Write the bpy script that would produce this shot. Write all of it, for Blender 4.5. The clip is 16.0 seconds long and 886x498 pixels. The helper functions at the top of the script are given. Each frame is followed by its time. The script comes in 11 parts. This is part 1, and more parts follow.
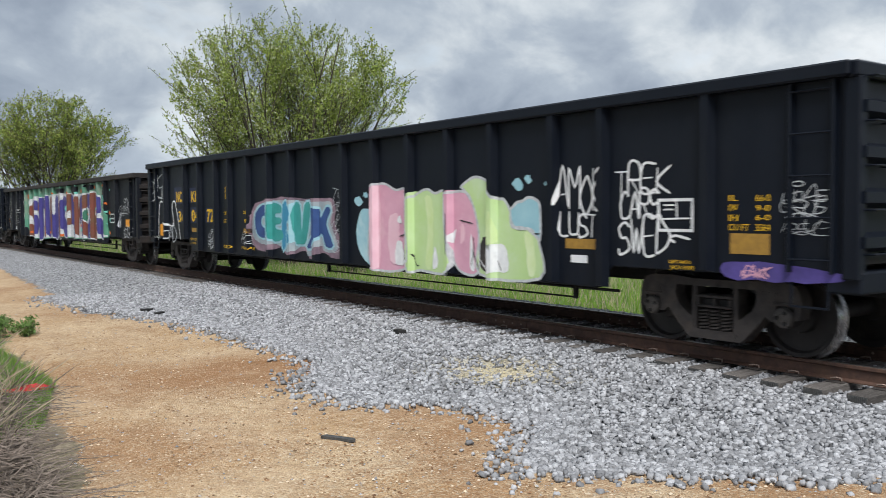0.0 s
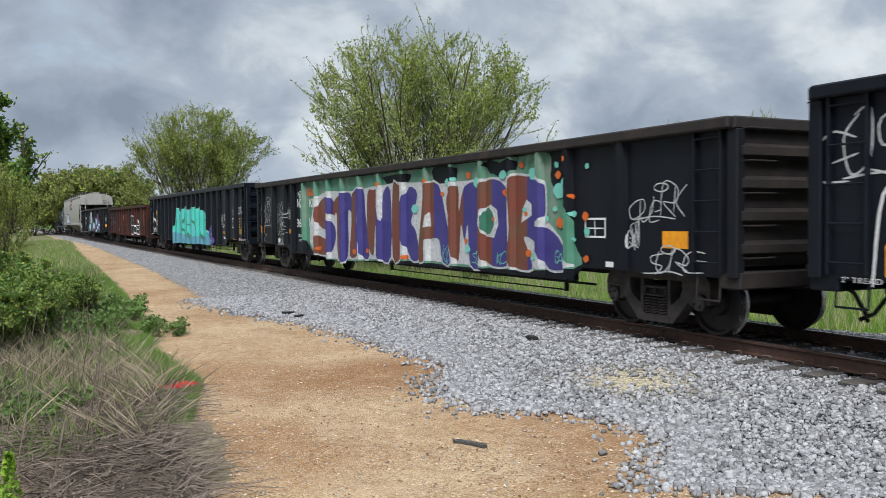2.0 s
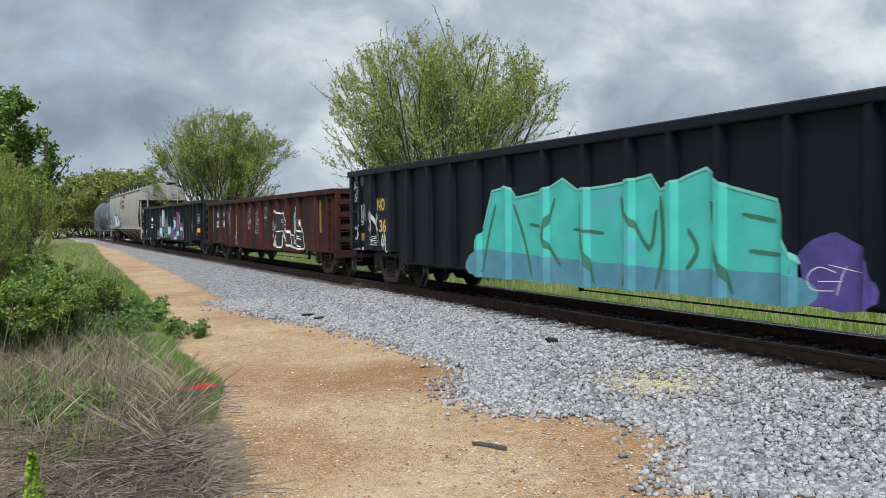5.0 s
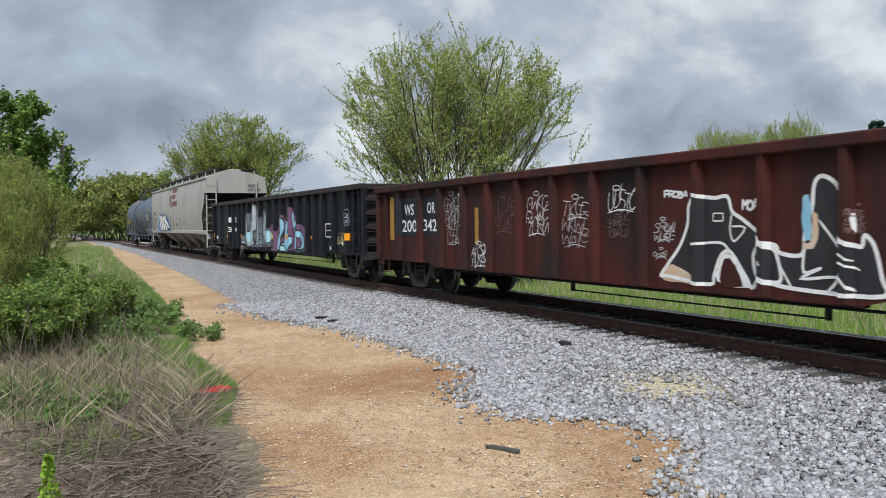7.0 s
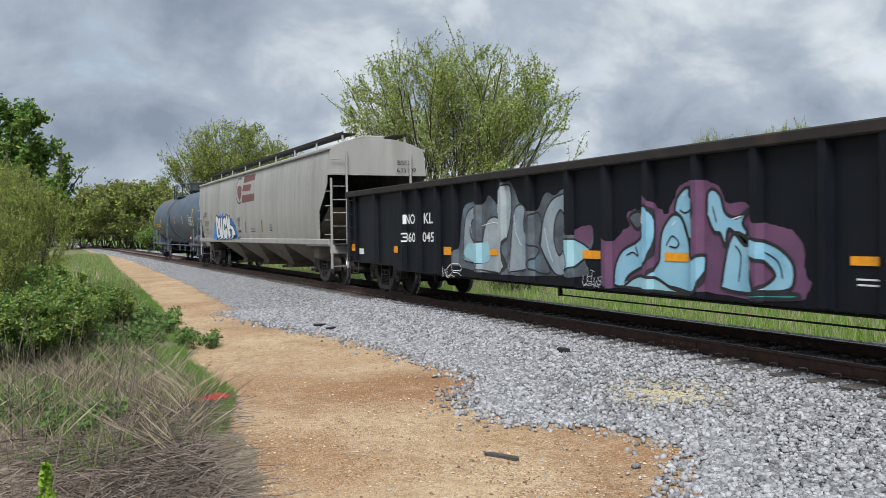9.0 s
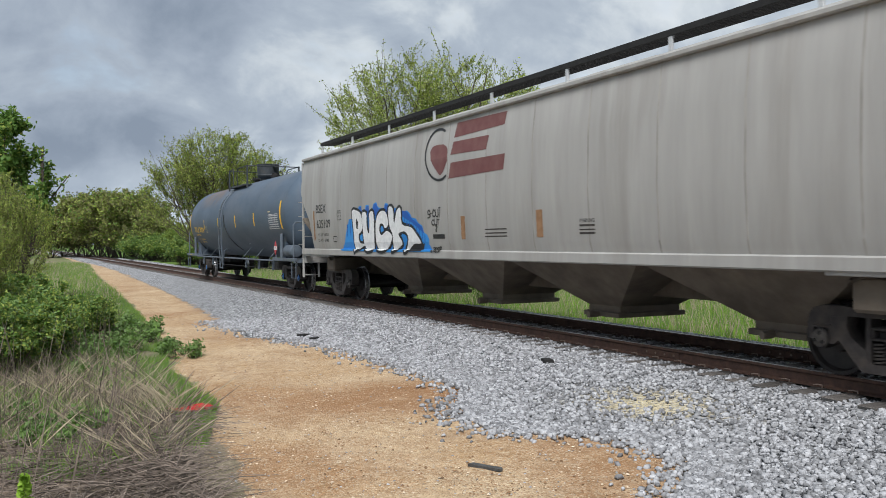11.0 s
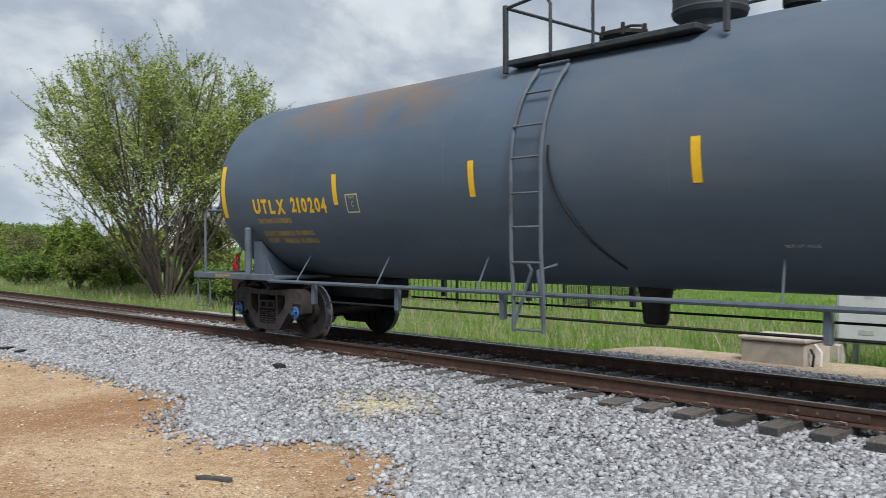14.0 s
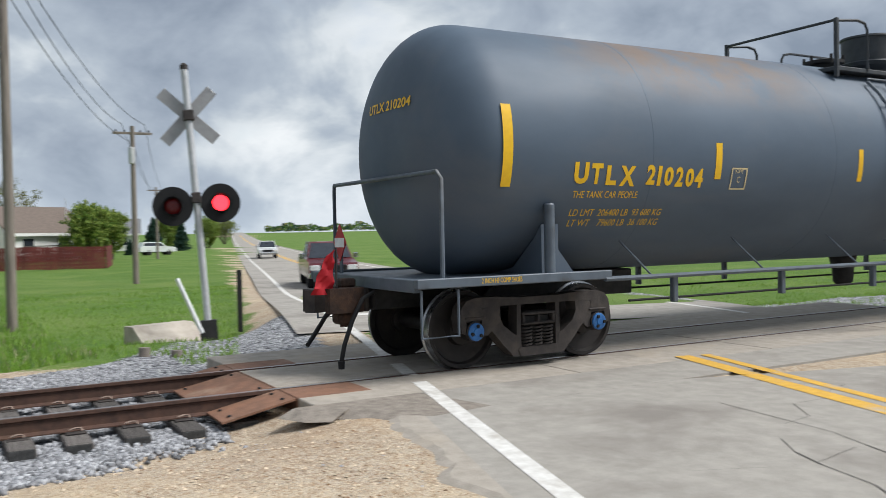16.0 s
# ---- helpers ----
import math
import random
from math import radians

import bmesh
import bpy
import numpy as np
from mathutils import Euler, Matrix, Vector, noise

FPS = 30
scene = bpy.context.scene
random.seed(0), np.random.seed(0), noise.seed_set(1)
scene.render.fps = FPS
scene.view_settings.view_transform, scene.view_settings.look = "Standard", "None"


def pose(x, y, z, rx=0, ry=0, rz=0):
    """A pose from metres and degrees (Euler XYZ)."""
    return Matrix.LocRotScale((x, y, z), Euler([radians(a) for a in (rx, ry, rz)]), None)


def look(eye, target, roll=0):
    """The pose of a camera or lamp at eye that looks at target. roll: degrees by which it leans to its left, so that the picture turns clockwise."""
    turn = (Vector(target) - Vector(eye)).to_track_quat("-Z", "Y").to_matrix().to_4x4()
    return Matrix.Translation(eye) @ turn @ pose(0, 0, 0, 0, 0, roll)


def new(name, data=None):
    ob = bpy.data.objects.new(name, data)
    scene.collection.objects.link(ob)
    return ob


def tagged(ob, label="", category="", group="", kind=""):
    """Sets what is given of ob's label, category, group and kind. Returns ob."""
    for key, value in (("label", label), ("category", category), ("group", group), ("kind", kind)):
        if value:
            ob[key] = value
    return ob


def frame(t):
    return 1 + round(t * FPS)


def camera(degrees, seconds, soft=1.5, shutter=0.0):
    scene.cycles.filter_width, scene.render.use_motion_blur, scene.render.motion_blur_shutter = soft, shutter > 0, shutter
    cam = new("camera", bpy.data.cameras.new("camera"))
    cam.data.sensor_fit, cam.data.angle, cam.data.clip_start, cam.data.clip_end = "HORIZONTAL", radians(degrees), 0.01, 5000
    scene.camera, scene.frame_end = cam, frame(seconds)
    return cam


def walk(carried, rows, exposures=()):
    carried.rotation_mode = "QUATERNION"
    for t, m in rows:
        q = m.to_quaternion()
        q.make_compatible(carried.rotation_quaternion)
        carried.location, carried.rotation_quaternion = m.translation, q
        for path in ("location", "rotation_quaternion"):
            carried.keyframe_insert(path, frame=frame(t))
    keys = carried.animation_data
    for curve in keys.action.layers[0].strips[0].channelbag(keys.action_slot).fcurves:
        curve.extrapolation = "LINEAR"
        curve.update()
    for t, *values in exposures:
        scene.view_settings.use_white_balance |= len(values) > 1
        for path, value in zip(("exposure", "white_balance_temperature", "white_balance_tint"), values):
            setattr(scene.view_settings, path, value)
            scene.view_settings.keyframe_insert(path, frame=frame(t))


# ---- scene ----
PATH = [  # seconds, yaw, pitch, roll
    (0, -36.14, -2.45, 0.31),
    (0.5, -31.94, -2.33, 0.21),
    (1, -29.53, -2.18, 0.26),
    (1.5, -28.26, -2.04, 0.39),
    (2, -27.44, -1.99, 0.43),
    (2.5, -27.02, -1.97, 0.49),
    (3, -26.81, -1.96, 0.59),
    (3.5, -26.70, -1.97, 0.61),
    (4, -26.62, -1.96, 0.60),
    (6.5, -25.42, -1.65, 0.60),
    (7, -25.32, -1.64, 0.62),
    (7.5, -25.28, -1.57, 0.64),
    (8, -25.31, -1.46, 0.68),
    (8.5, -25.35, -1.33, 0.70),
    (9, -25.43, -1.18, 0.74),
    (11.5, -27.02, -0.38, 0.44),
    (12, -27.76, -0.31, 0.42),
    (12.5, -28.85, -0.28, 0.28),
    (13, -31.05, -0.28, 0.17),
    (13.5, -35.61, -0.34, 0.11),
    (14, -43.94, -0.36, 0.28),
    (14.5, -56.95, -0.34, 0.35),
    (15, -74.82, -0.49, 0.55),
    (15.2, -83.23, -0.60, 0.75),
    (15.5, -96.74, -0.80, 1.21),
    (15.7, -106.08, -0.93, 1.14),
    (16, -119.72, -1.20, 1.13),
]
RUN = [  # seconds, metres the train has rolled
    (0, 0.00),
    (0.5, 4.73),
    (1, 9.42),
    (1.5, 14.03),
    (2, 18.79),
    (2.5, 23.60),
    (3, 28.52),
    (3.5, 33.46),
    (4, 38.38),
    (6.5, 63.17),
    (7, 68.16),
    (7.5, 73.17),
    (8, 78.21),
    (8.5, 83.26),
    (9, 88.36),
    (11.5, 113.51),
    (12, 118.47),
    (12.5, 123.41),
    (13, 128.35),
    (13.5, 133.32),
    (14, 138.26),
    (14.5, 143.12),
    (15, 147.94),
    (15.2, 149.85),
    (15.5, 152.71),
    (15.7, 154.61),
    (16, 157.46),
]
EYE = 1.608                 # camera above the rail tops
TRACK = 9.47                # centre of the track, east of the camera
cam = camera(53.96, 16.0, soft=0.55, shutter=0.12)
walk(cam, [(t, pose(0, 0, EYE, 90 + p, r, y)) for t, y, p, r in PATH])

# ---- light ----
SUN_EL, SUN_AZ = radians(52), radians(215)
world = bpy.data.worlds.new("sky")
scene.world = world
world.use_nodes = True
wt = world.node_tree
wt.nodes.clear()


def node(tree, kind, **inputs):
    n = tree.nodes.new(kind)
    for key, value in inputs.items():
        n.inputs[key.replace("_", " ")].default_value = value
    return n


def ramp(tree, fac, stops):
    r = tree.nodes.new("ShaderNodeValToRGB")
    while len(r.color_ramp.elements) < len(stops):
        r.color_ramp.elements.new(0.5)
    for e, (p, c) in zip(r.color_ramp.elements, stops):
        e.position, e.color = p, (*c, 1) if len(c) == 3 else c
    tree.links.new(fac, r.inputs[0])
    return r.outputs[0]


def math_node(tree, op, a, b=None):
    n = tree.nodes.new("ShaderNodeMath")
    n.operation = op
    for i, v in enumerate((a, b)):
        if v is None:
            continue
        if isinstance(v, (int, float)):
            n.inputs[i].default_value = v
        else:
            tree.links.new(v, n.inputs[i])
    return n.outputs[0]


def mix(tree, fac, a, b, mode="MIX"):
    n = tree.nodes.new("ShaderNodeMix")
    n.data_type, n.blend_type = "RGBA", mode
    for sock, v in ((n.inputs[0], fac), (n.inputs[6], a), (n.inputs[7], b)):
        if isinstance(v, (int, float)):
            sock.default_value = v
        elif isinstance(v, tuple):
            sock.default_value = (*v, 1)
        else:
            tree.links.new(v, sock)
    return n.outputs[2]


def build_sky():
    t = wt
    co = t.nodes.new("ShaderNodeTexCoord").outputs["Generated"]
    sep = t.nodes.new("ShaderNodeSeparateXYZ")
    t.links.new(co, sep.inputs[0])
    # a cloud sheet overhead: directions meet a level layer, so that the clouds flatten towards the horizon
    lift = math_node(t, "ADD", math_node(t, "MAXIMUM", sep.outputs[2], 0.0), 0.62)
    flat = t.nodes.new("ShaderNodeCombineXYZ")
    t.links.new(math_node(t, "DIVIDE", sep.outputs[0], lift), flat.inputs[0])
    t.links.new(math_node(t, "DIVIDE", sep.outputs[1], lift), flat.inputs[1])
    flat.inputs[2].default_value = 3.7
    big = node(t, "ShaderNodeTexNoise", Scale=2.1, Detail=8.0, Roughness=0.50, Distortion=0.3)
    fine = node(t, "ShaderNodeTexNoise", Scale=6.2, Detail=9.0, Roughness=0.55, Distortion=0.3)
    t.links.new(flat.outputs[0], big.inputs["Vector"])
    t.links.new(flat.outputs[0], fine.inputs["Vector"])
    f = math_node(t, "ADD", math_node(t, "MULTIPLY", big.outputs[0], 0.58), math_node(t, "MULTIPLY", fine.outputs[0], 0.42))
    glow_to = t.nodes.new("ShaderNodeVectorMath")
    glow_to.operation = "DOT_PRODUCT"
    glow_to.inputs[1].default_value = (0.74, 0.64, 0.22)
    t.links.new(co, glow_to.inputs[0])
    f = math_node(t, "ADD", f, math_node(t, "MULTIPLY", ramp(t, glow_to.outputs["Value"], [(0.72, (0, 0, 0)), (1.0, (1, 1, 1))]), 0.012))
    cloud = ramp(t, f, [(0.37, (0.225, 0.275, 0.35)), (0.44, (0.315, 0.37, 0.45)), (0.495, (0.39, 0.45, 0.525)), (0.545, (0.55, 0.605, 0.655)), (0.62, (0.80, 0.835, 0.86))])
    sky = t.nodes.new("ShaderNodeTexSky")
    sky.sky_type, sky.sun_disc, sky.sun_elevation, sky.sun_rotation = "NISHITA", False, SUN_EL, SUN_AZ
    blue = mix(t, 1.0, sky.outputs[0], (0.10, 0.10, 0.10), "MULTIPLY")
    gaps = ramp(t, fine.outputs[0], [(0.60, (0, 0, 0)), (0.75, (0.5, 0.5, 0.5))])
    sky_col = mix(t, gaps, cloud, blue)
    low = ramp(t, sep.outputs[2], [(0.0, (1, 1, 1)), (0.10, (0, 0, 0))])
    hazy = mix(t, math_node(t, "MULTIPLY", low, 0.55), sky_col, (0.50, 0.58, 0.67))
    bg = node(t, "ShaderNodeBackground", Strength=SKY)
    t.links.new(hazy, bg.inputs[0])
    out = t.nodes.new("ShaderNodeOutputWorld")
    t.links.new(bg.outputs[0], out.inputs[0])


SKY = 1.0
build_sky()
sun = new("sun", bpy.data.lights.new("sun", "SUN"))
sun.data.energy, sun.data.angle, sun.data.color = 4.0, radians(25), (1.0, 0.99, 0.975)
sun.matrix_world = look((math.sin(SUN_AZ) * 50, math.cos(SUN_AZ) * 50, 50 * math.tan(SUN_EL)), (0, 0, 0))
scene.view_settings.exposure = 0.18


# ---- materials ----
def surf(name, col, col2=None, scale=6.0, rough=0.6, metal=0.0, bump=0.15, stain=None, stain_scale=0.8, stain_at=(0.55, 0.72), bump_scale=None, spec=0.4, stretch=(1, 1, 1), rnd=0.0, island=False, coat=0.0):
    """Two scales of variation, stains, and fine relief on object coordinates."""
    m = bpy.data.materials.new(name)
    m.use_nodes = True
    t = m.node_tree
    b = t.nodes["Principled BSDF"]
    co = t.nodes.new("ShaderNodeTexCoord").outputs["Object"]
    mp = t.nodes.new("ShaderNodeMapping")
    mp.inputs["Scale"].default_value = stretch
    t.links.new(co, mp.inputs[0])
    n1 = node(t, "ShaderNodeTexNoise", Scale=scale, Detail=6.0, Roughness=0.6)
    n2 = node(t, "ShaderNodeTexNoise", Scale=stain_scale, Detail=7.0, Roughness=0.62, Distortion=0.3)
    t.links.new(mp.outputs[0], n1.inputs["Vector"])
    t.links.new(mp.outputs[0], n2.inputs["Vector"])
    c = mix(t, ramp(t, n1.outputs[0], [(0.35, (0, 0, 0)), (0.65, (1, 1, 1))]), col, col2 or tuple(v * 0.72 for v in col))
    if stain:
        c = mix(t, ramp(t, n2.outputs[0], [(stain_at[0], (0, 0, 0)), (stain_at[1], (1, 1, 1))]), c, stain)
    if rnd:
        src = t.nodes.new("ShaderNodeNewGeometry").outputs["Random Per Island"] if island else t.nodes.new("ShaderNodeObjectInfo").outputs["Random"]
        hsv = t.nodes.new("ShaderNodeHueSaturation")
        t.links.new(math_node(t, "ADD", math_node(t, "MULTIPLY", src, 2 * rnd), 1 - rnd), hsv.inputs["Value"])
        t.links.new(c, hsv.inputs["Color"])
        c = hsv.outputs[0]
    t.links.new(c, b.inputs["Base Color"])
    b.inputs["Metallic"].default_value = metal
    b.inputs["Specular IOR Level"].default_value = spec
    b.inputs["Coat Weight"].default_value = coat
    t.links.new(math_node(t, "ADD", math_node(t, "MULTIPLY", n1.outputs[0], 0.25), rough - 0.12), b.inputs["Roughness"])
    if bump:
        nb = node(t, "ShaderNodeTexNoise", Scale=bump_scale or scale * 3, Detail=5.0, Roughness=0.6)
        t.links.new(mp.outputs[0], nb.inputs["Vector"])
        bp = node(t, "ShaderNodeBump", Strength=bump, Distance=0.02)
        t.links.new(nb.outputs[0], bp.inputs["Height"])
        t.links.new(bp.outputs[0], b.inputs["Normal"])
    return m


def glow(name, col, strength):
    m = bpy.data.materials.new(name)
    m.use_nodes = True
    b = m.node_tree.nodes["Principled BSDF"]
    b.inputs["Base Color"].default_value = (*col, 1)
    b.inputs["Emission Color"].default_value = (*col, 1)
    b.inputs["Emission Strength"].default_value = strength
    return m


def leaf_mat(name, col, col2, rnd=0.35):
    """Leaves: two greens by island, with some light let through."""
    m = bpy.data.materials.new(name)
    m.use_nodes = True
    t = m.node_tree
    b = t.nodes["Principled BSDF"]
    rndm = t.nodes.new("ShaderNodeNewGeometry").outputs["Random Per Island"]
    c = mix(t, rndm, col, col2)
    n = node(t, "ShaderNodeTexNoise", Scale=0.9, Detail=4.0)
    t.links.new(t.nodes.new("ShaderNodeTexCoord").outputs["Object"], n.inputs["Vector"])
    hsv = t.nodes.new("ShaderNodeHueSaturation")
    t.links.new(math_node(t, "ADD", math_node(t, "MULTIPLY", n.outputs[0], 2 * rnd), 1 - rnd), hsv.inputs["Value"])
    t.links.new(c, hsv.inputs["Color"])
    t.links.new(hsv.outputs[0], b.inputs["Base Color"])
    b.inputs["Roughness"].default_value = 0.6
    b.inputs["Specular IOR Level"].default_value = 0.25
    tr = t.nodes.new("ShaderNodeBsdfTranslucent")
    t.links.new(hsv.outputs[0], tr.inputs[0])
    ms = t.nodes.new("ShaderNodeMixShader")
    ms.inputs[0].default_value = 0.3
    t.links.new(b.outputs[0], ms.inputs[1])
    t.links.new(tr.outputs[0], ms.inputs[2])
    t.links.new(ms.outputs[0], t.nodes["Material Output"].inputs[0])
    return m


BLACK_PAINT = surf("black_car_paint", (0.0036, 0.0056, 0.0105), (0.0058, 0.0082, 0.0138), 3.0, 0.45, 0, 0.08, (0.0105, 0.0125, 0.0165), 0.7, (0.52, 0.8), spec=0.20, stretch=(1, 1, 0.45))
BLACK_WORN = surf("worn_black_paint", (0.0045, 0.0062, 0.0105), (0.0072, 0.0090, 0.0135), 3.0, 0.52, 0, 0.1, (0.012, 0.0130, 0.016), 0.8, (0.5, 0.78), spec=0.20, stretch=(1, 1, 0.35))
BROWN_CHORD = surf("brown_chord", (0.024, 0.018, 0.016), (0.015, 0.013, 0.013), 4.0, 0.7, 0, 0.15, (0.040, 0.028, 0.022), 1.2)
RUST_RED = surf("rust_red_paint", (0.068, 0.0145, 0.010), (0.034, 0.0098, 0.008), 2.5, 0.66, 0, 0.18, (0.016, 0.0105, 0.0105), 1.1, (0.44, 0.64), stretch=(1, 1, 0.35), spec=0.25)
HOPPER_GREY = surf("pale_grey_paint", (0.355, 0.348, 0.335), (0.30, 0.294, 0.282), 1.6, 0.5, 0, 0.04, (0.215, 0.20, 0.18), 0.7, (0.50, 0.80), stretch=(1, 1.6, 0.18))
HOPPER_SEAM = surf("grimy_weld_seam", (0.20, 0.19, 0.175), (0.34, 0.325, 0.30), 2.5, 0.6, 0, 0.04, stretch=(1, 1, 0.6))
HOPPER_DIRTY = surf("dusty_bay_paint", (0.165, 0.135, 0.105), (0.10, 0.082, 0.064), 2.0, 0.75, 0, 0.1, (0.07, 0.055, 0.045), 0.9, (0.5, 0.75))
TANK_GREY = surf("blue_grey_tank_paint", (0.073, 0.104, 0.145), (0.061, 0.088, 0.124), 1.2, 0.6, 0, 0.03, (0.110, 0.122, 0.140), 0.5, (0.5, 0.8), stretch=(1, 0.4, 1))
TANK_SILL = surf("blue_grey_sill_paint", (0.098, 0.122, 0.150), (0.075, 0.092, 0.115), 4.0, 0.5, 0, 0.05, (0.05, 0.05, 0.05), 1.5)
CAST = surf("grimy_cast_steel", (0.058, 0.049, 0.045), (0.034, 0.030, 0.029), 8.0, 0.75, 0.1, 0.3, (0.075, 0.060, 0.050), 2.5)
CAST_DARK = surf("dark_grimy_steel", (0.020, 0.019, 0.019), (0.012, 0.012, 0.012), 8.0, 0.75, 0.1, 0.2)
WHEEL = surf("wheel_steel", (0.030, 0.026, 0.025), (0.020, 0.018, 0.018), 5.0, 0.6, 0.3, 0.1, (0.055, 0.045, 0.04), 2.0)
TREAD = surf("polished_tread", (0.42, 0.42, 0.43), (0.32, 0.32, 0.33), 20.0, 0.28, 1.0, 0.02)
CAP_BLUE = surf("blue_bearing_cap", (0.03, 0.16, 0.42), (0.02, 0.10, 0.30), 14.0, 0.5, 0, 0.1, (0.03, 0.04, 0.06), 6.0)
CAP_GREY = surf("grey_bearing_cap", (0.09, 0.08, 0.075), (0.05, 0.045, 0.04), 14.0, 0.6, 0.3, 0.1)
RAIL = surf("rusty_rail", (0.098, 0.052, 0.037), (0.060, 0.035, 0.027), 12.0, 0.75, 0.1, 0.25, (0.10, 0.056, 0.036), 1.5)
RAIL_TOP = surf("worn_rail_top", (0.33, 0.30, 0.29), (0.24, 0.22, 0.21), 20.0, 0.35, 0.9, 0.03)
TIE = surf("weathered_tie_wood", (0.135, 0.122, 0.113), (0.062, 0.055, 0.051), 9.0, 0.85, 0, 0.5, (0.19, 0.172, 0.16), 2.0, stretch=(0.5, 6, 6), rnd=0.3)
TIE_END = surf("tie_end_plate", (0.095, 0.095, 0.093), (0.055, 0.055, 0.054), 30.0, 0.6, 0.3, 0.3)
SPIKE = surf("rail_clip_steel", (0.28, 0.22, 0.18), (0.16, 0.11, 0.09), 30.0, 0.5, 0.5, 0.1)
STONE = surf("ballast_stone", (0.33, 0.333, 0.348), (0.215, 0.218, 0.23), 18.0, 0.85, 0, 0.3, rnd=0.5, island=True)
CONCRETE = surf("weathered_concrete", (0.46, 0.41, 0.35), (0.36, 0.32, 0.27), 5.0, 0.85, 0, 0.25, (0.27, 0.23, 0.19), 1.2)
PANEL_RUST = surf("rusted_crossing_plate", (0.23, 0.115, 0.07), (0.16, 0.085, 0.055), 6.0, 0.8, 0, 0.25, (0.30, 0.20, 0.14), 1.5)
CABINET = surf("pale_grey_cabinet", (0.60, 0.62, 0.64), (0.54, 0.56, 0.58), 3.0, 0.45, 0, 0.03)
POLE_WOOD = surf("weathered_pole_wood", (0.25, 0.215, 0.185), (0.15, 0.128, 0.11), 6.0, 0.85, 0, 0.4, (0.10, 0.085, 0.075), 1.5, stretch=(5, 5, 0.3))
GALV = surf("galvanised_steel", (0.56, 0.57, 0.58), (0.45, 0.46, 0.47), 8.0, 0.5, 0.3, 0.05)
SIGN_BACK = surf("bare_sign_back", (0.38, 0.38, 0.38), (0.32, 0.32, 0.32), 6.0, 0.5, 0.5, 0.04)
MATT_BLACK = surf("matt_black", (0.010, 0.010, 0.011), None, 6.0, 0.6, 0, 0.05)
YELLOW = surf("yellow_marking", (0.76, 0.46, 0.012), (0.68, 0.40, 0.014), 12.0, 0.5, 0, 0.02)
AMBER = surf("amber_reflector", (0.80, 0.33, 0.015), (0.66, 0.26, 0.012), 12.0, 0.45, 0, 0.02)
DULL_YELLOW = surf("dull_yellow_plate", (0.35, 0.20, 0.035), (0.25, 0.14, 0.03), 12.0, 0.5, 0, 0.02)
WHITE = surf("white_marking", (0.74, 0.75, 0.75), (0.62, 0.63, 0.64), 9.0, 0.55, 0, 0.02)
CHALK = surf("thin_white_spray", (0.55, 0.57, 0.58), (0.36, 0.38, 0.40), 14.0, 0.6, 0, 0.02)
LETTER_BLACK = surf("black_lettering", (0.02, 0.02, 0.022), None, 9.0, 0.5, 0, 0.02)
RED_CLOTH = surf("red_flag_cloth", (0.50, 0.012, 0.022), (0.36, 0.008, 0.016), 8.0, 0.7, 0, 0.2)
BARK = surf("grey_bark", (0.105, 0.085, 0.068), (0.060, 0.048, 0.040), 9.0, 0.9, 0, 0.4, stretch=(3, 3, 0.5))
LEAF_SPRING = leaf_mat("spring_leaves", (0.21, 0.28, 0.05), (0.34, 0.40, 0.095))
LEAF_BLOSSOM = leaf_mat("pale_buds", (0.55, 0.58, 0.42), (0.36, 0.42, 0.16))
LEAF_GREEN = leaf_mat("green_leaves", (0.075, 0.155, 0.03), (0.14, 0.24, 0.05))
LEAF_OLIVE = leaf_mat("olive_new_leaves", (0.155, 0.165, 0.055), (0.21, 0.21, 0.085))
NEEDLES = leaf_mat("blue_green_needles", (0.022, 0.055, 0.038), (0.04, 0.085, 0.06))
BLADE = leaf_mat("grass_blades", (0.15, 0.29, 0.035), (0.22, 0.34, 0.06))
WEED = leaf_mat("weed_leaves", (0.12, 0.21, 0.06), (0.18, 0.27, 0.10))
DRY = leaf_mat("dry_grass", (0.50, 0.43, 0.31), (0.34, 0.28, 0.20))
TWIG = surf("dead_twigs", (0.215, 0.172, 0.142), (0.10, 0.08, 0.066), 10.0, 0.9, 0, 0.2, rnd=0.4, island=True)


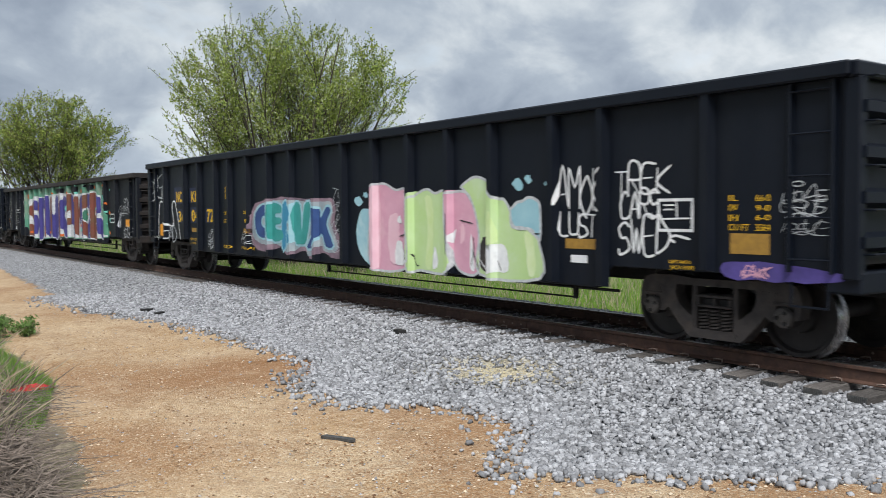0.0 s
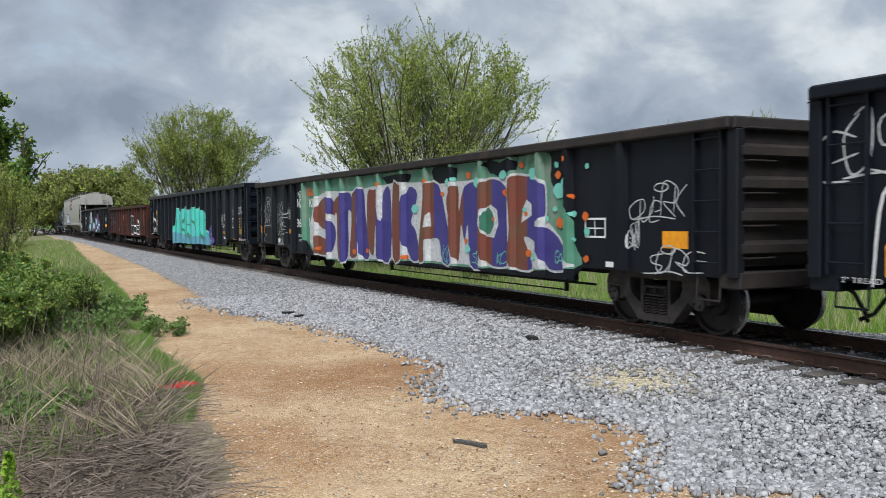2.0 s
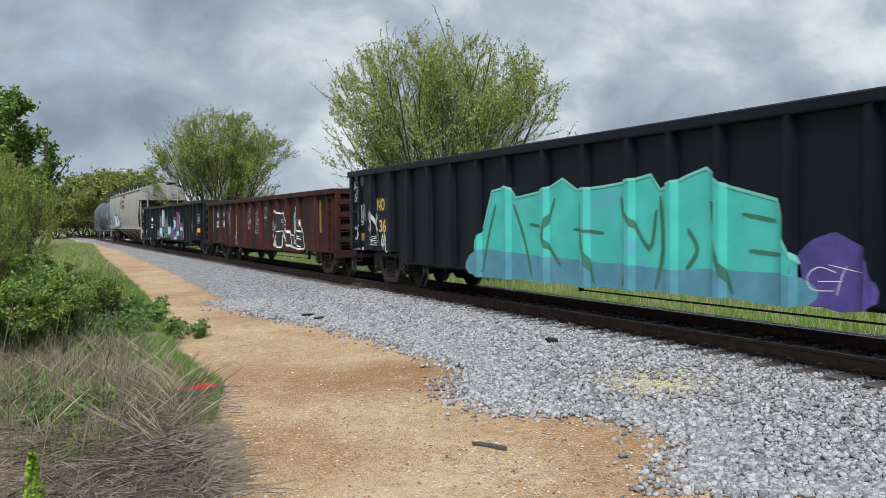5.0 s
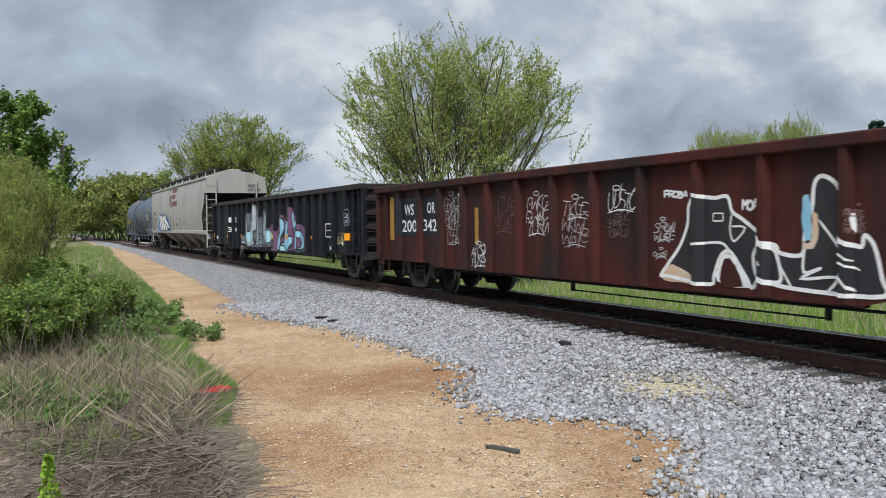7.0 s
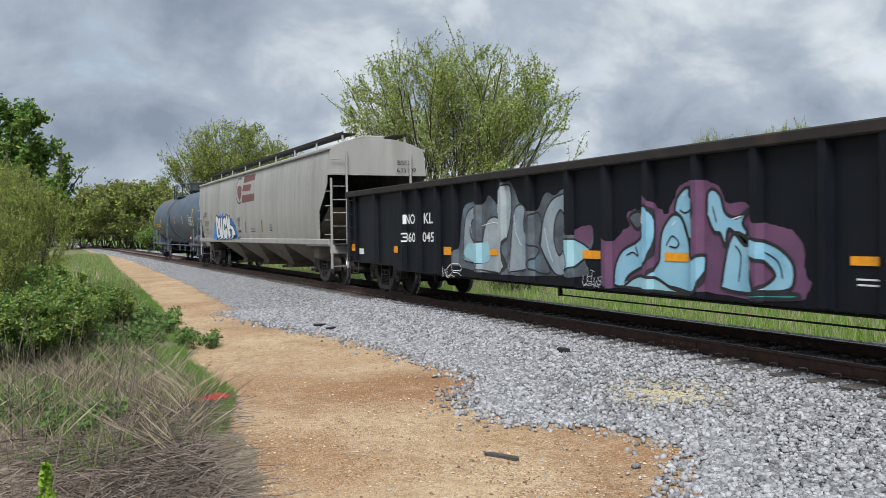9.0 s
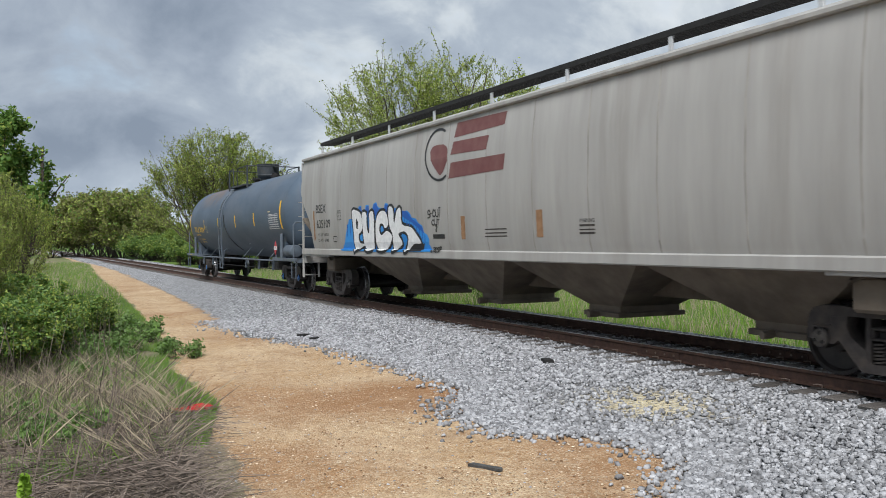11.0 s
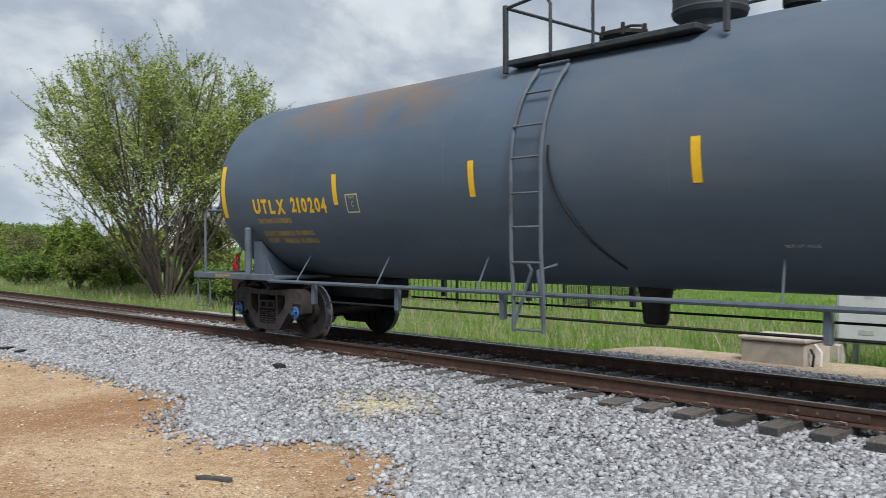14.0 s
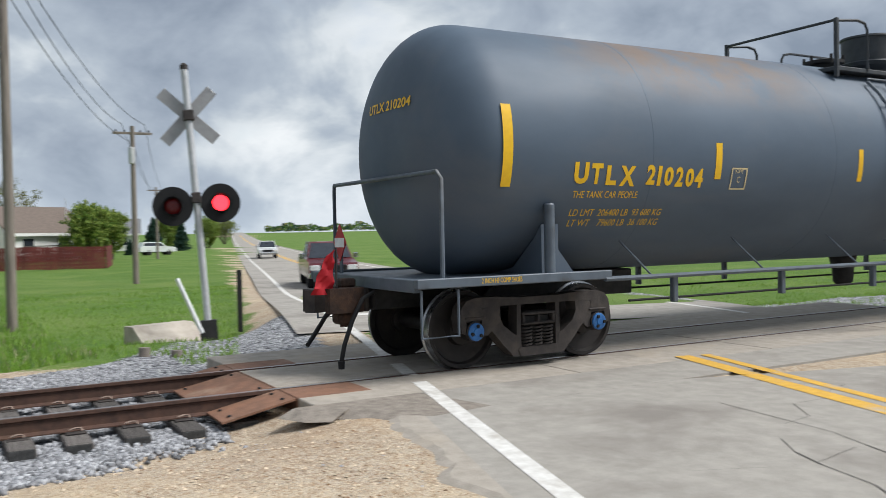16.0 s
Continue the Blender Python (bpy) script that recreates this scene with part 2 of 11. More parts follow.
# ---- mesh helpers ----
class Shape:
    """Collects faces of one part, with a material number for each."""

    def __init__(self):
        self.v, self.f, self.m = [], [], []

    def add(self, verts, faces, mat=0):
        o = len(self.v)
        self.v += [tuple(p) for p in verts]
        self.f += [tuple(i + o for i in q) for q in faces]
        self.m += [mat] * len(faces)
        return self

    def box(self, x0, x1, y0, y1, z0, z1, bev=0.0, mat=0):
        if bev <= 0:
            vs = [(x, y, z) for x in (x0, x1) for y in (y0, y1) for z in (z0, z1)]
            return self.add(vs, [(0, 1, 3, 2), (4, 6, 7, 5), (0, 4, 5, 1), (2, 3, 7, 6), (0, 2, 6, 4), (1, 5, 7, 3)], mat)
        b = min(bev, (x1 - x0) * 0.45, (y1 - y0) * 0.45, (z1 - z0) * 0.45)
        vs, idx = [], {}
        for i, x in enumerate((x0, x1)):
            for j, y in enumerate((y0, y1)):
                for k, z in enumerate((z0, z1)):
                    sx, sy, sz = (b, -b)[i], (b, -b)[j], (b, -b)[k]
                    for ax, p in enumerate(((x, y + sy, z + sz), (x + sx, y, z + sz), (x + sx, y + sy, z))):
                        idx[i, j, k, ax] = len(vs)
                        vs.append(p)
        q = idx
        fs = [tuple(q[i, j, k, 0] for j, k in ((0, 0), (0, 1), (1, 1), (1, 0))) for i in (0, 1)]
        fs += [tuple(q[i, j, k, 1] for i, k in ((0, 0), (0, 1), (1, 1), (1, 0))) for j in (0, 1)]
        fs += [tuple(q[i, j, k, 2] for i, j in ((0, 0), (0, 1), (1, 1), (1, 0))) for k in (0, 1)]
        for k in (0, 1):
            for j in (0, 1):
                fs.append((q[0, j, k, 1], q[1, j, k, 1], q[1, j, k, 2], q[0, j, k, 2]))
            for i in (0, 1):
                fs.append((q[i, 0, k, 0], q[i, 1, k, 0], q[i, 1, k, 2], q[i, 0, k, 2]))
        for i in (0, 1):
            for j in (0, 1):
                fs.append((q[i, j, 0, 0], q[i, j, 1, 0], q[i, j, 1, 1], q[i, j, 0, 1]))
                for k in (0, 1):
                    fs.append((q[i, j, k, 0], q[i, j, k, 1], q[i, j, k, 2]))
        return self.add(vs, fs, mat)

    def prism(self, outline, lo, hi, axis="x", mat=0):
        """A flat outline drawn through from lo to hi along an axis; outline in the two other axes."""
        n = len(outline)
        put = {"x": lambda p, d: (d, p[0], p[1]), "y": lambda p, d: (p[0], d, p[1]), "z": lambda p, d: (p[0], p[1], d)}[axis]
        vs = [put(p, lo) for p in outline] + [put(p, hi) for p in outline]
        fs = [tuple(range(n)), tuple(range(2 * n - 1, n - 1, -1))] + [(i, (i + 1) % n, n + (i + 1) % n, n + i) for i in range(n)]
        return self.add(vs, fs, mat)

    def tube(self, pts, r, sides=8, mat=0, caps=True):
        pts = [Vector(p) for p in pts]
        rs = r if isinstance(r, (list, tuple)) else [r] * len(pts)
        vs, prev = [], None
        for i, p in enumerate(pts):
            d = (pts[min(i + 1, len(pts) - 1)] - pts[max(i - 1, 0)]).normalized()
            if prev is None:
                u = d.cross(Vector((0, 0, 1)) if abs(d.z) < 0.9 else Vector((1, 0, 0))).normalized()
            else:
                u = (prev - d * prev.dot(d))
                u = u.normalized() if u.length > 1e-6 else d.orthogonal().normalized()
            prev = u
            w = d.cross(u)
            for k in range(sides):
                a = 2 * math.pi * k / sides
                vs.append(p + (u * math.cos(a) + w * math.sin(a)) * rs[i])
        fs = [(i * sides + k, i * sides + (k + 1) % sides, (i + 1) * sides + (k + 1) % sides, (i + 1) * sides + k) for i in range(len(pts) - 1) for k in range(sides)]
        if caps:
            fs += [tuple(range(sides - 1, -1, -1)), tuple((len(pts) - 1) * sides + k for k in range(sides))]
        return self.add(vs, fs, mat)

    def lathe(self, profile, axis="x", sides=32, centre=(0, 0, 0), mat=0, mats=None, caps=True):
        """Profile of (along, radius) turned about an axis through centre."""
        vs = []
        for along, r in profile:
            for k in range(sides):
                a = 2 * math.pi * k / sides
                c, s = r * math.cos(a), r * math.sin(a)
                p = {"x": (along, c, s), "y": (c, along, s), "z": (c, s, along)}[axis]
                vs.append(tuple(p[i] + centre[i] for i in range(3)))
        o = len(self.v)
        self.v += vs
        for i in range(len(profile) - 1):
            for k in range(sides):
                self.f.append((o + i * sides + k, o + i * sides + (k + 1) % sides, o + (i + 1) * sides + (k + 1) % sides, o + (i + 1) * sides + k))
                self.m.append(mats[i] if mats else mat)
        for i in (0, len(profile) - 1) if caps else ():
            if profile[i][1] > 1e-5:
                self.f.append(tuple(o + i * sides + k for k in range(sides)))
                self.m.append(mats[min(i, len(mats) - 1)] if mats else mat)
        return self


def mesh_of(name, sh, mats, smooth=None):
    me = bpy.data.meshes.new(name)
    me.from_pydata(sh.v, [], sh.f)
    for m in mats if isinstance(mats, (list, tuple)) else [mats]:
        me.materials.append(m)
    me.polygons.foreach_set("material_index", sh.m)
    bm = bmesh.new()
    bm.from_mesh(me)
    bmesh.ops.recalc_face_normals(bm, faces=bm.faces)
    bm.to_mesh(me)
    bm.free()
    if smooth is not None:
        me.polygons.foreach_set("use_smooth", [True] * len(me.polygons))
        me.set_sharp_from_angle(angle=radians(smooth))
    me.update()
    return me


def part(name, sh, mats, parent=None, label="", smooth=None, at=None):
    """One mesh object under a thing or part."""
    me = sh if isinstance(sh, bpy.types.Mesh) else mesh_of(name, sh, mats, smooth)
    ob = new(name, me)
    if parent is not None:
        ob.parent = parent
    if at is not None:
        ob.matrix_basis = at
    return tagged(ob, label)


def thing(name, label, category, group="", at=None, kind=""):
    ob = new(name)
    ob.empty_display_size = 0.2
    if at is not None:
        ob.matrix_basis = at
    return tagged(ob, label, category, group, kind)


def lerp_table(table, x):
    """Straight-line reading of a table of (x, value) with rising x."""
    if x <= table[0][0]:
        return table[0][1]
    for (a, va), (b, vb) in zip(table, table[1:]):
        if x <= b:
            return va + (vb - va) * (x - a) / (b - a)
    return table[-1][1]


def step(a, b, x):
    u = np.clip((x - a) / (b - a), 0, 1)
    return u * u * (3 - 2 * u)
# ---- ground ----
GRAVEL_EDGE = [(-3.0, 8.6), (-1.4, 8.0), (0.0, 7.0), (0.9, 6.9), (2.2, 6.5), (3.2, 5.7), (4.7, 4.3), (5.2, 4.75), (5.8, 5.35), (6.4, 5.42), (7.0, 5.25), (7.4, 4.6), (8.4, 4.55), (9.2, 4.85), (9.8, 5.45), (11.4, 5.55), (15, 5.5), (17.2, 5.05), (20, 4.55), (36, 5.6), (64, 6.65), (140, 7.0)]
PATH_EDGE = [(-20, -3.0), (-2, -1.0), (2, 0.6), (6.5, 1.54), (8.1, 1.6), (10.3, 2.18), (13.4, 2.1), (17.3, 2.71), (30, 3.4), (59, 4.78), (80, 6.2), (140, 6.9)]


def road_v(x, y):
    """Distance past the road's edge line, across the road."""
    return -(y + 2.0 + 0.285 * x) * 0.962


def height(x, y):
    """Ground level under every place; rail tops are at 0."""
    x, y = np.asarray(x, float), np.asarray(y, float)
    z = -0.32 * step(-1.5, 6.0, y)
    bed_z = -0.205 - 0.075 * (1 - step(3.0, 9.0, y))
    bed = step(5.9, 7.6, x) * (1 - step(11.4, 13.2, x))
    z = np.where(x > 11.4, bed_z + (-0.36) * step(11.4, 13.2, x), z + (bed_z - z) * bed)
    pad = step(11.6, 12.0, x) * (1 - step(13.6, 15.0, x)) * step(-4, -1, y) * (1 - step(8.5, 11, y))
    z = z + (-0.26 - z) * np.where(x > 11.4, pad, 0)
    bank = (1 - step(-2.5, 0.5, y)) * (1 - step(15.5, 18.5, x)) * (x > 11.4)
    z = z + (-0.30 - z) * bank
    far = np.hypot(x, y)
    hill = step(42, 100, far) * np.exp(-((np.degrees(np.arctan2(x, y)) - 38) / 20.0) ** 2) * (x > 12)
    z = z + 2.3 * hill - 0.2 * step(25, 60, x) * (x > 12)
    verge = 0.05 * np.sin(x * 1.7 + y * 0.6) * np.sin(y * 1.3 - x * 0.4) * ((x < 1.0) | (x > 14))
    z = z + verge
    flat = step(-2.2, -0.6, road_v(x, y)) * (1 - step(8.4, 10.5, road_v(x, y)))
    south = step(8.0, 9.5, road_v(x, y))
    dip = -0.55 * step(14, 34, x) - 0.35 * step(34, 95, x) + 4.5 * step(170, 800, x)
    z = z * (1 - flat) + (dip - 0.03 - 0.02 * step(12, 30, x)) * flat
    z = z + 4.0 * step(200, 800, x) * (1 - flat)
    return z - 0.25 * south * (1 - np.exp(-((x - TRACK) / 2.2) ** 2))


def axis_steps(lo, hi, fine, end_lo, end_hi):
    mid = list(np.arange(lo, hi, fine))
    up, d, p = [], fine, hi
    while p < end_hi:
        up.append(p)
        d *= 1.13
        p += d
    dn, d, p = [], fine, lo - fine
    while p > end_lo:
        dn.append(p)
        d *= 1.13
        p -= d
    return np.array([end_lo] + dn[::-1] + mid + up + [end_hi])


def wobble(x, y, f, seed=0.0):
    return np.sin(x * f * 1.3 + seed + 1.7 * np.sin(y * f * 0.7 + seed)) * np.sin(y * f * 1.1 - seed + 1.3 * np.sin(x * f * 0.9))


def build_ground():
    xs, ys = axis_steps(-3, 15, 0.11, -2500, 2500), axis_steps(-12, 26, 0.13, -2500, 2500)
    X, Y = np.meshgrid(xs, ys, indexing="ij")
    Z = height(X, Y)
    Z = Z + 0.012 * wobble(X, Y, 5.0) * (X < 7) * (road_v(X, Y) < -0.8)
    nx, ny = len(xs), len(ys)
    me = bpy.data.meshes.new("ground")
    co = np.stack([X, Y, Z], -1).reshape(-1, 3)
    i = np.arange(nx * ny).reshape(nx, ny)
    quads = np.stack([i[:-1, :-1], i[1:, :-1], i[1:, 1:], i[:-1, 1:]], -1).reshape(-1, 4)
    me.from_pydata(co.tolist(), [], quads.tolist())
    ge = np.vectorize(lambda y: lerp_table(GRAVEL_EDGE, y))(ys)[None, :] + 0.10 * wobble(X, Y, 3.0) + 0.07 * wobble(X, Y, 9.0, 2.0)
    pe = np.vectorize(lambda y: lerp_table(PATH_EDGE, y))(ys)[None, :] + 0.22 * wobble(X, Y, 1.3, 1.0) + 0.1 * wobble(X, Y, 5.0, 4.0)
    v = road_v(X, Y)
    off_road = (1 - step(-0.9, -0.5, v))
    gravel = step(-0.34, 0.34, X - ge + 0.10 * wobble(X, Y, 17.0, 1.0)) * (1 - step(-0.3, 0.3, X + 0.25 * wobble(X, Y, 1.1) - np.interp(Y, [-6.4, -4.8, -3.5, -2.7, -1.7, -0.6, 2.0], [17.8, 17.2, 16.1, 14.6, 13.6, 13.0, 12.5]))) * np.where((v > -0.6) & (v < 7.8), 0, 1)
    sand = step(-0.2, 0.2, X - pe) * (X < ge + 0.7)
    sand = np.maximum(sand, np.where(v > -2.6, 1.0, 0.0) * (X < 8.7) * (v < -0.3))
    pad = step(-0.3, 0.3, X - 12.0) * (1 - step(13.4, 14.2, X + 0.3 * wobble(X, Y, 1.5))) * step(-4, 0, Y) * (1 - step(8.5, 11, Y))
    shoulder = step(-2.0, -1.2, v + 0.3 * wobble(X, Y, 0.9)) * (v < 0.2) * (X > 11.5)
    sand = np.clip(np.maximum(sand, np.maximum(pad, shoulder)), 0, 1)
    patch = np.exp(-(((X - 6.55) / 0.66) ** 2 + ((Y - 7.9) / 0.95) ** 2))
    tongue = np.exp(-(((X - 4.95) / 0.7) ** 2 + ((Y - 19.2) / 2.6) ** 2))
    green = np.clip(step(0.5, 3.0, np.hypot(X, Y) - 5) * 0.5 + 0.5 * wobble(X, Y, 0.8, 5.0), 0, 1)
    green = green * (0.25 + 0.75 * step(9.5, 16.0, Y))
    green = np.where(X > 11, 1.0, green)
    gravel = np.clip(np.maximum(gravel, 0.9 * step(0.35, 0.8, tongue + 0.45 * wobble(X, Y, 2.1, 3.0)) * (X < ge + 0.4)), 0, 1)
    for name, arr in (("gravel", gravel), ("sand", sand), ("pale", np.clip(patch, 0, 1)), ("green", green), ("dust", np.clip(1 - step(0.0, 3.2, Y) + (X > 11) * 1.0, 0, 1)), ("rust", np.clip(np.exp(-(((X - 4.1) / 1.3) ** 2 + ((Y - 9.8) / 1.6) ** 2)) + 0.5 * wobble(X, Y, 0.9, 7.0), 0, 1))):
        at = me.attributes.new(name, "FLOAT", "POINT")
        at.data.foreach_set("value", np.broadcast_to(arr, X.shape).astype(np.float32).ravel())
    me.polygons.foreach_set("use_smooth", [True] * len(me.polygons))
    me.materials.append(ground_material())
    me.update()
    return tagged(new("ground", me), "sandy track, grey gravel shoulder and green grass ground", "ground", kind="structure")


def ground_material():
    m = bpy.data.materials.new("earth_and_grass")
    m.use_nodes = True
    t = m.node_tree
    b = t.nodes["Principled BSDF"]
    co = t.nodes.new("ShaderNodeTexCoord").outputs["Object"]

    def attr(name):
        a = t.nodes.new("ShaderNodeAttribute")
        a.attribute_name = name
        return a.outputs["Fac"]

    def noise_of(scale, detail=5.0, rough=0.6):
        n = node(t, "ShaderNodeTexNoise", Scale=scale, Detail=detail, Roughness=rough)
        t.links.new(co, n.inputs["Vector"])
        return n.outputs[0]

    def cells(scale, feature="F1"):
        n = node(t, "ShaderNodeTexVoronoi", Scale=scale)
        n.feature = feature
        t.links.new(co, n.inputs["Vector"])
        return n

    pebble = cells(62.0)
    stone = cells(17.0)
    fine, mid, large = noise_of(60.0), noise_of(9.0), noise_of(0.8)
    bw = lambda s, a, c: ramp(t, s, [(a, (0, 0, 0)), (c, (1, 1, 1))])
    sand = mix(t, bw(large, 0.38, 0.62), (0.43, 0.285, 0.155), (0.56, 0.425, 0.275))
    sand = mix(t, math_node(t, "MULTIPLY", attr("rust"), 0.9), sand, (0.26, 0.118, 0.048))
    sand = mix(t, math_node(t, "MULTIPLY", bw(noise_of(1.6), 0.47, 0.64), 0.62), sand, (0.275, 0.148, 0.070))
    sand = mix(t, math_node(t, "MULTIPLY", bw(noise_of(3.7, 8.0, 0.7), 0.54, 0.68), 0.5), sand, (0.19, 0.098, 0.05))
    sand = mix(t, math_node(t, "MULTIPLY", bw(noise_of(2.3, 8.0, 0.7), 0.56, 0.68), 0.6), sand, (0.50, 0.40, 0.28))
    sand = mix(t, math_node(t, "MULTIPLY", bw(noise_of(6.5, 9.0, 0.75), 0.50, 0.66), 0.5), sand, (0.235, 0.135, 0.070))
    sand = mix(t, math_node(t, "MULTIPLY", attr("dust"), 0.85), sand, mix(t, bw(fine, 0.35, 0.65), (0.54, 0.47, 0.38), (0.36, 0.31, 0.25)))
    speck = t.nodes.new("ShaderNodeSeparateColor")
    t.links.new(pebble.outputs["Color"], speck.inputs[0])
    sand = mix(t, math_node(t, "MULTIPLY", bw(speck.outputs[0], 0.58, 0.85), 0.70), sand, (0.56, 0.46, 0.33))
    sand = mix(t, math_node(t, "MULTIPLY", bw(speck.outputs[1], 0.66, 0.92), 0.70), sand, (0.22, 0.125, 0.06))
    sand = mix(t, math_node(t, "MULTIPLY", bw(mid, 0.48, 0.66), 0.42), sand, (0.23, 0.135, 0.068))
    sand = mix(t, math_node(t, "MULTIPLY", math_node(t, "MULTIPLY", attr("rust"), bw(noise_of(2.8, 8.0, 0.7), 0.34, 0.60)), 0.75), sand, (0.255, 0.128, 0.056))
    sand = mix(t, math_node(t, "MULTIPLY", bw(noise_of(0.55, 6.0, 0.65), 0.50, 0.66), 0.42), sand, (0.58, 0.45, 0.30))
    sep = t.nodes.new("ShaderNodeSeparateColor")
    t.links.new(stone.outputs["Color"], sep.inputs[0])
    gravel = ramp(t, sep.outputs[0], [(0.0, (0.20, 0.205, 0.22)), (0.5, (0.34, 0.345, 0.36)), (1.0, (0.52, 0.525, 0.53))])
    # shade in the gaps between stones, put into the gravel colour at cell borders
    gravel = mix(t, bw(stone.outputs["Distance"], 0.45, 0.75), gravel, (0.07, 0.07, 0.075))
    gravel = mix(t, math_node(t, "MULTIPLY", attr("pale"), bw(speck.outputs[2], 0.05, 0.5)), gravel, (0.55, 0.47, 0.30))
    grass = mix(t, bw(mid, 0.35, 0.65), (0.062, 0.125, 0.020), (0.10, 0.175, 0.032))
    grass = mix(t, bw(noise_of(0.25), 0.42, 0.66), grass, (0.13, 0.19, 0.045))
    soil = mix(t, bw(noise_of(17.0, 8.0, 0.75), 0.38, 0.62), (0.13, 0.098, 0.075), (0.31, 0.245, 0.19))
    base = mix(t, attr("green"), soil, grass)
    edge_noise = math_node(t, "ADD", math_node(t, "MULTIPLY", math_node(t, "SUBTRACT", noise_of(22.0), 0.5), 1.5), math_node(t, "MULTIPLY", math_node(t, "SUBTRACT", noise_of(5.0), 0.5), 0.8))
    sharp = lambda a: ramp(t, math_node(t, "ADD", a, edge_noise), [(0.40, (0, 0, 0)), (0.60, (1, 1, 1))])
    c = mix(t, sharp(attr("sand")), base, sand)
    g = sharp(attr("gravel"))
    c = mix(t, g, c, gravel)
    t.links.new(c, b.inputs["Base Color"])
    b.inputs["Roughness"].default_value = 0.92
    b.inputs["Specular IOR Level"].default_value = 0.2
    h = math_node(t, "ADD", math_node(t, "MULTIPLY", math_node(t, "MULTIPLY", stone.outputs["Distance"], g), -1.2), math_node(t, "MULTIPLY", pebble.outputs["Distance"], -0.35))
    h = math_node(t, "ADD", h, math_node(t, "MULTIPLY", fine, 0.25))
    bp = node(t, "ShaderNodeBump", Strength=0.95, Distance=0.035)
    t.links.new(h, bp.inputs["Height"])
    t.links.new(bp.outputs[0], b.inputs["Normal"])
    return m


ground = build_ground()


# ---- track ----
NEAR_RAIL, FAR_RAIL = TRACK - 0.7525, TRACK + 0.7525
RAIL_SECTION = [(-0.07, -0.180), (0.07, -0.180), (0.07, -0.168), (0.012, -0.150), (0.010, -0.050), (0.036, -0.036), (0.036, -0.006), (0.030, 0.0), (-0.030, 0.0), (-0.036, -0.006), (-0.036, -0.036), (-0.010, -0.050), (-0.012, -0.150), (-0.07, -0.168)]


def build_track():
    track = thing("railway_track", "single railway track of rusty rails on weathered wooden ties", "railway track", kind="structure")
    for x in (NEAR_RAIL, FAR_RAIL):
        sh = Shape().prism([(x + p[0], p[1]) for p in RAIL_SECTION], -260, 420, "y")
        sh.m = [1 if i == 2 + 7 else 0 for i in range(len(sh.f))]
        part("rail", sh, [RAIL, RAIL_TOP], track)
    sh = Shape().box(-1.3, 1.3, -0.115, 0.115, -0.345, -0.185, 0.012)
    sh.box(-1.304, -1.3, -0.10, 0.10, -0.335, -0.20, 0, 1)
    for k in range(9):
        sh.box(-1.309, -1.304, -0.092 + k * 0.0215, -0.082 + k * 0.0215, -0.33, -0.205, 0, 1)
    tie = mesh_of("tie", sh, [TIE, TIE_END])
    sh = Shape()
    for sx in (-0.7525, 0.7525):
        sh.box(sx - 0.17, sx + 0.17, -0.09, 0.09, -0.187, -0.176, 0.003)
        for d in (-0.105, 0.105):
            sh.tube([(sx + d, -0.055, -0.17), (sx + d * 0.85, -0.045, -0.145), (sx + d * 1.05, 0.0, -0.137), (sx + d * 1.1, 0.06, -0.15)], 0.010, 5, 1)
    clips = mesh_of("rail_clips", sh, [CAST, SPIKE])
    ys = [-2.45 + 0.487 * k for k in range(200)] + [-18.3 - 0.487 * k for k in range(40)]
    for y in ys:
        yaw = random.uniform(-1.2, 1.2)
        m = pose(TRACK + random.uniform(-0.05, 0.05), y + random.uniform(-0.02, 0.02), random.uniform(-0.012, 0.004), 0, 0, yaw)
        part("tie", tie, None, track, at=m)
        if abs(y) < 40:
            part("rail_clips", clips, None, track, at=pose(TRACK, y, 0.0))
    for x, y in ((NEAR_RAIL, 3.55), (FAR_RAIL, 5.0), (NEAR_RAIL, 10.2), (FAR_RAIL, 9.2)):
        sh = Shape()
        for sx in (-1, 1):
            sh.box(x + sx * 0.014 - 0.012, x + sx * 0.014 + 0.012, y - 0.4, y + 0.4, -0.145, -0.055, 0.006)
            for k in range(4):
                sh.lathe([(x + sx * 0.026 - 0.012, 0.016), (x + sx * 0.026 + 0.012, 0.016)], "x", 6, (0, y - 0.3 + 0.2 * k, -0.1), 1)
        part("joint_bar", sh, [RAIL, SPIKE], track)
    return track


track = build_track()
# ---- rolling stock ----
WHEEL_R = 0.457


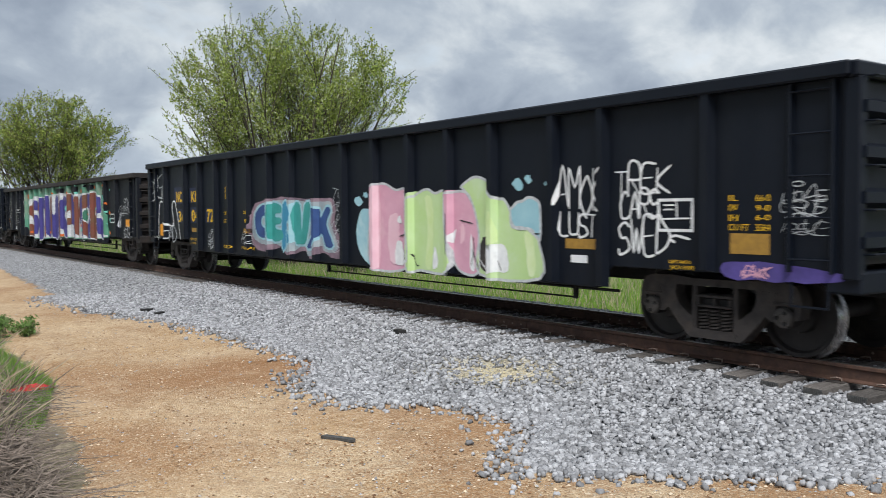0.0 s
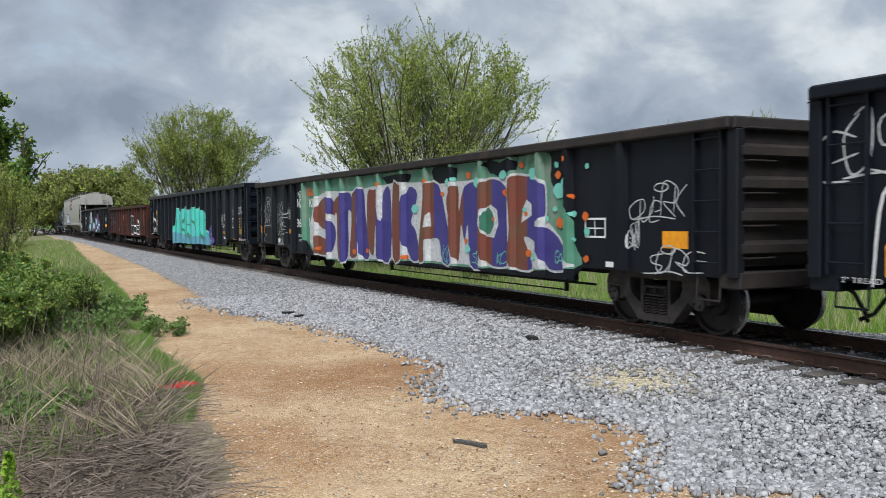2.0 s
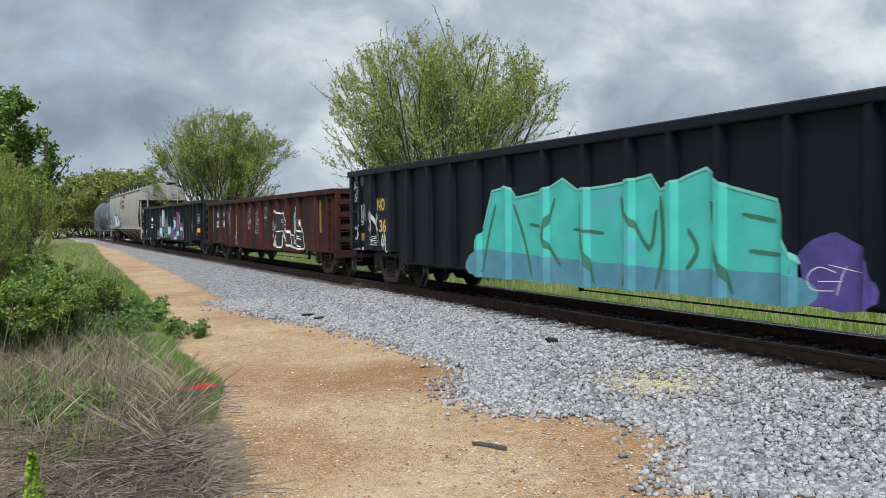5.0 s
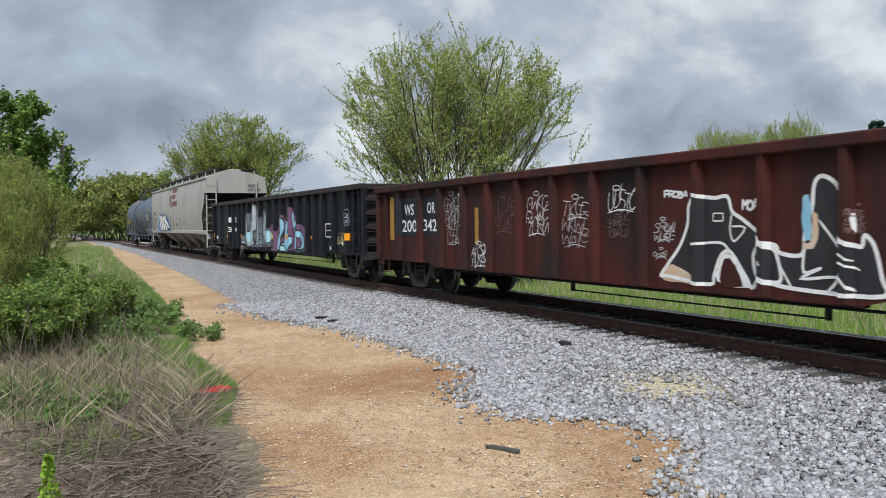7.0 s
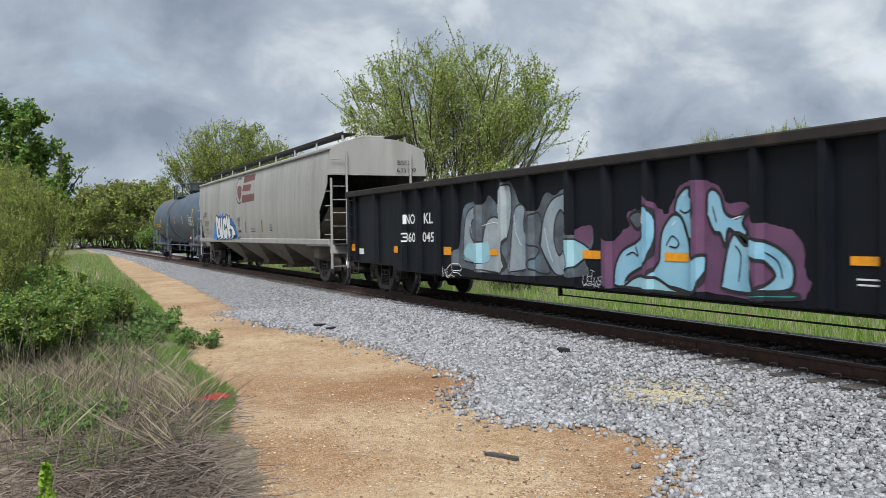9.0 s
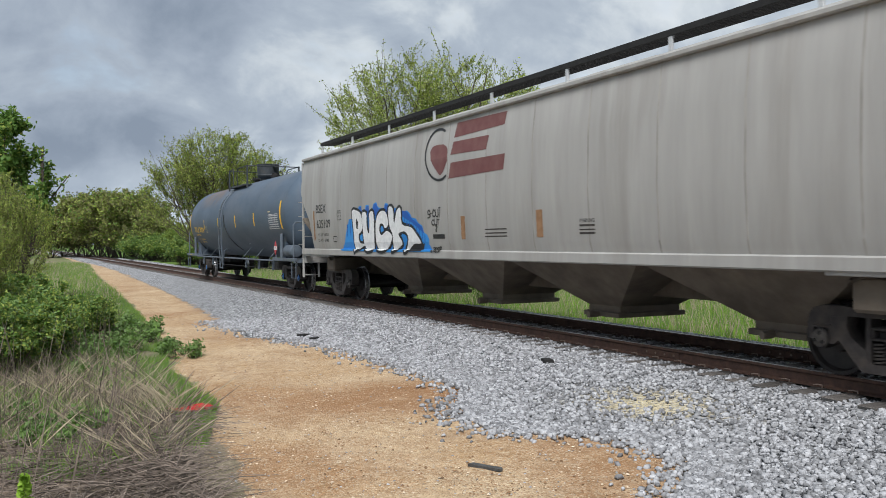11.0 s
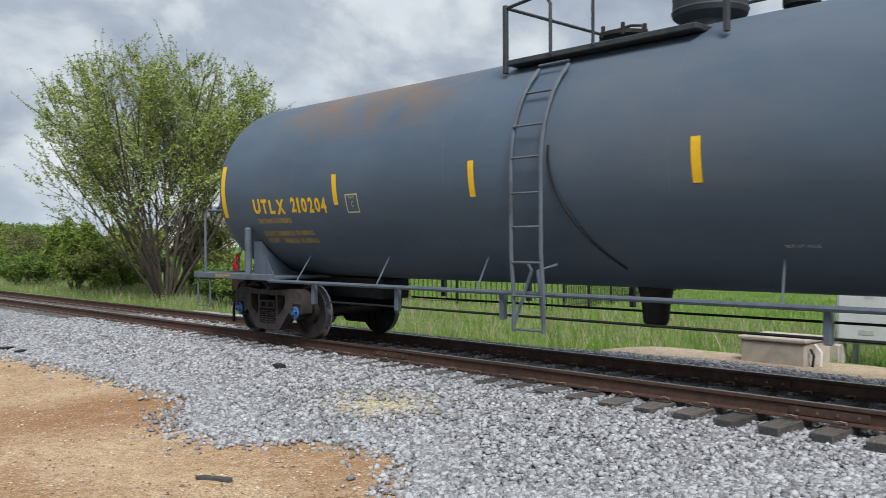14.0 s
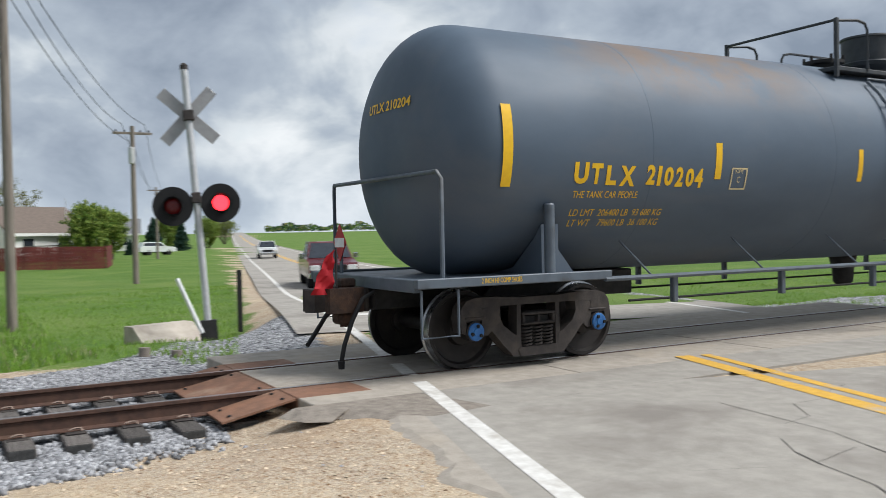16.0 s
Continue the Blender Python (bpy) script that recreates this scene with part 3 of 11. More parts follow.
def wheelset_mesh(cap_mat, name):
    sh = Shape()
    for s in (-1, 1):
        prof = [(0.62, 0.10), (0.64, 0.16), (0.70, 0.17), (0.715, 0.38), (0.682, 0.41), (0.680, 0.470), (0.690, 0.483), (0.706, 0.482), (0.715, 0.460), (0.800, 0.455), (0.818, 0.448), (0.818, 0.405), (0.765, 0.38), (0.750, 0.19), (0.83, 0.17), (0.84, 0.10)]
        mats = [0, 0, 0, 0, 0, 0, 1, 1, 1, 1, 0, 0, 0, 0, 0]
        sh.lathe([(s * a, r) for a, r in prof], "x", 40, mats=mats)
        sh.lathe([(s * 0.84, 0.085), (s * 0.95, 0.085), (s * 0.95, 0.118), (s * 1.115, 0.118), (s * 1.12, 0.10)], "x", 20)
        sh.lathe([(s * 1.12, 0.105), (s * 1.135, 0.10), (s * 1.142, 0.078), (s * 1.142, 0.045), (s * 1.150, 0.04), (s * 1.150, 0.012)], "x", 20, mat=2)
        for k in range(3):
            a = 2 * math.pi * k / 3
            sh.lathe([(s * 1.142, 0.022), (s * 1.162, 0.020)], "x", 6, (0, 0.066 * math.cos(a), 0.066 * math.sin(a)), mat=3)
    sh.lathe([(-0.66, 0.09), (0.66, 0.09)], "x", 16)
    return mesh_of(name, sh, [WHEEL, TREAD, cap_mat, CAST_DARK], 35)


WHEELSETS = {"blue": wheelset_mesh(CAP_BLUE, "wheelset"), "grey": wheelset_mesh(CAP_GREY, "wheelset")}


def side_frame_mesh():
    """Cast truck side, along y, centred on the bolster, at x = 0."""
    sh = Shape()
    t = 0.10
    half = [(0.0, 0.815), (0.3, 0.815), (0.6, 0.84), (0.88, 0.84), (1.0, 0.805), (1.06, 0.73), (1.085, 0.62), (1.06, 0.45), (1.005, 0.43), (1.0, 0.58), (0.79, 0.58), (0.79, 0.715), (0.5, 0.73), (0.0, 0.73)]
    for s in (-1, 1):
        sh.prism([(s * y, z) for y, z in half], -t, t)
        sh.prism([(s * y, z) for y, z in ((0.54, 0.728), (0.785, 0.712), (0.80, 0.40), (0.72, 0.40), (0.66, 0.45), (0.50, 0.27), (0.36, 0.13), (0.24, 0.12), (0.24, 0.235), (0.275, 0.25), (0.30, 0.37), (0.35, 0.39), (0.50, 0.50), (0.555, 0.62))], -t * 0.97, t * 0.97)
        sh.prism([(s * 0.25, 0.728), (s * 0.305, 0.728), (s * 0.315, 0.365), (s * 0.27, 0.24), (s * 0.25, 0.24)], -t * 0.92, t * 0.92)
        sh.box(-t * 0.8, t * 0.8, s * 0.89 - 0.10, s * 0.89 + 0.10, 0.56, 0.60, 0.01)
        sh.box(-t * 1.12, t * 1.12, s * 0.885 - 0.13, s * 0.885 + 0.13, 0.60, 0.625, 0.008)
    sh.prism([(-0.30, 0.20), (-0.26, 0.125), (0.26, 0.125), (0.30, 0.20), (0.26, 0.232), (-0.26, 0.232)], -t * 1.05, t * 1.05)
    sh.box(-t * 1.1, t * 1.1, -0.235, 0.235, 0.485, 0.515, 0.01).box(-t * 1.1, t * 1.1, -0.235, 0.235, 0.60, 0.635, 0.01)
    for y in (-0.215, 0.0, 0.215):
        sh.box(-t * 1.08, t * 1.08, y - 0.018, y + 0.018, 0.516, 0.60, 0.006)
    return mesh_of("side_frame", sh, CAST, 30)


def spring_mesh():
    sh = Shape()
    for y in (-0.15, 0.0, 0.15):
        for x in (-0.06, 0.05):
            pts = []
            for k in range(49):
                a = 2 * math.pi * k / 8
                pts.append((x + 0.055 * math.cos(a), y + 0.06 * math.sin(a), 0.235 + 0.235 * k / 48))
            sh.tube(pts, 0.013, 5)
    return mesh_of("spring_nest", sh, CAST, 40)


SIDE_FRAME, SPRINGS = side_frame_mesh(), spring_mesh()
ROLLERS = []          # every wheelset that turns


def add_truck(car, y, cap):
    sh = Shape().box(-1.05, 1.05, -0.20, 0.20, 0.475, 0.61, 0.03)
    sh.box(-0.45, 0.45, -0.28, 0.28, 0.60, 0.70, 0.03)
    sh.lathe([(0.66, 0.20), (0.78, 0.20)], "z", 16)
    for s in (-1, 1):
        sh.box(-0.85, 0.85, s * 0.40 - 0.05, s * 0.40 + 0.05, 0.30, 0.68, 0.03)
    truck = part("truck", sh, CAST_DARK, car, "grimy cast steel truck bolster", 30, pose(0, y, 0))
    for s in (-1, 1):
        part("side_frame", SIDE_FRAME, None, truck, at=pose(s * 1.0, 0, 0))
        part("spring_nest", SPRINGS, None, truck, at=pose(s * 1.0, 0, 0))
        w = part("wheelset", WHEELSETS[cap], None, truck, at=pose(0, s * 0.889, WHEEL_R))
        ROLLERS.append((w, s * 0.889))


def add_coupler(car, y, s):
    sh = Shape().box(-0.08, 0.08, min(y, y + s * 0.45), max(y, y + s * 0.45), 0.76, 0.90, 0.02)
    sh.prism([(-0.13, y + s * 0.40), (-0.16, y + s * 0.62), (-0.05, y + s * 0.70), (0.02, y + s * 0.58), (0.12, y + s * 0.66), (0.17, y + s * 0.56), (0.12, y + s * 0.40)], 0.70, 0.96, "z")
    sh.box(-0.19, 0.19, y - 0.06 if s > 0 else y - 0.02, y + 0.02 if s > 0 else y + 0.06, 0.68, 1.0, 0.02)
    part("coupler", sh, CAST, car, "grimy steel knuckle coupler", 30)
    sh = Shape().tube([(0.25, y, 0.80), (0.30, y + s * 0.30, 0.62), (0.28, y + s * 0.48, 0.38), (0.16, y + s * 0.60, 0.30)], 0.028, 8)
    part("brake_hose", sh, MATT_BLACK, car, "", 40)


def add_rungs(car, x, y0, y1, zs, mat, r=0.011, out=-0.06):
    """Ladder rungs standing off a side."""
    for z in zs:
        part("rung", Shape().tube([(x, y0, z), (x + out, y0 + 0.02, z), (x + out, y1 - 0.02, z), (x, y1, z)], r, 6), mat, car, "", 40)


def gondola(label, y0, y1, top, bot, belly, ribs, paint, chord, cap="grey", rows=3, brake_at=None):
    """Open car: y0 and y1 are its body's ends at the clip's start, ribs the places of its side posts."""
    yc, half = (y0 + y1) / 2, (y1 - y0) / 2
    car = thing("gondola_car", label, "freight car", "cars of the train")
    for s in (-1, 1):
        x0, x1 = (-1.42, -1.39) if s < 0 else (1.39, 1.42)
        outline = [(-half, bot), (-half + 3.05, bot), (-half + 3.35, belly), (half - 3.35, belly), (half - 3.05, bot), (half, bot), (half, top - 0.14), (-half, top - 0.14)]
        part("side_wall", Shape().prism(outline, x0, x1), paint, car)
        c0, c1 = (-1.555, -1.36) if s < 0 else (1.36, 1.555)
        part("top_chord", Shape().box(c0, c1, -half - 0.03, half + 0.03, top - 0.15, top, 0.02), chord, car)
        e0, e1 = (-1.418, -1.30) if s < 0 else (1.30, 1.418)
        part("side_sill", Shape().box(e0, e1, -half + 3.3, half - 3.3, belly - 0.02, belly + 0.10, 0.012).box(e0, e1, -half, -half + 3.0, bot - 0.01, bot + 0.09, 0.012).box(e0, e1, half - 3.0, half, bot - 0.01, bot + 0.09, 0.012), paint, car)
        for r in ribs:
            y = r - yc
            zb = bot if abs(y) > half - 3.1 else belly
            o, i = (-1.53, -1.42) if s < 0 else (1.53, 1.42)
            sh = Shape().add([(i, y - 0.085, zb), (o, y - 0.05, zb + 0.02), (o, y + 0.05, zb + 0.02), (i, y + 0.085, zb), (i, y - 0.085, top - 0.15), (o, y - 0.05, top - 0.15), (o, y + 0.05, top - 0.15), (i, y + 0.085, top - 0.15)], [(0, 1, 5, 4), (1, 2, 6, 5), (2, 3, 7, 6), (0, 3, 2, 1), (4, 5, 6, 7), (0, 4, 7, 3)])
            part("side_post", sh, paint, car)
        if s < 0:
            zs = [bot + 0.18 + k * (top - bot - 0.42) / 4 for k in range(5)]
            add_rungs(car, -1.42, -half + 0.16, -half + 0.62, zs, paint, 0.012, -0.07)
            add_rungs(car, -1.42, half - 0.62, half - 0.16, zs, paint, 0.012, -0.07)
            for e in (-1, 1):
                for d in (0.16, 0.62):
                    part("ladder_stile", Shape().box(-1.492, -1.42, *sorted((e * (half - d) - 0.018, e * (half - d) + 0.018)), bot + 0.05, zs[-1] + 0.10, 0.006), paint, car)
                part("stirrup", Shape().tube([(-1.40, e * (half - 0.62), bot), (-1.42, e * (half - 0.62), bot - 0.30), (-1.42, e * (half - 0.22), bot - 0.30), (-1.40, e * (half - 0.22), bot)], 0.016, 6), chord, car, "", 40)
    part("floor", Shape().box(-1.39, 1.39, -half, half, bot + 0.14, bot + 0.20), BROWN_CHORD, car)
    part("centre_sill", Shape().box(-0.20, 0.20, -half + 0.1, half - 0.1, 0.66, bot + 0.14, 0.01), CAST_DARK, car)
    for e in (-1, 1):
        a, b = sorted((e * half, e * (half - 0.05)))
        part("end_wall", Shape().box(-1.42, 1.42, a, b, bot + 0.15, top - 0.14), chord, car)
        for k in range(4):
            z = bot + 0.36 + k * (top - bot - 0.62) / 3.4
            p0, p1 = sorted((e * half, e * (half + 0.14)))
            part("end_rib", Shape().prism([(e * half, z - 0.10), (e * (half + 0.14), z - 0.05), (e * (half + 0.14), z + 0.05), (e * half, z + 0.10)], -1.40, 1.40), chord, car)
        a, b = sorted((e * (half - 0.03), e * (half + 0.10)))
        part("end_chord", Shape().box(-1.50, 1.50, a, b, top - 0.16, top - 0.003, 0.02), chord, car)
        a, b = sorted((e * (half - 0.25), e * (half + 0.12)))
        part("end_sill", Shape().box(-1.42, 1.42, a, b, bot - 0.14, bot + 0.08, 0.02), chord, car)
        for z in [bot + 0.25 + k * (top - bot - 0.4) / 4 for k in range(5)]:
            part("rung", Shape().tube([(-1.36, e * (half + 0.02), z), (-1.36, e * (half + 0.20), z), (-0.92, e * (half + 0.20), z), (-0.92, e * (half + 0.02), z)], 0.012, 6), chord, car, "", 40)
        for x in (-1.40, 1.40):
            part("corner_post", Shape().box(x - 0.07, x + 0.07, *sorted((e * (half - 0.06), e * (half + 0.11))), bot, top - 0.15, 0.015), paint, car)
        add_coupler(car, e * (half + 0.08), e)
        add_truck(car, e * (half - 1.78), cap)
    if brake_at:
        sh = Shape()
        ring = [(0.35 + 0.28 * math.cos(a), brake_at * (half + 0.26), top - 0.55 + 0.28 * math.sin(a)) for a in [2 * math.pi * k / 20 for k in range(21)]]
        sh.tube(ring, 0.016, 6, caps=False)
        for k in range(5):
            a = 2 * math.pi * k / 5
            sh.tube([(0.35, brake_at * (half + 0.22), top - 0.55), ring[int(k * 4)]], 0.011, 5)
        sh.lathe([(brake_at * (half + 0.02), 0.05), (brake_at * (half + 0.24), 0.05)], "y", 10, (0.35, 0, top - 0.55))
        part("brake_wheel", sh, CAST_DARK, car, "", 40)
    sh = Shape().tube([(-0.9, -half + 3.4, belly - 0.10), (-0.9, half - 3.4, belly - 0.10)], 0.022, 6)
    for y in (-half + 4.2, 0.8, half - 4.5):
        sh.box(-0.93, -0.87, y - 0.03, y + 0.03, belly - 0.26, belly + 0.05)
    sh.tube([(-0.9, -half + 4.2, belly - 0.24), (-0.9, 0.8, belly - 0.24)], 0.014, 6)
    part("brake_rod", sh, CAST_DARK, car, "", 40)
    part("air_reservoir", Shape().lathe([(2.2, 0.02), (2.25, 0.18), (3.2, 0.18), (3.25, 0.02)], "y", 16, (-0.55, 0, belly + 0.02)), CAST_DARK, car, "", 40)
    return car, yc


A_RIBS = [6.04, 7.6, 8.49, 9.76, 10.82, 11.9, 13.0, 14.08, 15.18, 16.25, 17.3, 18.4, 19.45, 20.3, 21.4, 22.42, 23.95]
B_RIBS = [28.66, 29.96, 30.75, 31.62, 32.64, 33.8, 34.92, 36.08, 37.4, 38.6, 39.8, 40.83, 41.83, 42.88, 43.92, 44.68, 45.93]
C_RIBS = [50.8, 52.12, 53.43, 54.42, 55.5, 56.6, 57.5, 58.4, 59.5, 60.65, 61.9, 63.0, 64.1, 65.2, 66.3, 67.3, 68.5]
D_RIBS = [73.0, 74.84, 76.02, 77.17, 78.35, 79.53, 80.71, 81.88, 83.02, 84.11, 85.22, 86.33, 87.53]
E_RIBS = [91.4, 92.6, 93.6, 94.5, 95.28, 96.3, 97.34, 98.36, 99.35, 100.38, 101.6, 102.59, 103.58, 104.62, 105.49, 106.5, 107.38, 109.2]
CARS = []
car_a = gondola("black gondola car with yellow lettering and pastel graffiti", 4.42, 25.36, 3.02, 0.93, 0.66, A_RIBS, BLACK_PAINT, BLACK_PAINT, rows=3)
car_b = gondola("black gondola car covered in large green, purple and red graffiti", 26.60, 47.78, 2.83, 0.85, 0.64, B_RIBS, BLACK_WORN, BROWN_CHORD, brake_at=-1)
car_c = gondola("black gondola car with a turquoise graffiti piece", 49.20, 70.05, 2.93, 0.90, 0.66, C_RIBS, BLACK_PAINT, BLACK_PAINT)
car_d = gondola("rusty red gondola car with black and white graffiti", 71.35, 88.98, 2.55, 0.74, 0.67, D_RIBS, RUST_RED, RUST_RED)
car_e = gondola("dark gondola car with pale blue graffiti pieces", 90.15, 111.3, 2.72, 0.80, 0.68, E_RIBS, BLACK_WORN, BROWN_CHORD)
CARS += [car_a, car_b, car_c, car_d, car_e]


def hopper():
    y0, y1 = 112.75, 133.95
    yc, half = (y0 + y1) / 2, (y1 - y0) / 2
    car = thing("covered_hopper_car", "pale grey covered hopper car with blue and white graffiti", "freight car", "cars of the train")
    side = [(-1.50, 1.36), (-1.56, 1.60), (-1.60, 2.4), (-1.58, 3.3), (-1.50, 3.98), (-1.47, 4.06)]
    roof = [(-1.47, 4.10), (-1.1, 4.26), (-0.55, 4.38), (0, 4.42)]
    full = side + roof
    section = full + [(-x, z) for x, z in full[-2::-1]]
    sh = Shape()
    n = len(section)
    stations = [-half, -half + 0.35, -half + 0.8, -half + 1.05] + list(np.linspace(-half + 2, half - 2, 11)) + [half - 1.05, half - 0.8, half - 0.35, half]
    notch = [(0, 3.05), (0.35, 2.65), (0.8, 2.25), (1.05, 1.36), (99, 1.36)]
    edge = lambda z: float(np.interp(z, [p[1] for p in side], [p[0] for p in side]))
    vs = []
    for y in stations:
        low = lerp_table(notch, half - abs(y))
        for x, z in section:
            vs.append((x, y, z) if z >= low else (math.copysign(edge(low), x), y, low))
    fs = [(i * n + k, i * n + k + 1, (i + 1) * n + k + 1, (i + 1) * n + k) for i in range(len(stations) - 1) for k in range(n - 1)]
    sh.add(vs, fs)
    part("body", sh, HOPPER_GREY, car, "pale grey rounded steel hopper body", 25)
    for e in (-1, 1):
        sh = Shape()
        upper = [(x, z) for x, z in section if z > 3.0]
        sh.prism([(p[0], p[1]) for p in upper], *sorted((e * half, e * (half - 0.02))), axis="y")
        part("end_sheet", sh, HOPPER_GREY, car)
        sh = Shape().add([(-1.55, e * half, 2.35), (1.55, e * half, 2.35), (1.45, e * (half - 2.2), 1.15), (-1.45, e * (half - 2.2), 1.15)], [(0, 1, 2, 3)])
        sh.add([(-1.55, e * half, 2.31), (1.55, e * half, 2.31), (1.45, e * (half - 2.2), 1.11), (-1.45, e * (half - 2.2), 1.11)], [(0, 1, 2, 3)])
        part("slope_sheet", sh, HOPPER_DIRTY, car)
        sh = Shape().box(-1.5, 1.5, *sorted((e * (half - 0.15), e * (half + 0.12))), 0.98, 1.24, 0.02)
        sh.box(-1.55, -1.40, *sorted((e * (half - 2.4), e * half)), 1.20, 1.36, 0.01).box(1.40, 1.55, *sorted((e * (half - 2.4), e * half)), 1.20, 1.36, 0.01)
        part("end_sill", sh, HOPPER_GREY, car)
        for x in (-1.50, -1.02, 1.02, 1.50):
            part("ladder_rail", Shape().box(x - 0.03, x + 0.03, *sorted((e * (half + 0.05), e * (half + 0.11))), 0.55, 4.0 if abs(x) < 1.2 or e > 0 else 3.2, 0.008), HOPPER_GREY, car)
        for k in range(9):
            part("rung", Shape().tube([(-1.50, e * (half + 0.08), 0.62 + 0.39 * k), (-1.02, e * (half + 0.08), 0.62 + 0.39 * k)], 0.014, 6), HOPPER_GREY, car, "", 40)
        for k in range(4):
            part("rung", Shape().tube([(-1.56, e * (half - 0.1), 1.55 + 0.42 * k), (-1.64, e * (half - 0.1), 1.55 + 0.42 * k), (-1.64, e * (half + 0.10), 1.55 + 0.42 * k), (-1.52, e * (half + 0.10), 1.55 + 0.42 * k)], 0.012, 6), HOPPER_GREY, car, "", 40)
        part("end_platform", Shape().box(-1.45, 1.45, *sorted((e * (half - 0.1), e * (half + 0.35))), 1.24, 1.28, 0.01), CAST, car)
        add_coupler(car, e * (half + 0.12), e)
        add_truck(car, e * (half - 1.93), "grey")
        part("bolster", Shape().box(-1.35, 1.35, e * (half - 1.93) - 0.3, e * (half - 1.93) + 0.3, 0.80, 1.2, 0.04), HOPPER_DIRTY, car)
    for s in (-1, 1):
        part("side_sill", Shape().box(*sorted((s * 1.44, s * 1.58)), -half, half, 1.24, 1.42, 0.02), HOPPER_GREY, car)
        part("eave", Shape().box(*sorted((s * 1.45, s * 1.56)), -half - 0.01, half + 0.01, 4.02, 4.11, 0.02), HOPPER_GREY, car)
        for y in np.linspace(-half + 0.3, half - 0.3, 9):
            part("walkway_post", Shape().box(*sorted((s * 0.98, s * 1.02)), y - 0.04, y + 0.04, 4.20, 4.56, 0.006), GALV, car)
        sh = Shape()
        for k in range(7):
            x = s * (0.62 + 0.06 * k)
            sh.box(x - 0.012, x + 0.012, -half + 0.2, half - 0.2, 4.52, 4.56)
        for y in np.arange(-half + 0.2, half - 0.2, 0.12):
            sh.box(*sorted((s * 0.60, s * 1.0)), y - 0.008, y + 0.008, 4.525, 4.545)
        part("walkway", sh, CAST_DARK, car)
        part("walkway_edge", Shape().box(*sorted((s * 1.0, s * 1.03)), -half + 0.2, half - 0.2, 4.50, 4.60, 0.006), CAST_DARK, car)
    for y in np.linspace(-half + 1.2, half - 1.2, 10):
        part("hatch", Shape().box(-0.33, 0.33, y - 0.9, y + 0.9, 4.40, 4.52, 0.03), HOPPER_GREY, car)
    bays = [127.84, 124.05, 120.3, 116.6]
    for b in bays:
        c = b - yc
        sh = Shape()
        for za, zb, wa, wb, xa, xb in ((1.30, 0.52, 1.88, 0.42, 1.44, 0.62), (0.52, 0.38, 0.42, 0.42, 0.62, 0.62)):
            vs = [(-xa, c - wa, za), (xa, c - wa, za), (xa, c + wa, za), (-xa, c + wa, za), (-xb, c - wb, zb), (xb, c - wb, zb), (xb, c + wb, zb), (-xb, c + wb, zb)]
            sh.add(vs, [(0, 1, 5, 4), (1, 2, 6, 5), (2, 3, 7, 6), (3, 0, 4, 7), (4, 5, 6, 7)])
        part("hopper_bay", sh, HOPPER_DIRTY, car, "dusty brown hopper bay")
        part("outlet_gate", Shape().box(-0.70, 0.70, c - 0.48, c + 0.48, 0.34, 0.42, 0.01).tube([(-0.75, c, 0.38), (-0.95, c, 0.38)], 0.05, 8), HOPPER_DIRTY, car)
    for y in np.linspace(-half + 1.9, half - 1.9, 12):
        part("seam", Shape().prism([(x - 0.0022, z) for x, z in side] + [(x + 0.01, z) for x, z in side[::-1]], y - 0.014, y + 0.014, "y"), HOPPER_SEAM, car)
    part("centre_sill", Shape().box(-0.25, 0.25, -half, half, 0.70, 1.12, 0.02), HOPPER_DIRTY, car)
    return car, yc


DOME_GREY = surf("dark_grey_fitting_paint", (0.038, 0.046, 0.054), (0.026, 0.031, 0.037), 5.0, 0.6, 0, 0.08, (0.055, 0.055, 0.055), 1.5)
GRIME_RUST = surf("grimy_rust_steel", (0.065, 0.035, 0.024), (0.032, 0.022, 0.018), 9.0, 0.8, 0.2, 0.5, (0.11, 0.055, 0.03), 3.0)
PLACARD = surf("placard_red", (0.42, 0.03, 0.04), (0.36, 0.025, 0.035), 6.0, 0.5, 0, 0.02)
TANK_R, TANK_Z = 1.55, 2.59


def tank_x(z):
    return -math.sqrt(max(TANK_R ** 2 - (z - TANK_Z) ** 2, 0.0))


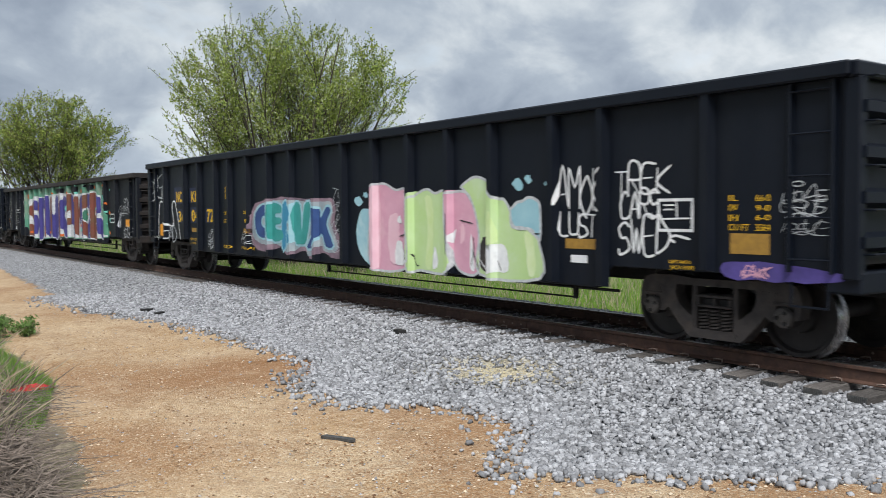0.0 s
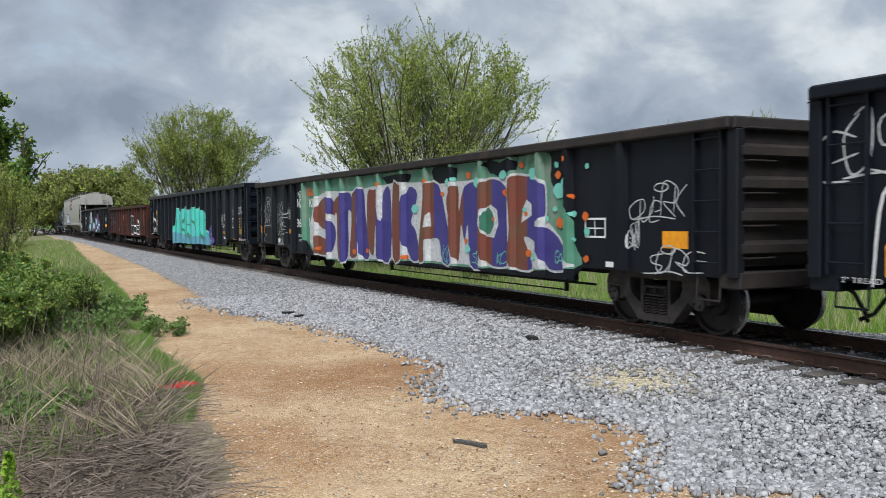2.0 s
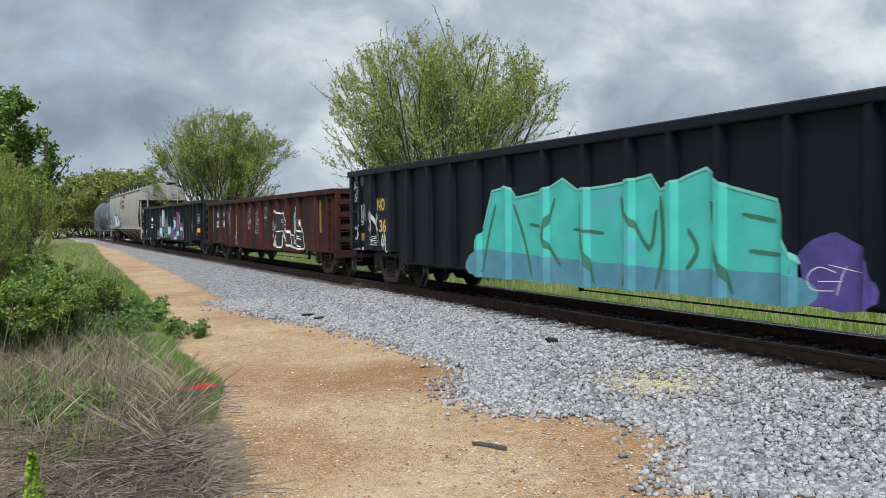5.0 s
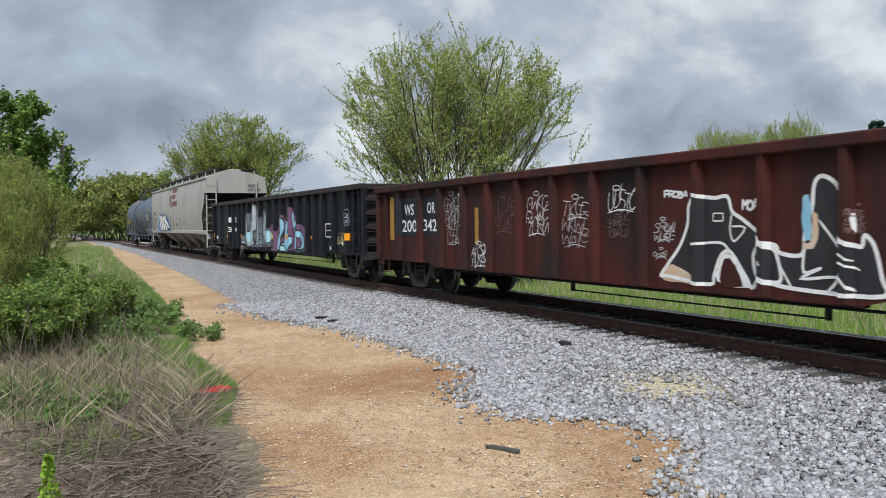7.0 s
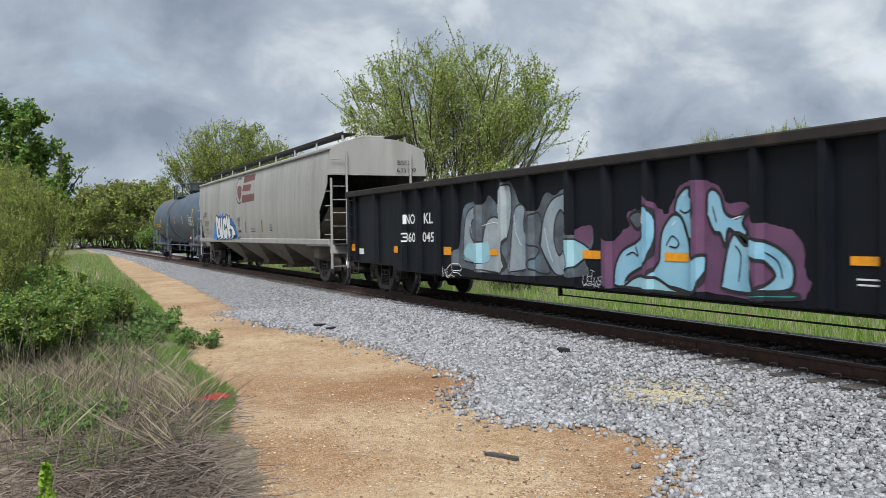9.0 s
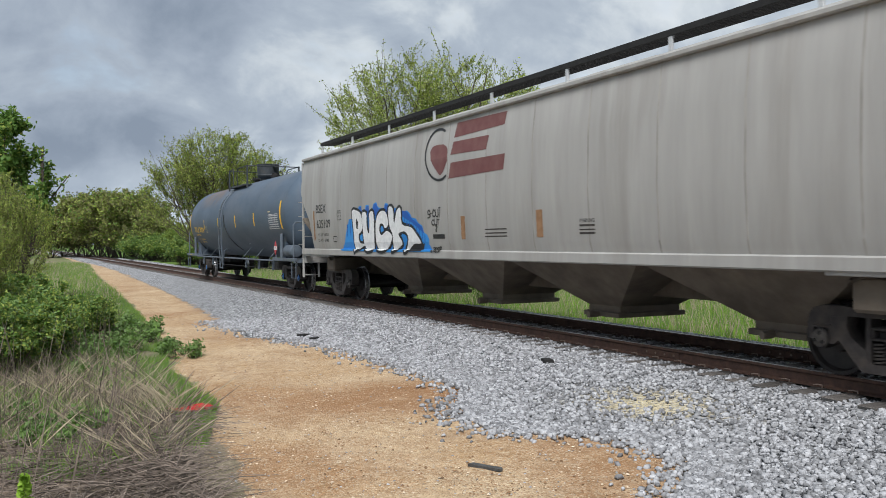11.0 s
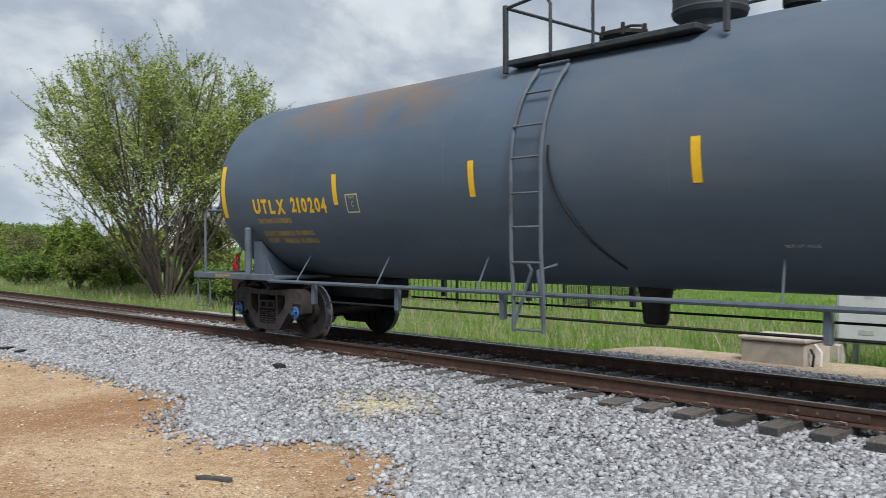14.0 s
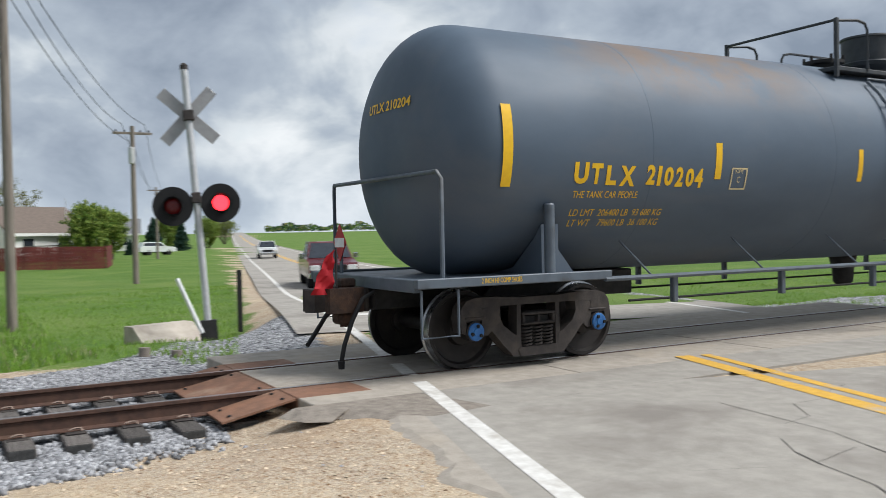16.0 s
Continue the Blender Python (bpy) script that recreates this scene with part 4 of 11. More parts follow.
def tank_car():
    y0, y1 = 135.48, 152.62
    yc, half = (y0 + y1) / 2, (y1 - y0) / 2
    car = thing("tank_car", "blue-grey tank car with yellow markings and a red flag", "freight car", "cars of the train")
    prof, d = [], 0.80
    tail = half + 0.24
    for k in range(13):
        a = math.pi / 2 * k / 12
        prof.append((-tail + d * (1 - math.sin(a)), TANK_R * math.cos(a) ** 0.72 if k < 12 else 0.0))
    head = prof[::-1]
    body = head + [(y, TANK_R) for y in np.linspace(-tail + d + 0.4, tail - d - 0.4, 9)] + [(-a, r) for a, r in head[::-1]]
    sh = Shape().lathe(body, "y", 72, (0, 0, TANK_Z))
    part("tank", sh, tank_paint(), car, "blue-grey painted tank shell with rust stains", 40)
    for y in (-4.4, -0.9, 2.45, 5.9):
        part("weld_ring", Shape().lathe([(y - 0.02, TANK_R - 0.005), (y - 0.015, TANK_R + 0.0015), (y + 0.015, TANK_R + 0.0015), (y + 0.02, TANK_R - 0.005)], "y", 72, (0, 0, TANK_Z), caps=False), TANK_GREY, car, "", 40)
    for e in (-1, 1):
        yb = e * (half - 1.25)
        part("end_platform", Shape().box(-1.44, 1.44, *sorted((e * (half - 2.0), e * (half + 0.52))), 1.02, 1.075, 0.012), TANK_SILL, car, "blue-grey steel end platform")
        for xs in (-1.52, 1.44):
            part("platform_beam", Shape().box(xs, xs + 0.08, *sorted((e * (half - 2.0), e * (half + 0.62))), 1.0, 1.105, 0.01), TANK_SILL, car)
        part("platform_beam", Shape().box(-1.44, 1.44, *sorted((e * (half + 0.525), e * (half + 0.62))), 0.96, 1.10, 0.01), TANK_SILL, car)
        part("stub_sill", Shape().box(-0.3, 0.3, *sorted((e * (half - 3.4), e * (half + 0.55))), 0.70, 1.04, 0.02), CAST_DARK, car)
        for s in (-1, 1):
            part("bolster_post", Shape().lathe([(1.06, 0.062), (1.88, 0.062), (1.90, 0.05)], "z", 14, (s * 1.43, yb + e * 0.10, 0)), TANK_SILL, car, "", 30)
            g = yb + e * 0.02
            part("gusset", Shape().add([(s * 1.24, g, 1.07), (s * 1.24, g - e * 0.42, 1.07), (s * 1.24, g - e * 0.22, 1.32), (s * 1.24, g, 1.60), (s * 1.225, g, 1.07), (s * 1.225, g - e * 0.42, 1.07), (s * 1.225, g - e * 0.22, 1.32), (s * 1.225, g, 1.60)], [(0, 1, 2, 3), (7, 6, 5, 4), (0, 4, 5, 1), (1, 5, 6, 2), (2, 6, 7, 3), (3, 7, 4, 0)]), TANK_GREY, car)
            part("saddle", Shape().prism([(s * 0.2, 1.05), (s * 1.30, 1.05), (s * 1.30, 1.66), (s * 1.15, 1.5), (s * 0.7, 1.15)], yb - 0.12, yb + 0.12, "y"), TANK_GREY, car)
            part("stirrup", Shape().tube([(s * 1.47, e * (half + 0.55), 0.98), (s * 1.47, e * (half + 0.55), 0.48), (s * 1.47, e * (half + 0.10), 0.48), (s * 1.47, e * (half + 0.10), 0.98)], 0.018, 6), TANK_SILL, car, "", 40)
        sh = Shape().tube([(-1.46, e * (half + 0.28), 1.08), (-1.46, e * (half + 0.28), 2.16), (-1.40, e * (half + 0.30), 2.24), (1.40, e * (half + 0.30), 2.24), (1.46, e * (half + 0.28), 2.16), (1.46, e * (half + 0.28), 1.08)], 0.026, 8)
        part("handrail", sh, TANK_SILL, car, "", 40)
        add_coupler(car, e * (half + 0.60), e)
        add_truck(car, e * (half - 1.25 + 0.03), "blue")
        for s in (-1, 1):
            part("shoe_arch", Shape().prism([(e * (half - 1.25) + 0.62 * math.cos(a), 0.52 + 0.5 * math.sin(a)) for a in np.linspace(0.5, math.pi - 0.5, 7)], s * 0.6 - 0.02, s * 0.6 + 0.02), CAST_DARK, car)
    for s in (-1, 1):
        part("side_rail", Shape().tube([(s * 1.50, -half + 1.9, 1.0), (s * 1.50, half - 1.9, 1.0)], 0.03, 8), TANK_SILL, car, "blue-grey pipe side rail", 40)
        part("lower_rod", Shape().tube([(s * 0.9, -half + 2.6, 0.66), (s * 0.9, half - 2.8, 0.66)], 0.018, 6), CAST_DARK, car, "", 40)
        for y in (-5.9, -4.0, -2.1, 1.9, 3.9, 5.9):
            part("rail_strut", Shape().tube([(s * 1.48, y, 1.0), (s * 1.06, y + 0.16, 1.44)], 0.013, 6), TANK_SILL, car, "", 40)
            part("rail_bracket", Shape().box(*sorted((s * 1.38, s * 1.46)), y - 0.45, y - 0.37, 0.66, 1.0, 0.01), TANK_SILL, car)
    # ladder over the side to the dome
    yl = 144.96 - yc
    arc = [(tank_x(z) - 0.10, z) for z in np.linspace(1.35, 3.75, 14)]
    arc = [(-1.62, 0.55), (-1.62, 1.0)] + [(-1.66, z) for z in (1.5, 2.0, 2.6)] + [(p[0], p[1]) for p in arc if p[1] > 2.75]
    for d in (-0.23, 0.23):
        part("ladder_rail", Shape().tube([(x, yl + d, z) for x, z in arc], 0.026, 6), TANK_SILL, car, "", 40)
    for x, z in [(-1.62, 0.58), (-1.64, 0.98), (-1.66, 1.38), (-1.66, 1.80), (-1.66, 2.2), (-1.66, 2.62), (-1.62, 3.0), (-1.40, 3.42), (-1.12, 3.80)]:
        part("rung", Shape().tube([(x, yl - 0.23, z), (x, yl + 0.23, z)], 0.016, 6), TANK_SILL, car, "", 40)
    for d in (-0.23, 0.23):
        part("ladder_brace", Shape().tube([(-1.62, yl + d, 0.62), (-1.50, yl + d * 0.2, 1.28), (-1.35, yl + d, 1.35)], 0.022, 6), TANK_SILL, car, "", 40)
    part("ladder_hose", Shape().tube([(tank_x(z) - 0.02, yl - 0.26 - 0.62 * ((2.75 - z) / 1.45) ** 2, z) for z in np.linspace(2.75, 1.3, 12)], 0.015, 6), MATT_BLACK, car, "", 40)
    # dome, railing and walkway on top
    yd = 143.50 - yc
    zt = TANK_Z + TANK_R
    part("dome", Shape().lathe([(zt - 0.1, 0.30), (zt + 0.06, 0.32), (zt + 0.14, 0.43), (zt + 0.20, 0.45), (zt + 0.22, 0.435), (zt + 0.60, 0.44), (zt + 0.62, 0.46), (zt + 0.65, 0.45), (zt + 0.66, 0.0)], "z", 28, (0, yd, 0)), DOME_GREY, car, "dark grey steel manway dome", 35)
    part("dome_latch", Shape().box(0.05, 0.20, yd - 0.60, yd - 0.36, zt + 0.52, zt + 0.64, 0.02).box(0.10, 0.24, yd - 0.70, yd - 0.52, zt + 0.56, zt + 0.62, 0.015), DOME_GREY, car)
    part("hatch_lid", Shape().lathe([(zt - 0.05, 0.26), (zt + 0.08, 0.26), (zt + 0.10, 0.32), (zt + 0.15, 0.32), (zt + 0.19, 0.14), (zt + 0.19, 0)], "z", 20, (0, yd + 1.2, 0)), CAST_DARK, car, "", 35)
    for k in range(6):
        a = math.pi * (k + 0.5) / 3
        part("hatch_bolt", Shape().lathe([(zt + 0.08, 0.03), (zt + 0.23, 0.025)], "z", 6, (0.30 * math.cos(a), yd + 1.2 + 0.30 * math.sin(a), 0)), CAST_DARK, car)
    part("vent_valve", Shape().lathe([(zt - 0.05, 0.14), (zt + 0.05, 0.14), (zt + 0.06, 0.2), (zt + 0.14, 0.2), (zt + 0.15, 0.14), (zt + 0.22, 0.14), (zt + 0.22, 0)], "z", 16, (0, yd - 1.1, 0)), CAST_DARK, car, "", 35)
    hi, lo, ya, yb = zt + 0.52, zt - 0.34, 1.76, -1.32
    for s in (-1, 1):
        x = s * 1.05
        part("dome_walkway", Shape().box(*sorted((s * 0.62, s * 1.05)), yb + 0.35, ya, zt - 0.24, zt - 0.17, 0.01), DOME_GREY, car)
        for yp in (ya, yb):
            part("railing_post", Shape().box(x - 0.03, x + 0.03, yp - 0.03, yp + 0.03, lo, hi + 0.02, 0.006), DOME_GREY, car)
        part("dome_railing", Shape().tube([(x, ya, hi - 0.02), (x, ya - 0.50, hi + 0.03), (x, ya - 0.68, hi), (x, ya - 0.74, hi - 0.10), (x, ya - 0.74, zt - 0.2)], 0.022, 6), DOME_GREY, car, "", 40)
        part("dome_railing", Shape().tube([(x, ya - 1.38, zt - 0.2), (x, ya - 1.38, hi - 0.12), (x, ya - 1.44, hi - 0.03), (x, ya - 1.60, hi), (x, yb, hi)], 0.022, 6), DOME_GREY, car, "", 40)
    for yp in (ya, yb):
        part("dome_railing", Shape().tube([(-1.05, yp, hi - 0.01), (1.05, yp, hi - 0.01)], 0.022, 6), DOME_GREY, car, "", 40)
    # things hung at the front end
    part("air_tank", Shape().lathe([(-half + 0.10, 0.02), (-half + 0.13, 0.18), (-half + 0.18, 0.21), (-half + 1.0, 0.21), (-half + 1.05, 0.18), (-half + 1.08, 0.02)], "y", 22, (-1.24, 0, 1.32)), TANK_SILL, car, "blue-grey air reservoir", 35)
    ring = [(-0.45 + 0.30 * math.cos(a), -half - 0.10, 1.75 + 0.30 * math.sin(a)) for a in np.linspace(0, 2 * math.pi, 22)]
    sh = Shape().tube(ring, 0.018, 6, caps=False)
    for k in range(4):
        sh.tube([(-0.45, -half - 0.06, 1.75), ring[k * 5]], 0.012, 5)
    sh.box(-0.62, -0.30, -half - 0.05, -half + 0.06, 1.1, 1.9, 0.02)
    part("brake_wheel", sh, CAST_DARK, car, "", 40)
    # bottom outlet
    part("bottom_valve", Shape().lathe([(0.55, 0.10), (0.62, 0.16), (0.85, 0.18), (1.1, 0.24)], "z", 16, (0, 0.2, 0)), CAST_DARK, car, "", 35)
    part("drain_box", Shape().box(-0.9, -0.3, -half + 3.6, -half + 4.4, 0.62, 0.92, 0.05), CAST_DARK, car)
    # hazard placards in holders
    for yy, xx, zz in ((137.12 - yc, -1.50, 1.42),):
        p = part("placard", Shape().prism([(yy, zz - 0.24), (yy + 0.2, zz), (yy, zz + 0.24), (yy - 0.2, zz)], xx - 0.012, xx), [PLACARD], car, "red and white diamond hazard placard")
        part("placard_band", Shape().box(xx - 0.018, xx - 0.0125, yy - 0.155, yy + 0.155, zz - 0.06, zz + 0.06), WHITE, p)
        part("placard_post", Shape().box(xx, xx + 0.02, yy - 0.05, yy + 0.05, 1.05, zz + 0.1, 0.005), TANK_SILL, p)
    p = part("placard", Shape().prism([(1.0, 1.24), (1.2, 1.48), (1.0, 1.72), (0.8, 1.48)], half + 0.40, half + 0.412, "y"), [PLACARD], car, "red and white diamond hazard placard")
    part("placard_band", Shape().box(0.85, 1.15, half + 0.412, half + 0.418, 1.42, 1.54), WHITE, p)
    part("placard_post", Shape().box(0.96, 1.04, half + 0.38, half + 0.40, 1.05, 1.6, 0.005), TANK_SILL, p)
    # flag on the last coupler
    yf = half + 1.02
    sh = Shape()
    cols = 6
    fl = [[(-0.32 + 0.035 * math.sin(2.2 * i + 0.8 * k), yf + 0.02 + (0.02 + 0.036 * k) * (i / cols) ** 0.6 * 1.1, 1.42 - 0.072 * i) for k in range(7)] for i in range(cols + 2)]
    vs = [p for row in fl for p in row]
    sh.add(vs, [(i * 7 + k, i * 7 + k + 1, (i + 1) * 7 + k + 1, (i + 1) * 7 + k) for i in range(cols + 1) for k in range(6)])
    sh.add([(x - 0.012, y, z) for x, y, z in vs], [(i * 7 + k, (i + 1) * 7 + k, (i + 1) * 7 + k + 1, i * 7 + k + 1) for i in range(cols + 1) for k in range(6)])
    part("flag", sh, RED_CLOTH, car, "limp red cloth flag", 50)
    part("flag_staff", Shape().tube([(-0.325, yf, 0.92), (-0.325, yf, 1.44)], 0.012, 6), CAST, car, "", 40)
    yk = half + 0.70
    part("coupler_head", Shape().prism([(-0.36, yk), (0.10, yk), (0.16, yk + 0.16), (0.05, yk + 0.22), (0.10, yk + 0.34), (-0.02, yk + 0.45), (-0.12, yk + 0.40), (-0.14, yk + 0.22), (-0.26, yk + 0.26), (-0.32, yk + 0.46), (-0.42, yk + 0.44), (-0.42, yk + 0.14)], 0.70, 0.98, "z"), GRIME_RUST, car, "grimy rust-brown coupler head", 30)
    part("coupler_lock", Shape().box(-0.24, -0.06, yk + 0.04, yk + 0.22, 0.98, 1.08, 0.02).lathe([(0.52, 0.05), (0.70, 0.06)], "z", 12, (-0.15, yk + 0.16, 0)).box(-0.34, -0.10, yk + 0.10, yk + 0.30, 0.56, 0.70, 0.03), GRIME_RUST, car)
    part("air_hose", Shape().tube([(-0.42, yk - 0.10, 0.92), (-0.46, yk + 0.06, 0.86), (-0.47, yk + 0.20, 0.62), (-0.46, yk + 0.30, 0.34), (-0.44, yk + 0.33, 0.16)], 0.026, 8).lathe([(0.08, 0.035), (0.17, 0.04)], "z", 10, (-0.44, yk + 0.33, 0)), MATT_BLACK, car, "black rubber air hose", 40)
    return car, yc


def tank_paint():
    """Blue-grey shell paint with rusty streaks round the crown of one end."""
    m = TANK_GREY.copy()
    m.name = "stained_tank_paint"
    t = m.node_tree
    b = t.nodes["Principled BSDF"]
    old = b.inputs["Base Color"].links[0].from_socket
    co = t.nodes.new("ShaderNodeTexCoord").outputs["Object"]
    sep = t.nodes.new("ShaderNodeSeparateXYZ")
    t.links.new(co, sep.inputs[0])
    n = node(t, "ShaderNodeTexNoise", Scale=1.4, Detail=6.0, Roughness=0.65)
    t.links.new(co, n.inputs["Vector"])
    d = math_node(t, "ABSOLUTE", math_node(t, "SUBTRACT", sep.outputs[1], 4.6))
    near = ramp(t, math_node(t, "DIVIDE", d, 4.0), [(0.25, (1, 1, 1)), (0.62, (0, 0, 0))])
    high = ramp(t, math_node(t, "DIVIDE", sep.outputs[2], 5.0), [(0.62, (0, 0, 0)), (0.74, (1, 1, 1))])
    spots = ramp(t, n.outputs[0], [(0.38, (0, 0, 0)), (0.56, (1, 1, 1))])
    f = math_node(t, "MULTIPLY", math_node(t, "MULTIPLY", near, high), math_node(t, "MULTIPLY", spots, 0.7))
    t.links.new(mix(t, f, old, (0.16, 0.095, 0.05)), b.inputs["Base Color"])
    return m


car_f = hopper()
car_g = tank_car()
CARS += [car_f, car_g]
# ---- road and crossing ----
ROAD = surf("worn_road_surface", (0.325, 0.302, 0.27), (0.262, 0.244, 0.216), 5.0, 0.85, 0, 0.25, (0.20, 0.18, 0.16), 0.7, (0.5, 0.68), bump_scale=60.0)
PATCH = surf("dark_asphalt_patch", (0.365, 0.325, 0.28), (0.285, 0.255, 0.215), 6.0, 0.88, 0, 0.3, (0.38, 0.325, 0.26), 0.9, bump_scale=60.0)
LINE_WHITE = surf("worn_white_line", (0.66, 0.65, 0.62), (0.50, 0.48, 0.45), 8.0, 0.7, 0, 0.1, (0.42, 0.39, 0.35), 2.0, (0.58, 0.7))
LINE_YELLOW = surf("worn_yellow_line", (0.62, 0.36, 0.05), (0.52, 0.30, 0.05), 8.0, 0.7, 0, 0.1, (0.40, 0.34, 0.26), 1.6, (0.56, 0.68))
APRON = surf("crumbling_asphalt", (0.27, 0.235, 0.20), (0.18, 0.155, 0.13), 9.0, 0.9, 0, 0.6, (0.26, 0.22, 0.18), 1.5, bump_scale=50.0)
CRACK = surf("tar_crack", (0.10, 0.09, 0.08), None, 10.0, 0.7, 0, 0.1)
NORM = math.hypot(1, 0.285)


def road_z(u):
    return float(-0.55 * step(14, 34, u) - 0.35 * step(34, 95, u) + 4.5 * step(170, 800, u))


def road_at(u, v, lift=0.0):
    """A place on the road: u metres along it from its west, v across from the edge line."""
    x = u / NORM - v * 0.285 / NORM
    y = -2.0 - 0.285 * u / NORM - v / NORM
    return (x, y, road_z(u) - 0.006 + lift)


def strip(us, vs, lift):
    sh = Shape()
    n = len(vs)
    sh.add([road_at(u, v, lift) for u in us for v in vs], [(i * n + k, i * n + k + 1, (i + 1) * n + k + 1, (i + 1) * n + k) for i in range(len(us) - 1) for k in range(n - 1)])
    return sh


def build_road():
    road = thing("road", "worn pale two-lane road across the railway", "road", kind="structure")
    us = list(np.arange(-80, 7.55, 1.5)) + [7.75]
    far = [13.6] + list(np.arange(14, 60, 2.0)) + list(np.arange(60, 900, 25.0))
    part("surface", strip(us, np.linspace(-0.30, 7.9, 8), 0.0), ROAD, road)
    # crumbling edge of the near carriageway
    jag, sh, wear = random.Random(12), Shape(), -0.30
    rim = []
    for u in np.arange(-12.0, 7.7, 0.11):
        wear += jag.uniform(-0.06, 0.06)
        wear = min(max(wear, -0.62), -0.34) if u < 6.0 else min(max(wear, -1.0), -0.5)
        rim.append([road_at(u, -0.30), road_at(u, wear), road_at(u, wear - 0.09 - jag.uniform(0, 0.05), -0.034)])
    sh.add([p for r in rim for p in r], [(3 * i + k, 3 * i + k + 1, 3 * i + k + 4, 3 * i + k + 3) for i in range(len(rim) - 1) for k in (0, 1)])
    part("broken_edge", sh, PATCH, road, "crumbled dark edge of the road")
    part("surface", strip(far, np.linspace(-0.9, 8.2, 8), 0.0), ROAD, road)
    for v0, v1, m in ((-0.06, 0.10, LINE_WHITE), (3.38, 3.60, LINE_YELLOW), (3.74, 3.88, LINE_YELLOW), (7.2, 7.32, LINE_WHITE)):
        part("line", strip(us, [v0, v1], 0.004), m, road)
        part("line", strip([u for u in far if u < 500], [v0, v1], 0.004), m, road)
    for v0, v1 in ((3.38, 3.60), (3.74, 3.88)):
        part("line", strip([7.75, 9.2], [v0, v1], 0.0075), LINE_YELLOW, road)
    for a, b in ((7.75, 8.55), (9.0, 9.9), (10.7, 13.6)):
        part("line", strip([a, b], [-0.06, 0.10], 0.0035), LINE_WHITE, road)
    part("stop_line", strip([16.5, 17.0], [0.3, 3.3], 0.004), LINE_WHITE, road)
    rng = random.Random(5)
    for u0, v0, du, dv, n in ((2.0, 0.9, 0.35, 0.12, 9), (4.6, 1.0, 0.1, 0.42, 7), (3.0, 2.3, 0.5, 0.05, 8), (0.5, 3.2, 0.45, 0.2, 9), (5.6, 2.4, 0.3, 0.3, 6), (-1.0, 1.6, 0.3, 0.35, 9)):
        pts, u, v = [], u0, v0
        for k in range(n):
            pts.append((u, v))
            u += du + rng.uniform(-0.18, 0.18)
            v += dv + rng.uniform(-0.16, 0.16)
        sh = Shape()
        for (a, b), (c, d) in zip(pts, pts[1:]):
            w = rng.uniform(0.003, 0.010)
            sh.add([road_at(a, b - w, 0.0035), road_at(c, d - w, 0.0035), road_at(c, d + w, 0.0035), road_at(a, b + w, 0.0035)], [(0, 1, 2, 3)])
        part("crack", sh, CRACK, road)
    # panels beside and between the rails
    y0, y1 = -15.6, -2.95
    slabs = [(NEAR_RAIL - 1.05, NEAR_RAIL - 0.045, PATCH), (NEAR_RAIL + 0.10, FAR_RAIL - 0.10, PATCH), (FAR_RAIL + 0.045, FAR_RAIL + 1.35, PATCH)]
    for a, b, m in slabs:
        ys = np.linspace(y0, y1, 5)
        for c, d in zip(ys, ys[1:]):
            part("crossing_panel", Shape().box(a, b, c + 0.006, d - 0.006, -0.19, -0.005 + rng.uniform(-0.004, 0.003), 0.01), m, road)
    for a, b in ((NEAR_RAIL - 0.62, NEAR_RAIL - 0.05), (NEAR_RAIL + 0.10, FAR_RAIL - 0.12), (FAR_RAIL + 0.05, FAR_RAIL + 0.55)):
        sh = Shape()
        ya, yb = -2.93, -2.30
        top = [(a, ya, -0.004), (b, ya, -0.004), (b, yb + 0.1, -0.15), (a, yb + 0.1, -0.15)]
        sh.add(top + [(x, y, z - 0.02) for x, y, z in top], [(0, 1, 2, 3), (4, 7, 6, 5), (0, 4, 5, 1), (1, 5, 6, 2), (2, 6, 7, 3), (3, 7, 4, 0)])
        for x in (a + 0.12, b - 0.12):
            for y, z in ((ya + 0.1, -0.022), (yb, -0.128)):
                sh.lathe([(z, 0.022), (z + 0.014, 0.018)], "z", 8, (x, y, 0), 1)
        part("ramp_plate", sh, [PANEL_RUST, CAST_DARK], road, "rust-brown sloping steel plate")
        part("crossing_panel", Shape().box(a, b, -3.75, -2.95, -0.185, -0.0035, 0.01), PANEL_RUST, road, "rust-stained crossing panel")
    jag = random.Random(8)
    rim = [(NEAR_RAIL - 1.06, -2.75)] + [(NEAR_RAIL - 1.06 - 0.94 * k / 9 + jag.uniform(-0.10, 0.10), -2.75 - 0.85 * k / 9 + jag.uniform(-0.09, 0.09)) for k in range(1, 10)]
    top = rim + [(NEAR_RAIL - 2.0, -4.3), (NEAR_RAIL - 1.06, -4.05)]
    sh = Shape().prism(top, -0.10, -0.0035, "z")
    n = len(rim)
    sh.add([(x, y, -0.0036) for x, y in rim] + [(x - 0.10 + jag.uniform(-0.03, 0.03), y + 0.16 + jag.uniform(-0.05, 0.05), -0.06) for x, y in rim], [(i, i + 1, n + i + 1, n + i) for i in range(n - 1)])
    part("crossing_edge", Shape().prism([(NEAR_RAIL - 2.0, -4.31), (NEAR_RAIL - 1.06, -4.06), (NEAR_RAIL - 1.06, -14.0), (NEAR_RAIL - 2.0, -14.0)], -0.10, -0.0045, "z"), ROAD, road)
    part("asphalt_apron", sh, APRON, road, "dark crumbling asphalt beside the rail")
    return road


road = build_road()


# ---- beside the track ----
def slab_door(sh, x, y0, y1, z0, z1):
    sh.box(x - 0.018, x, y0, y1, z0, z1, 0.006)


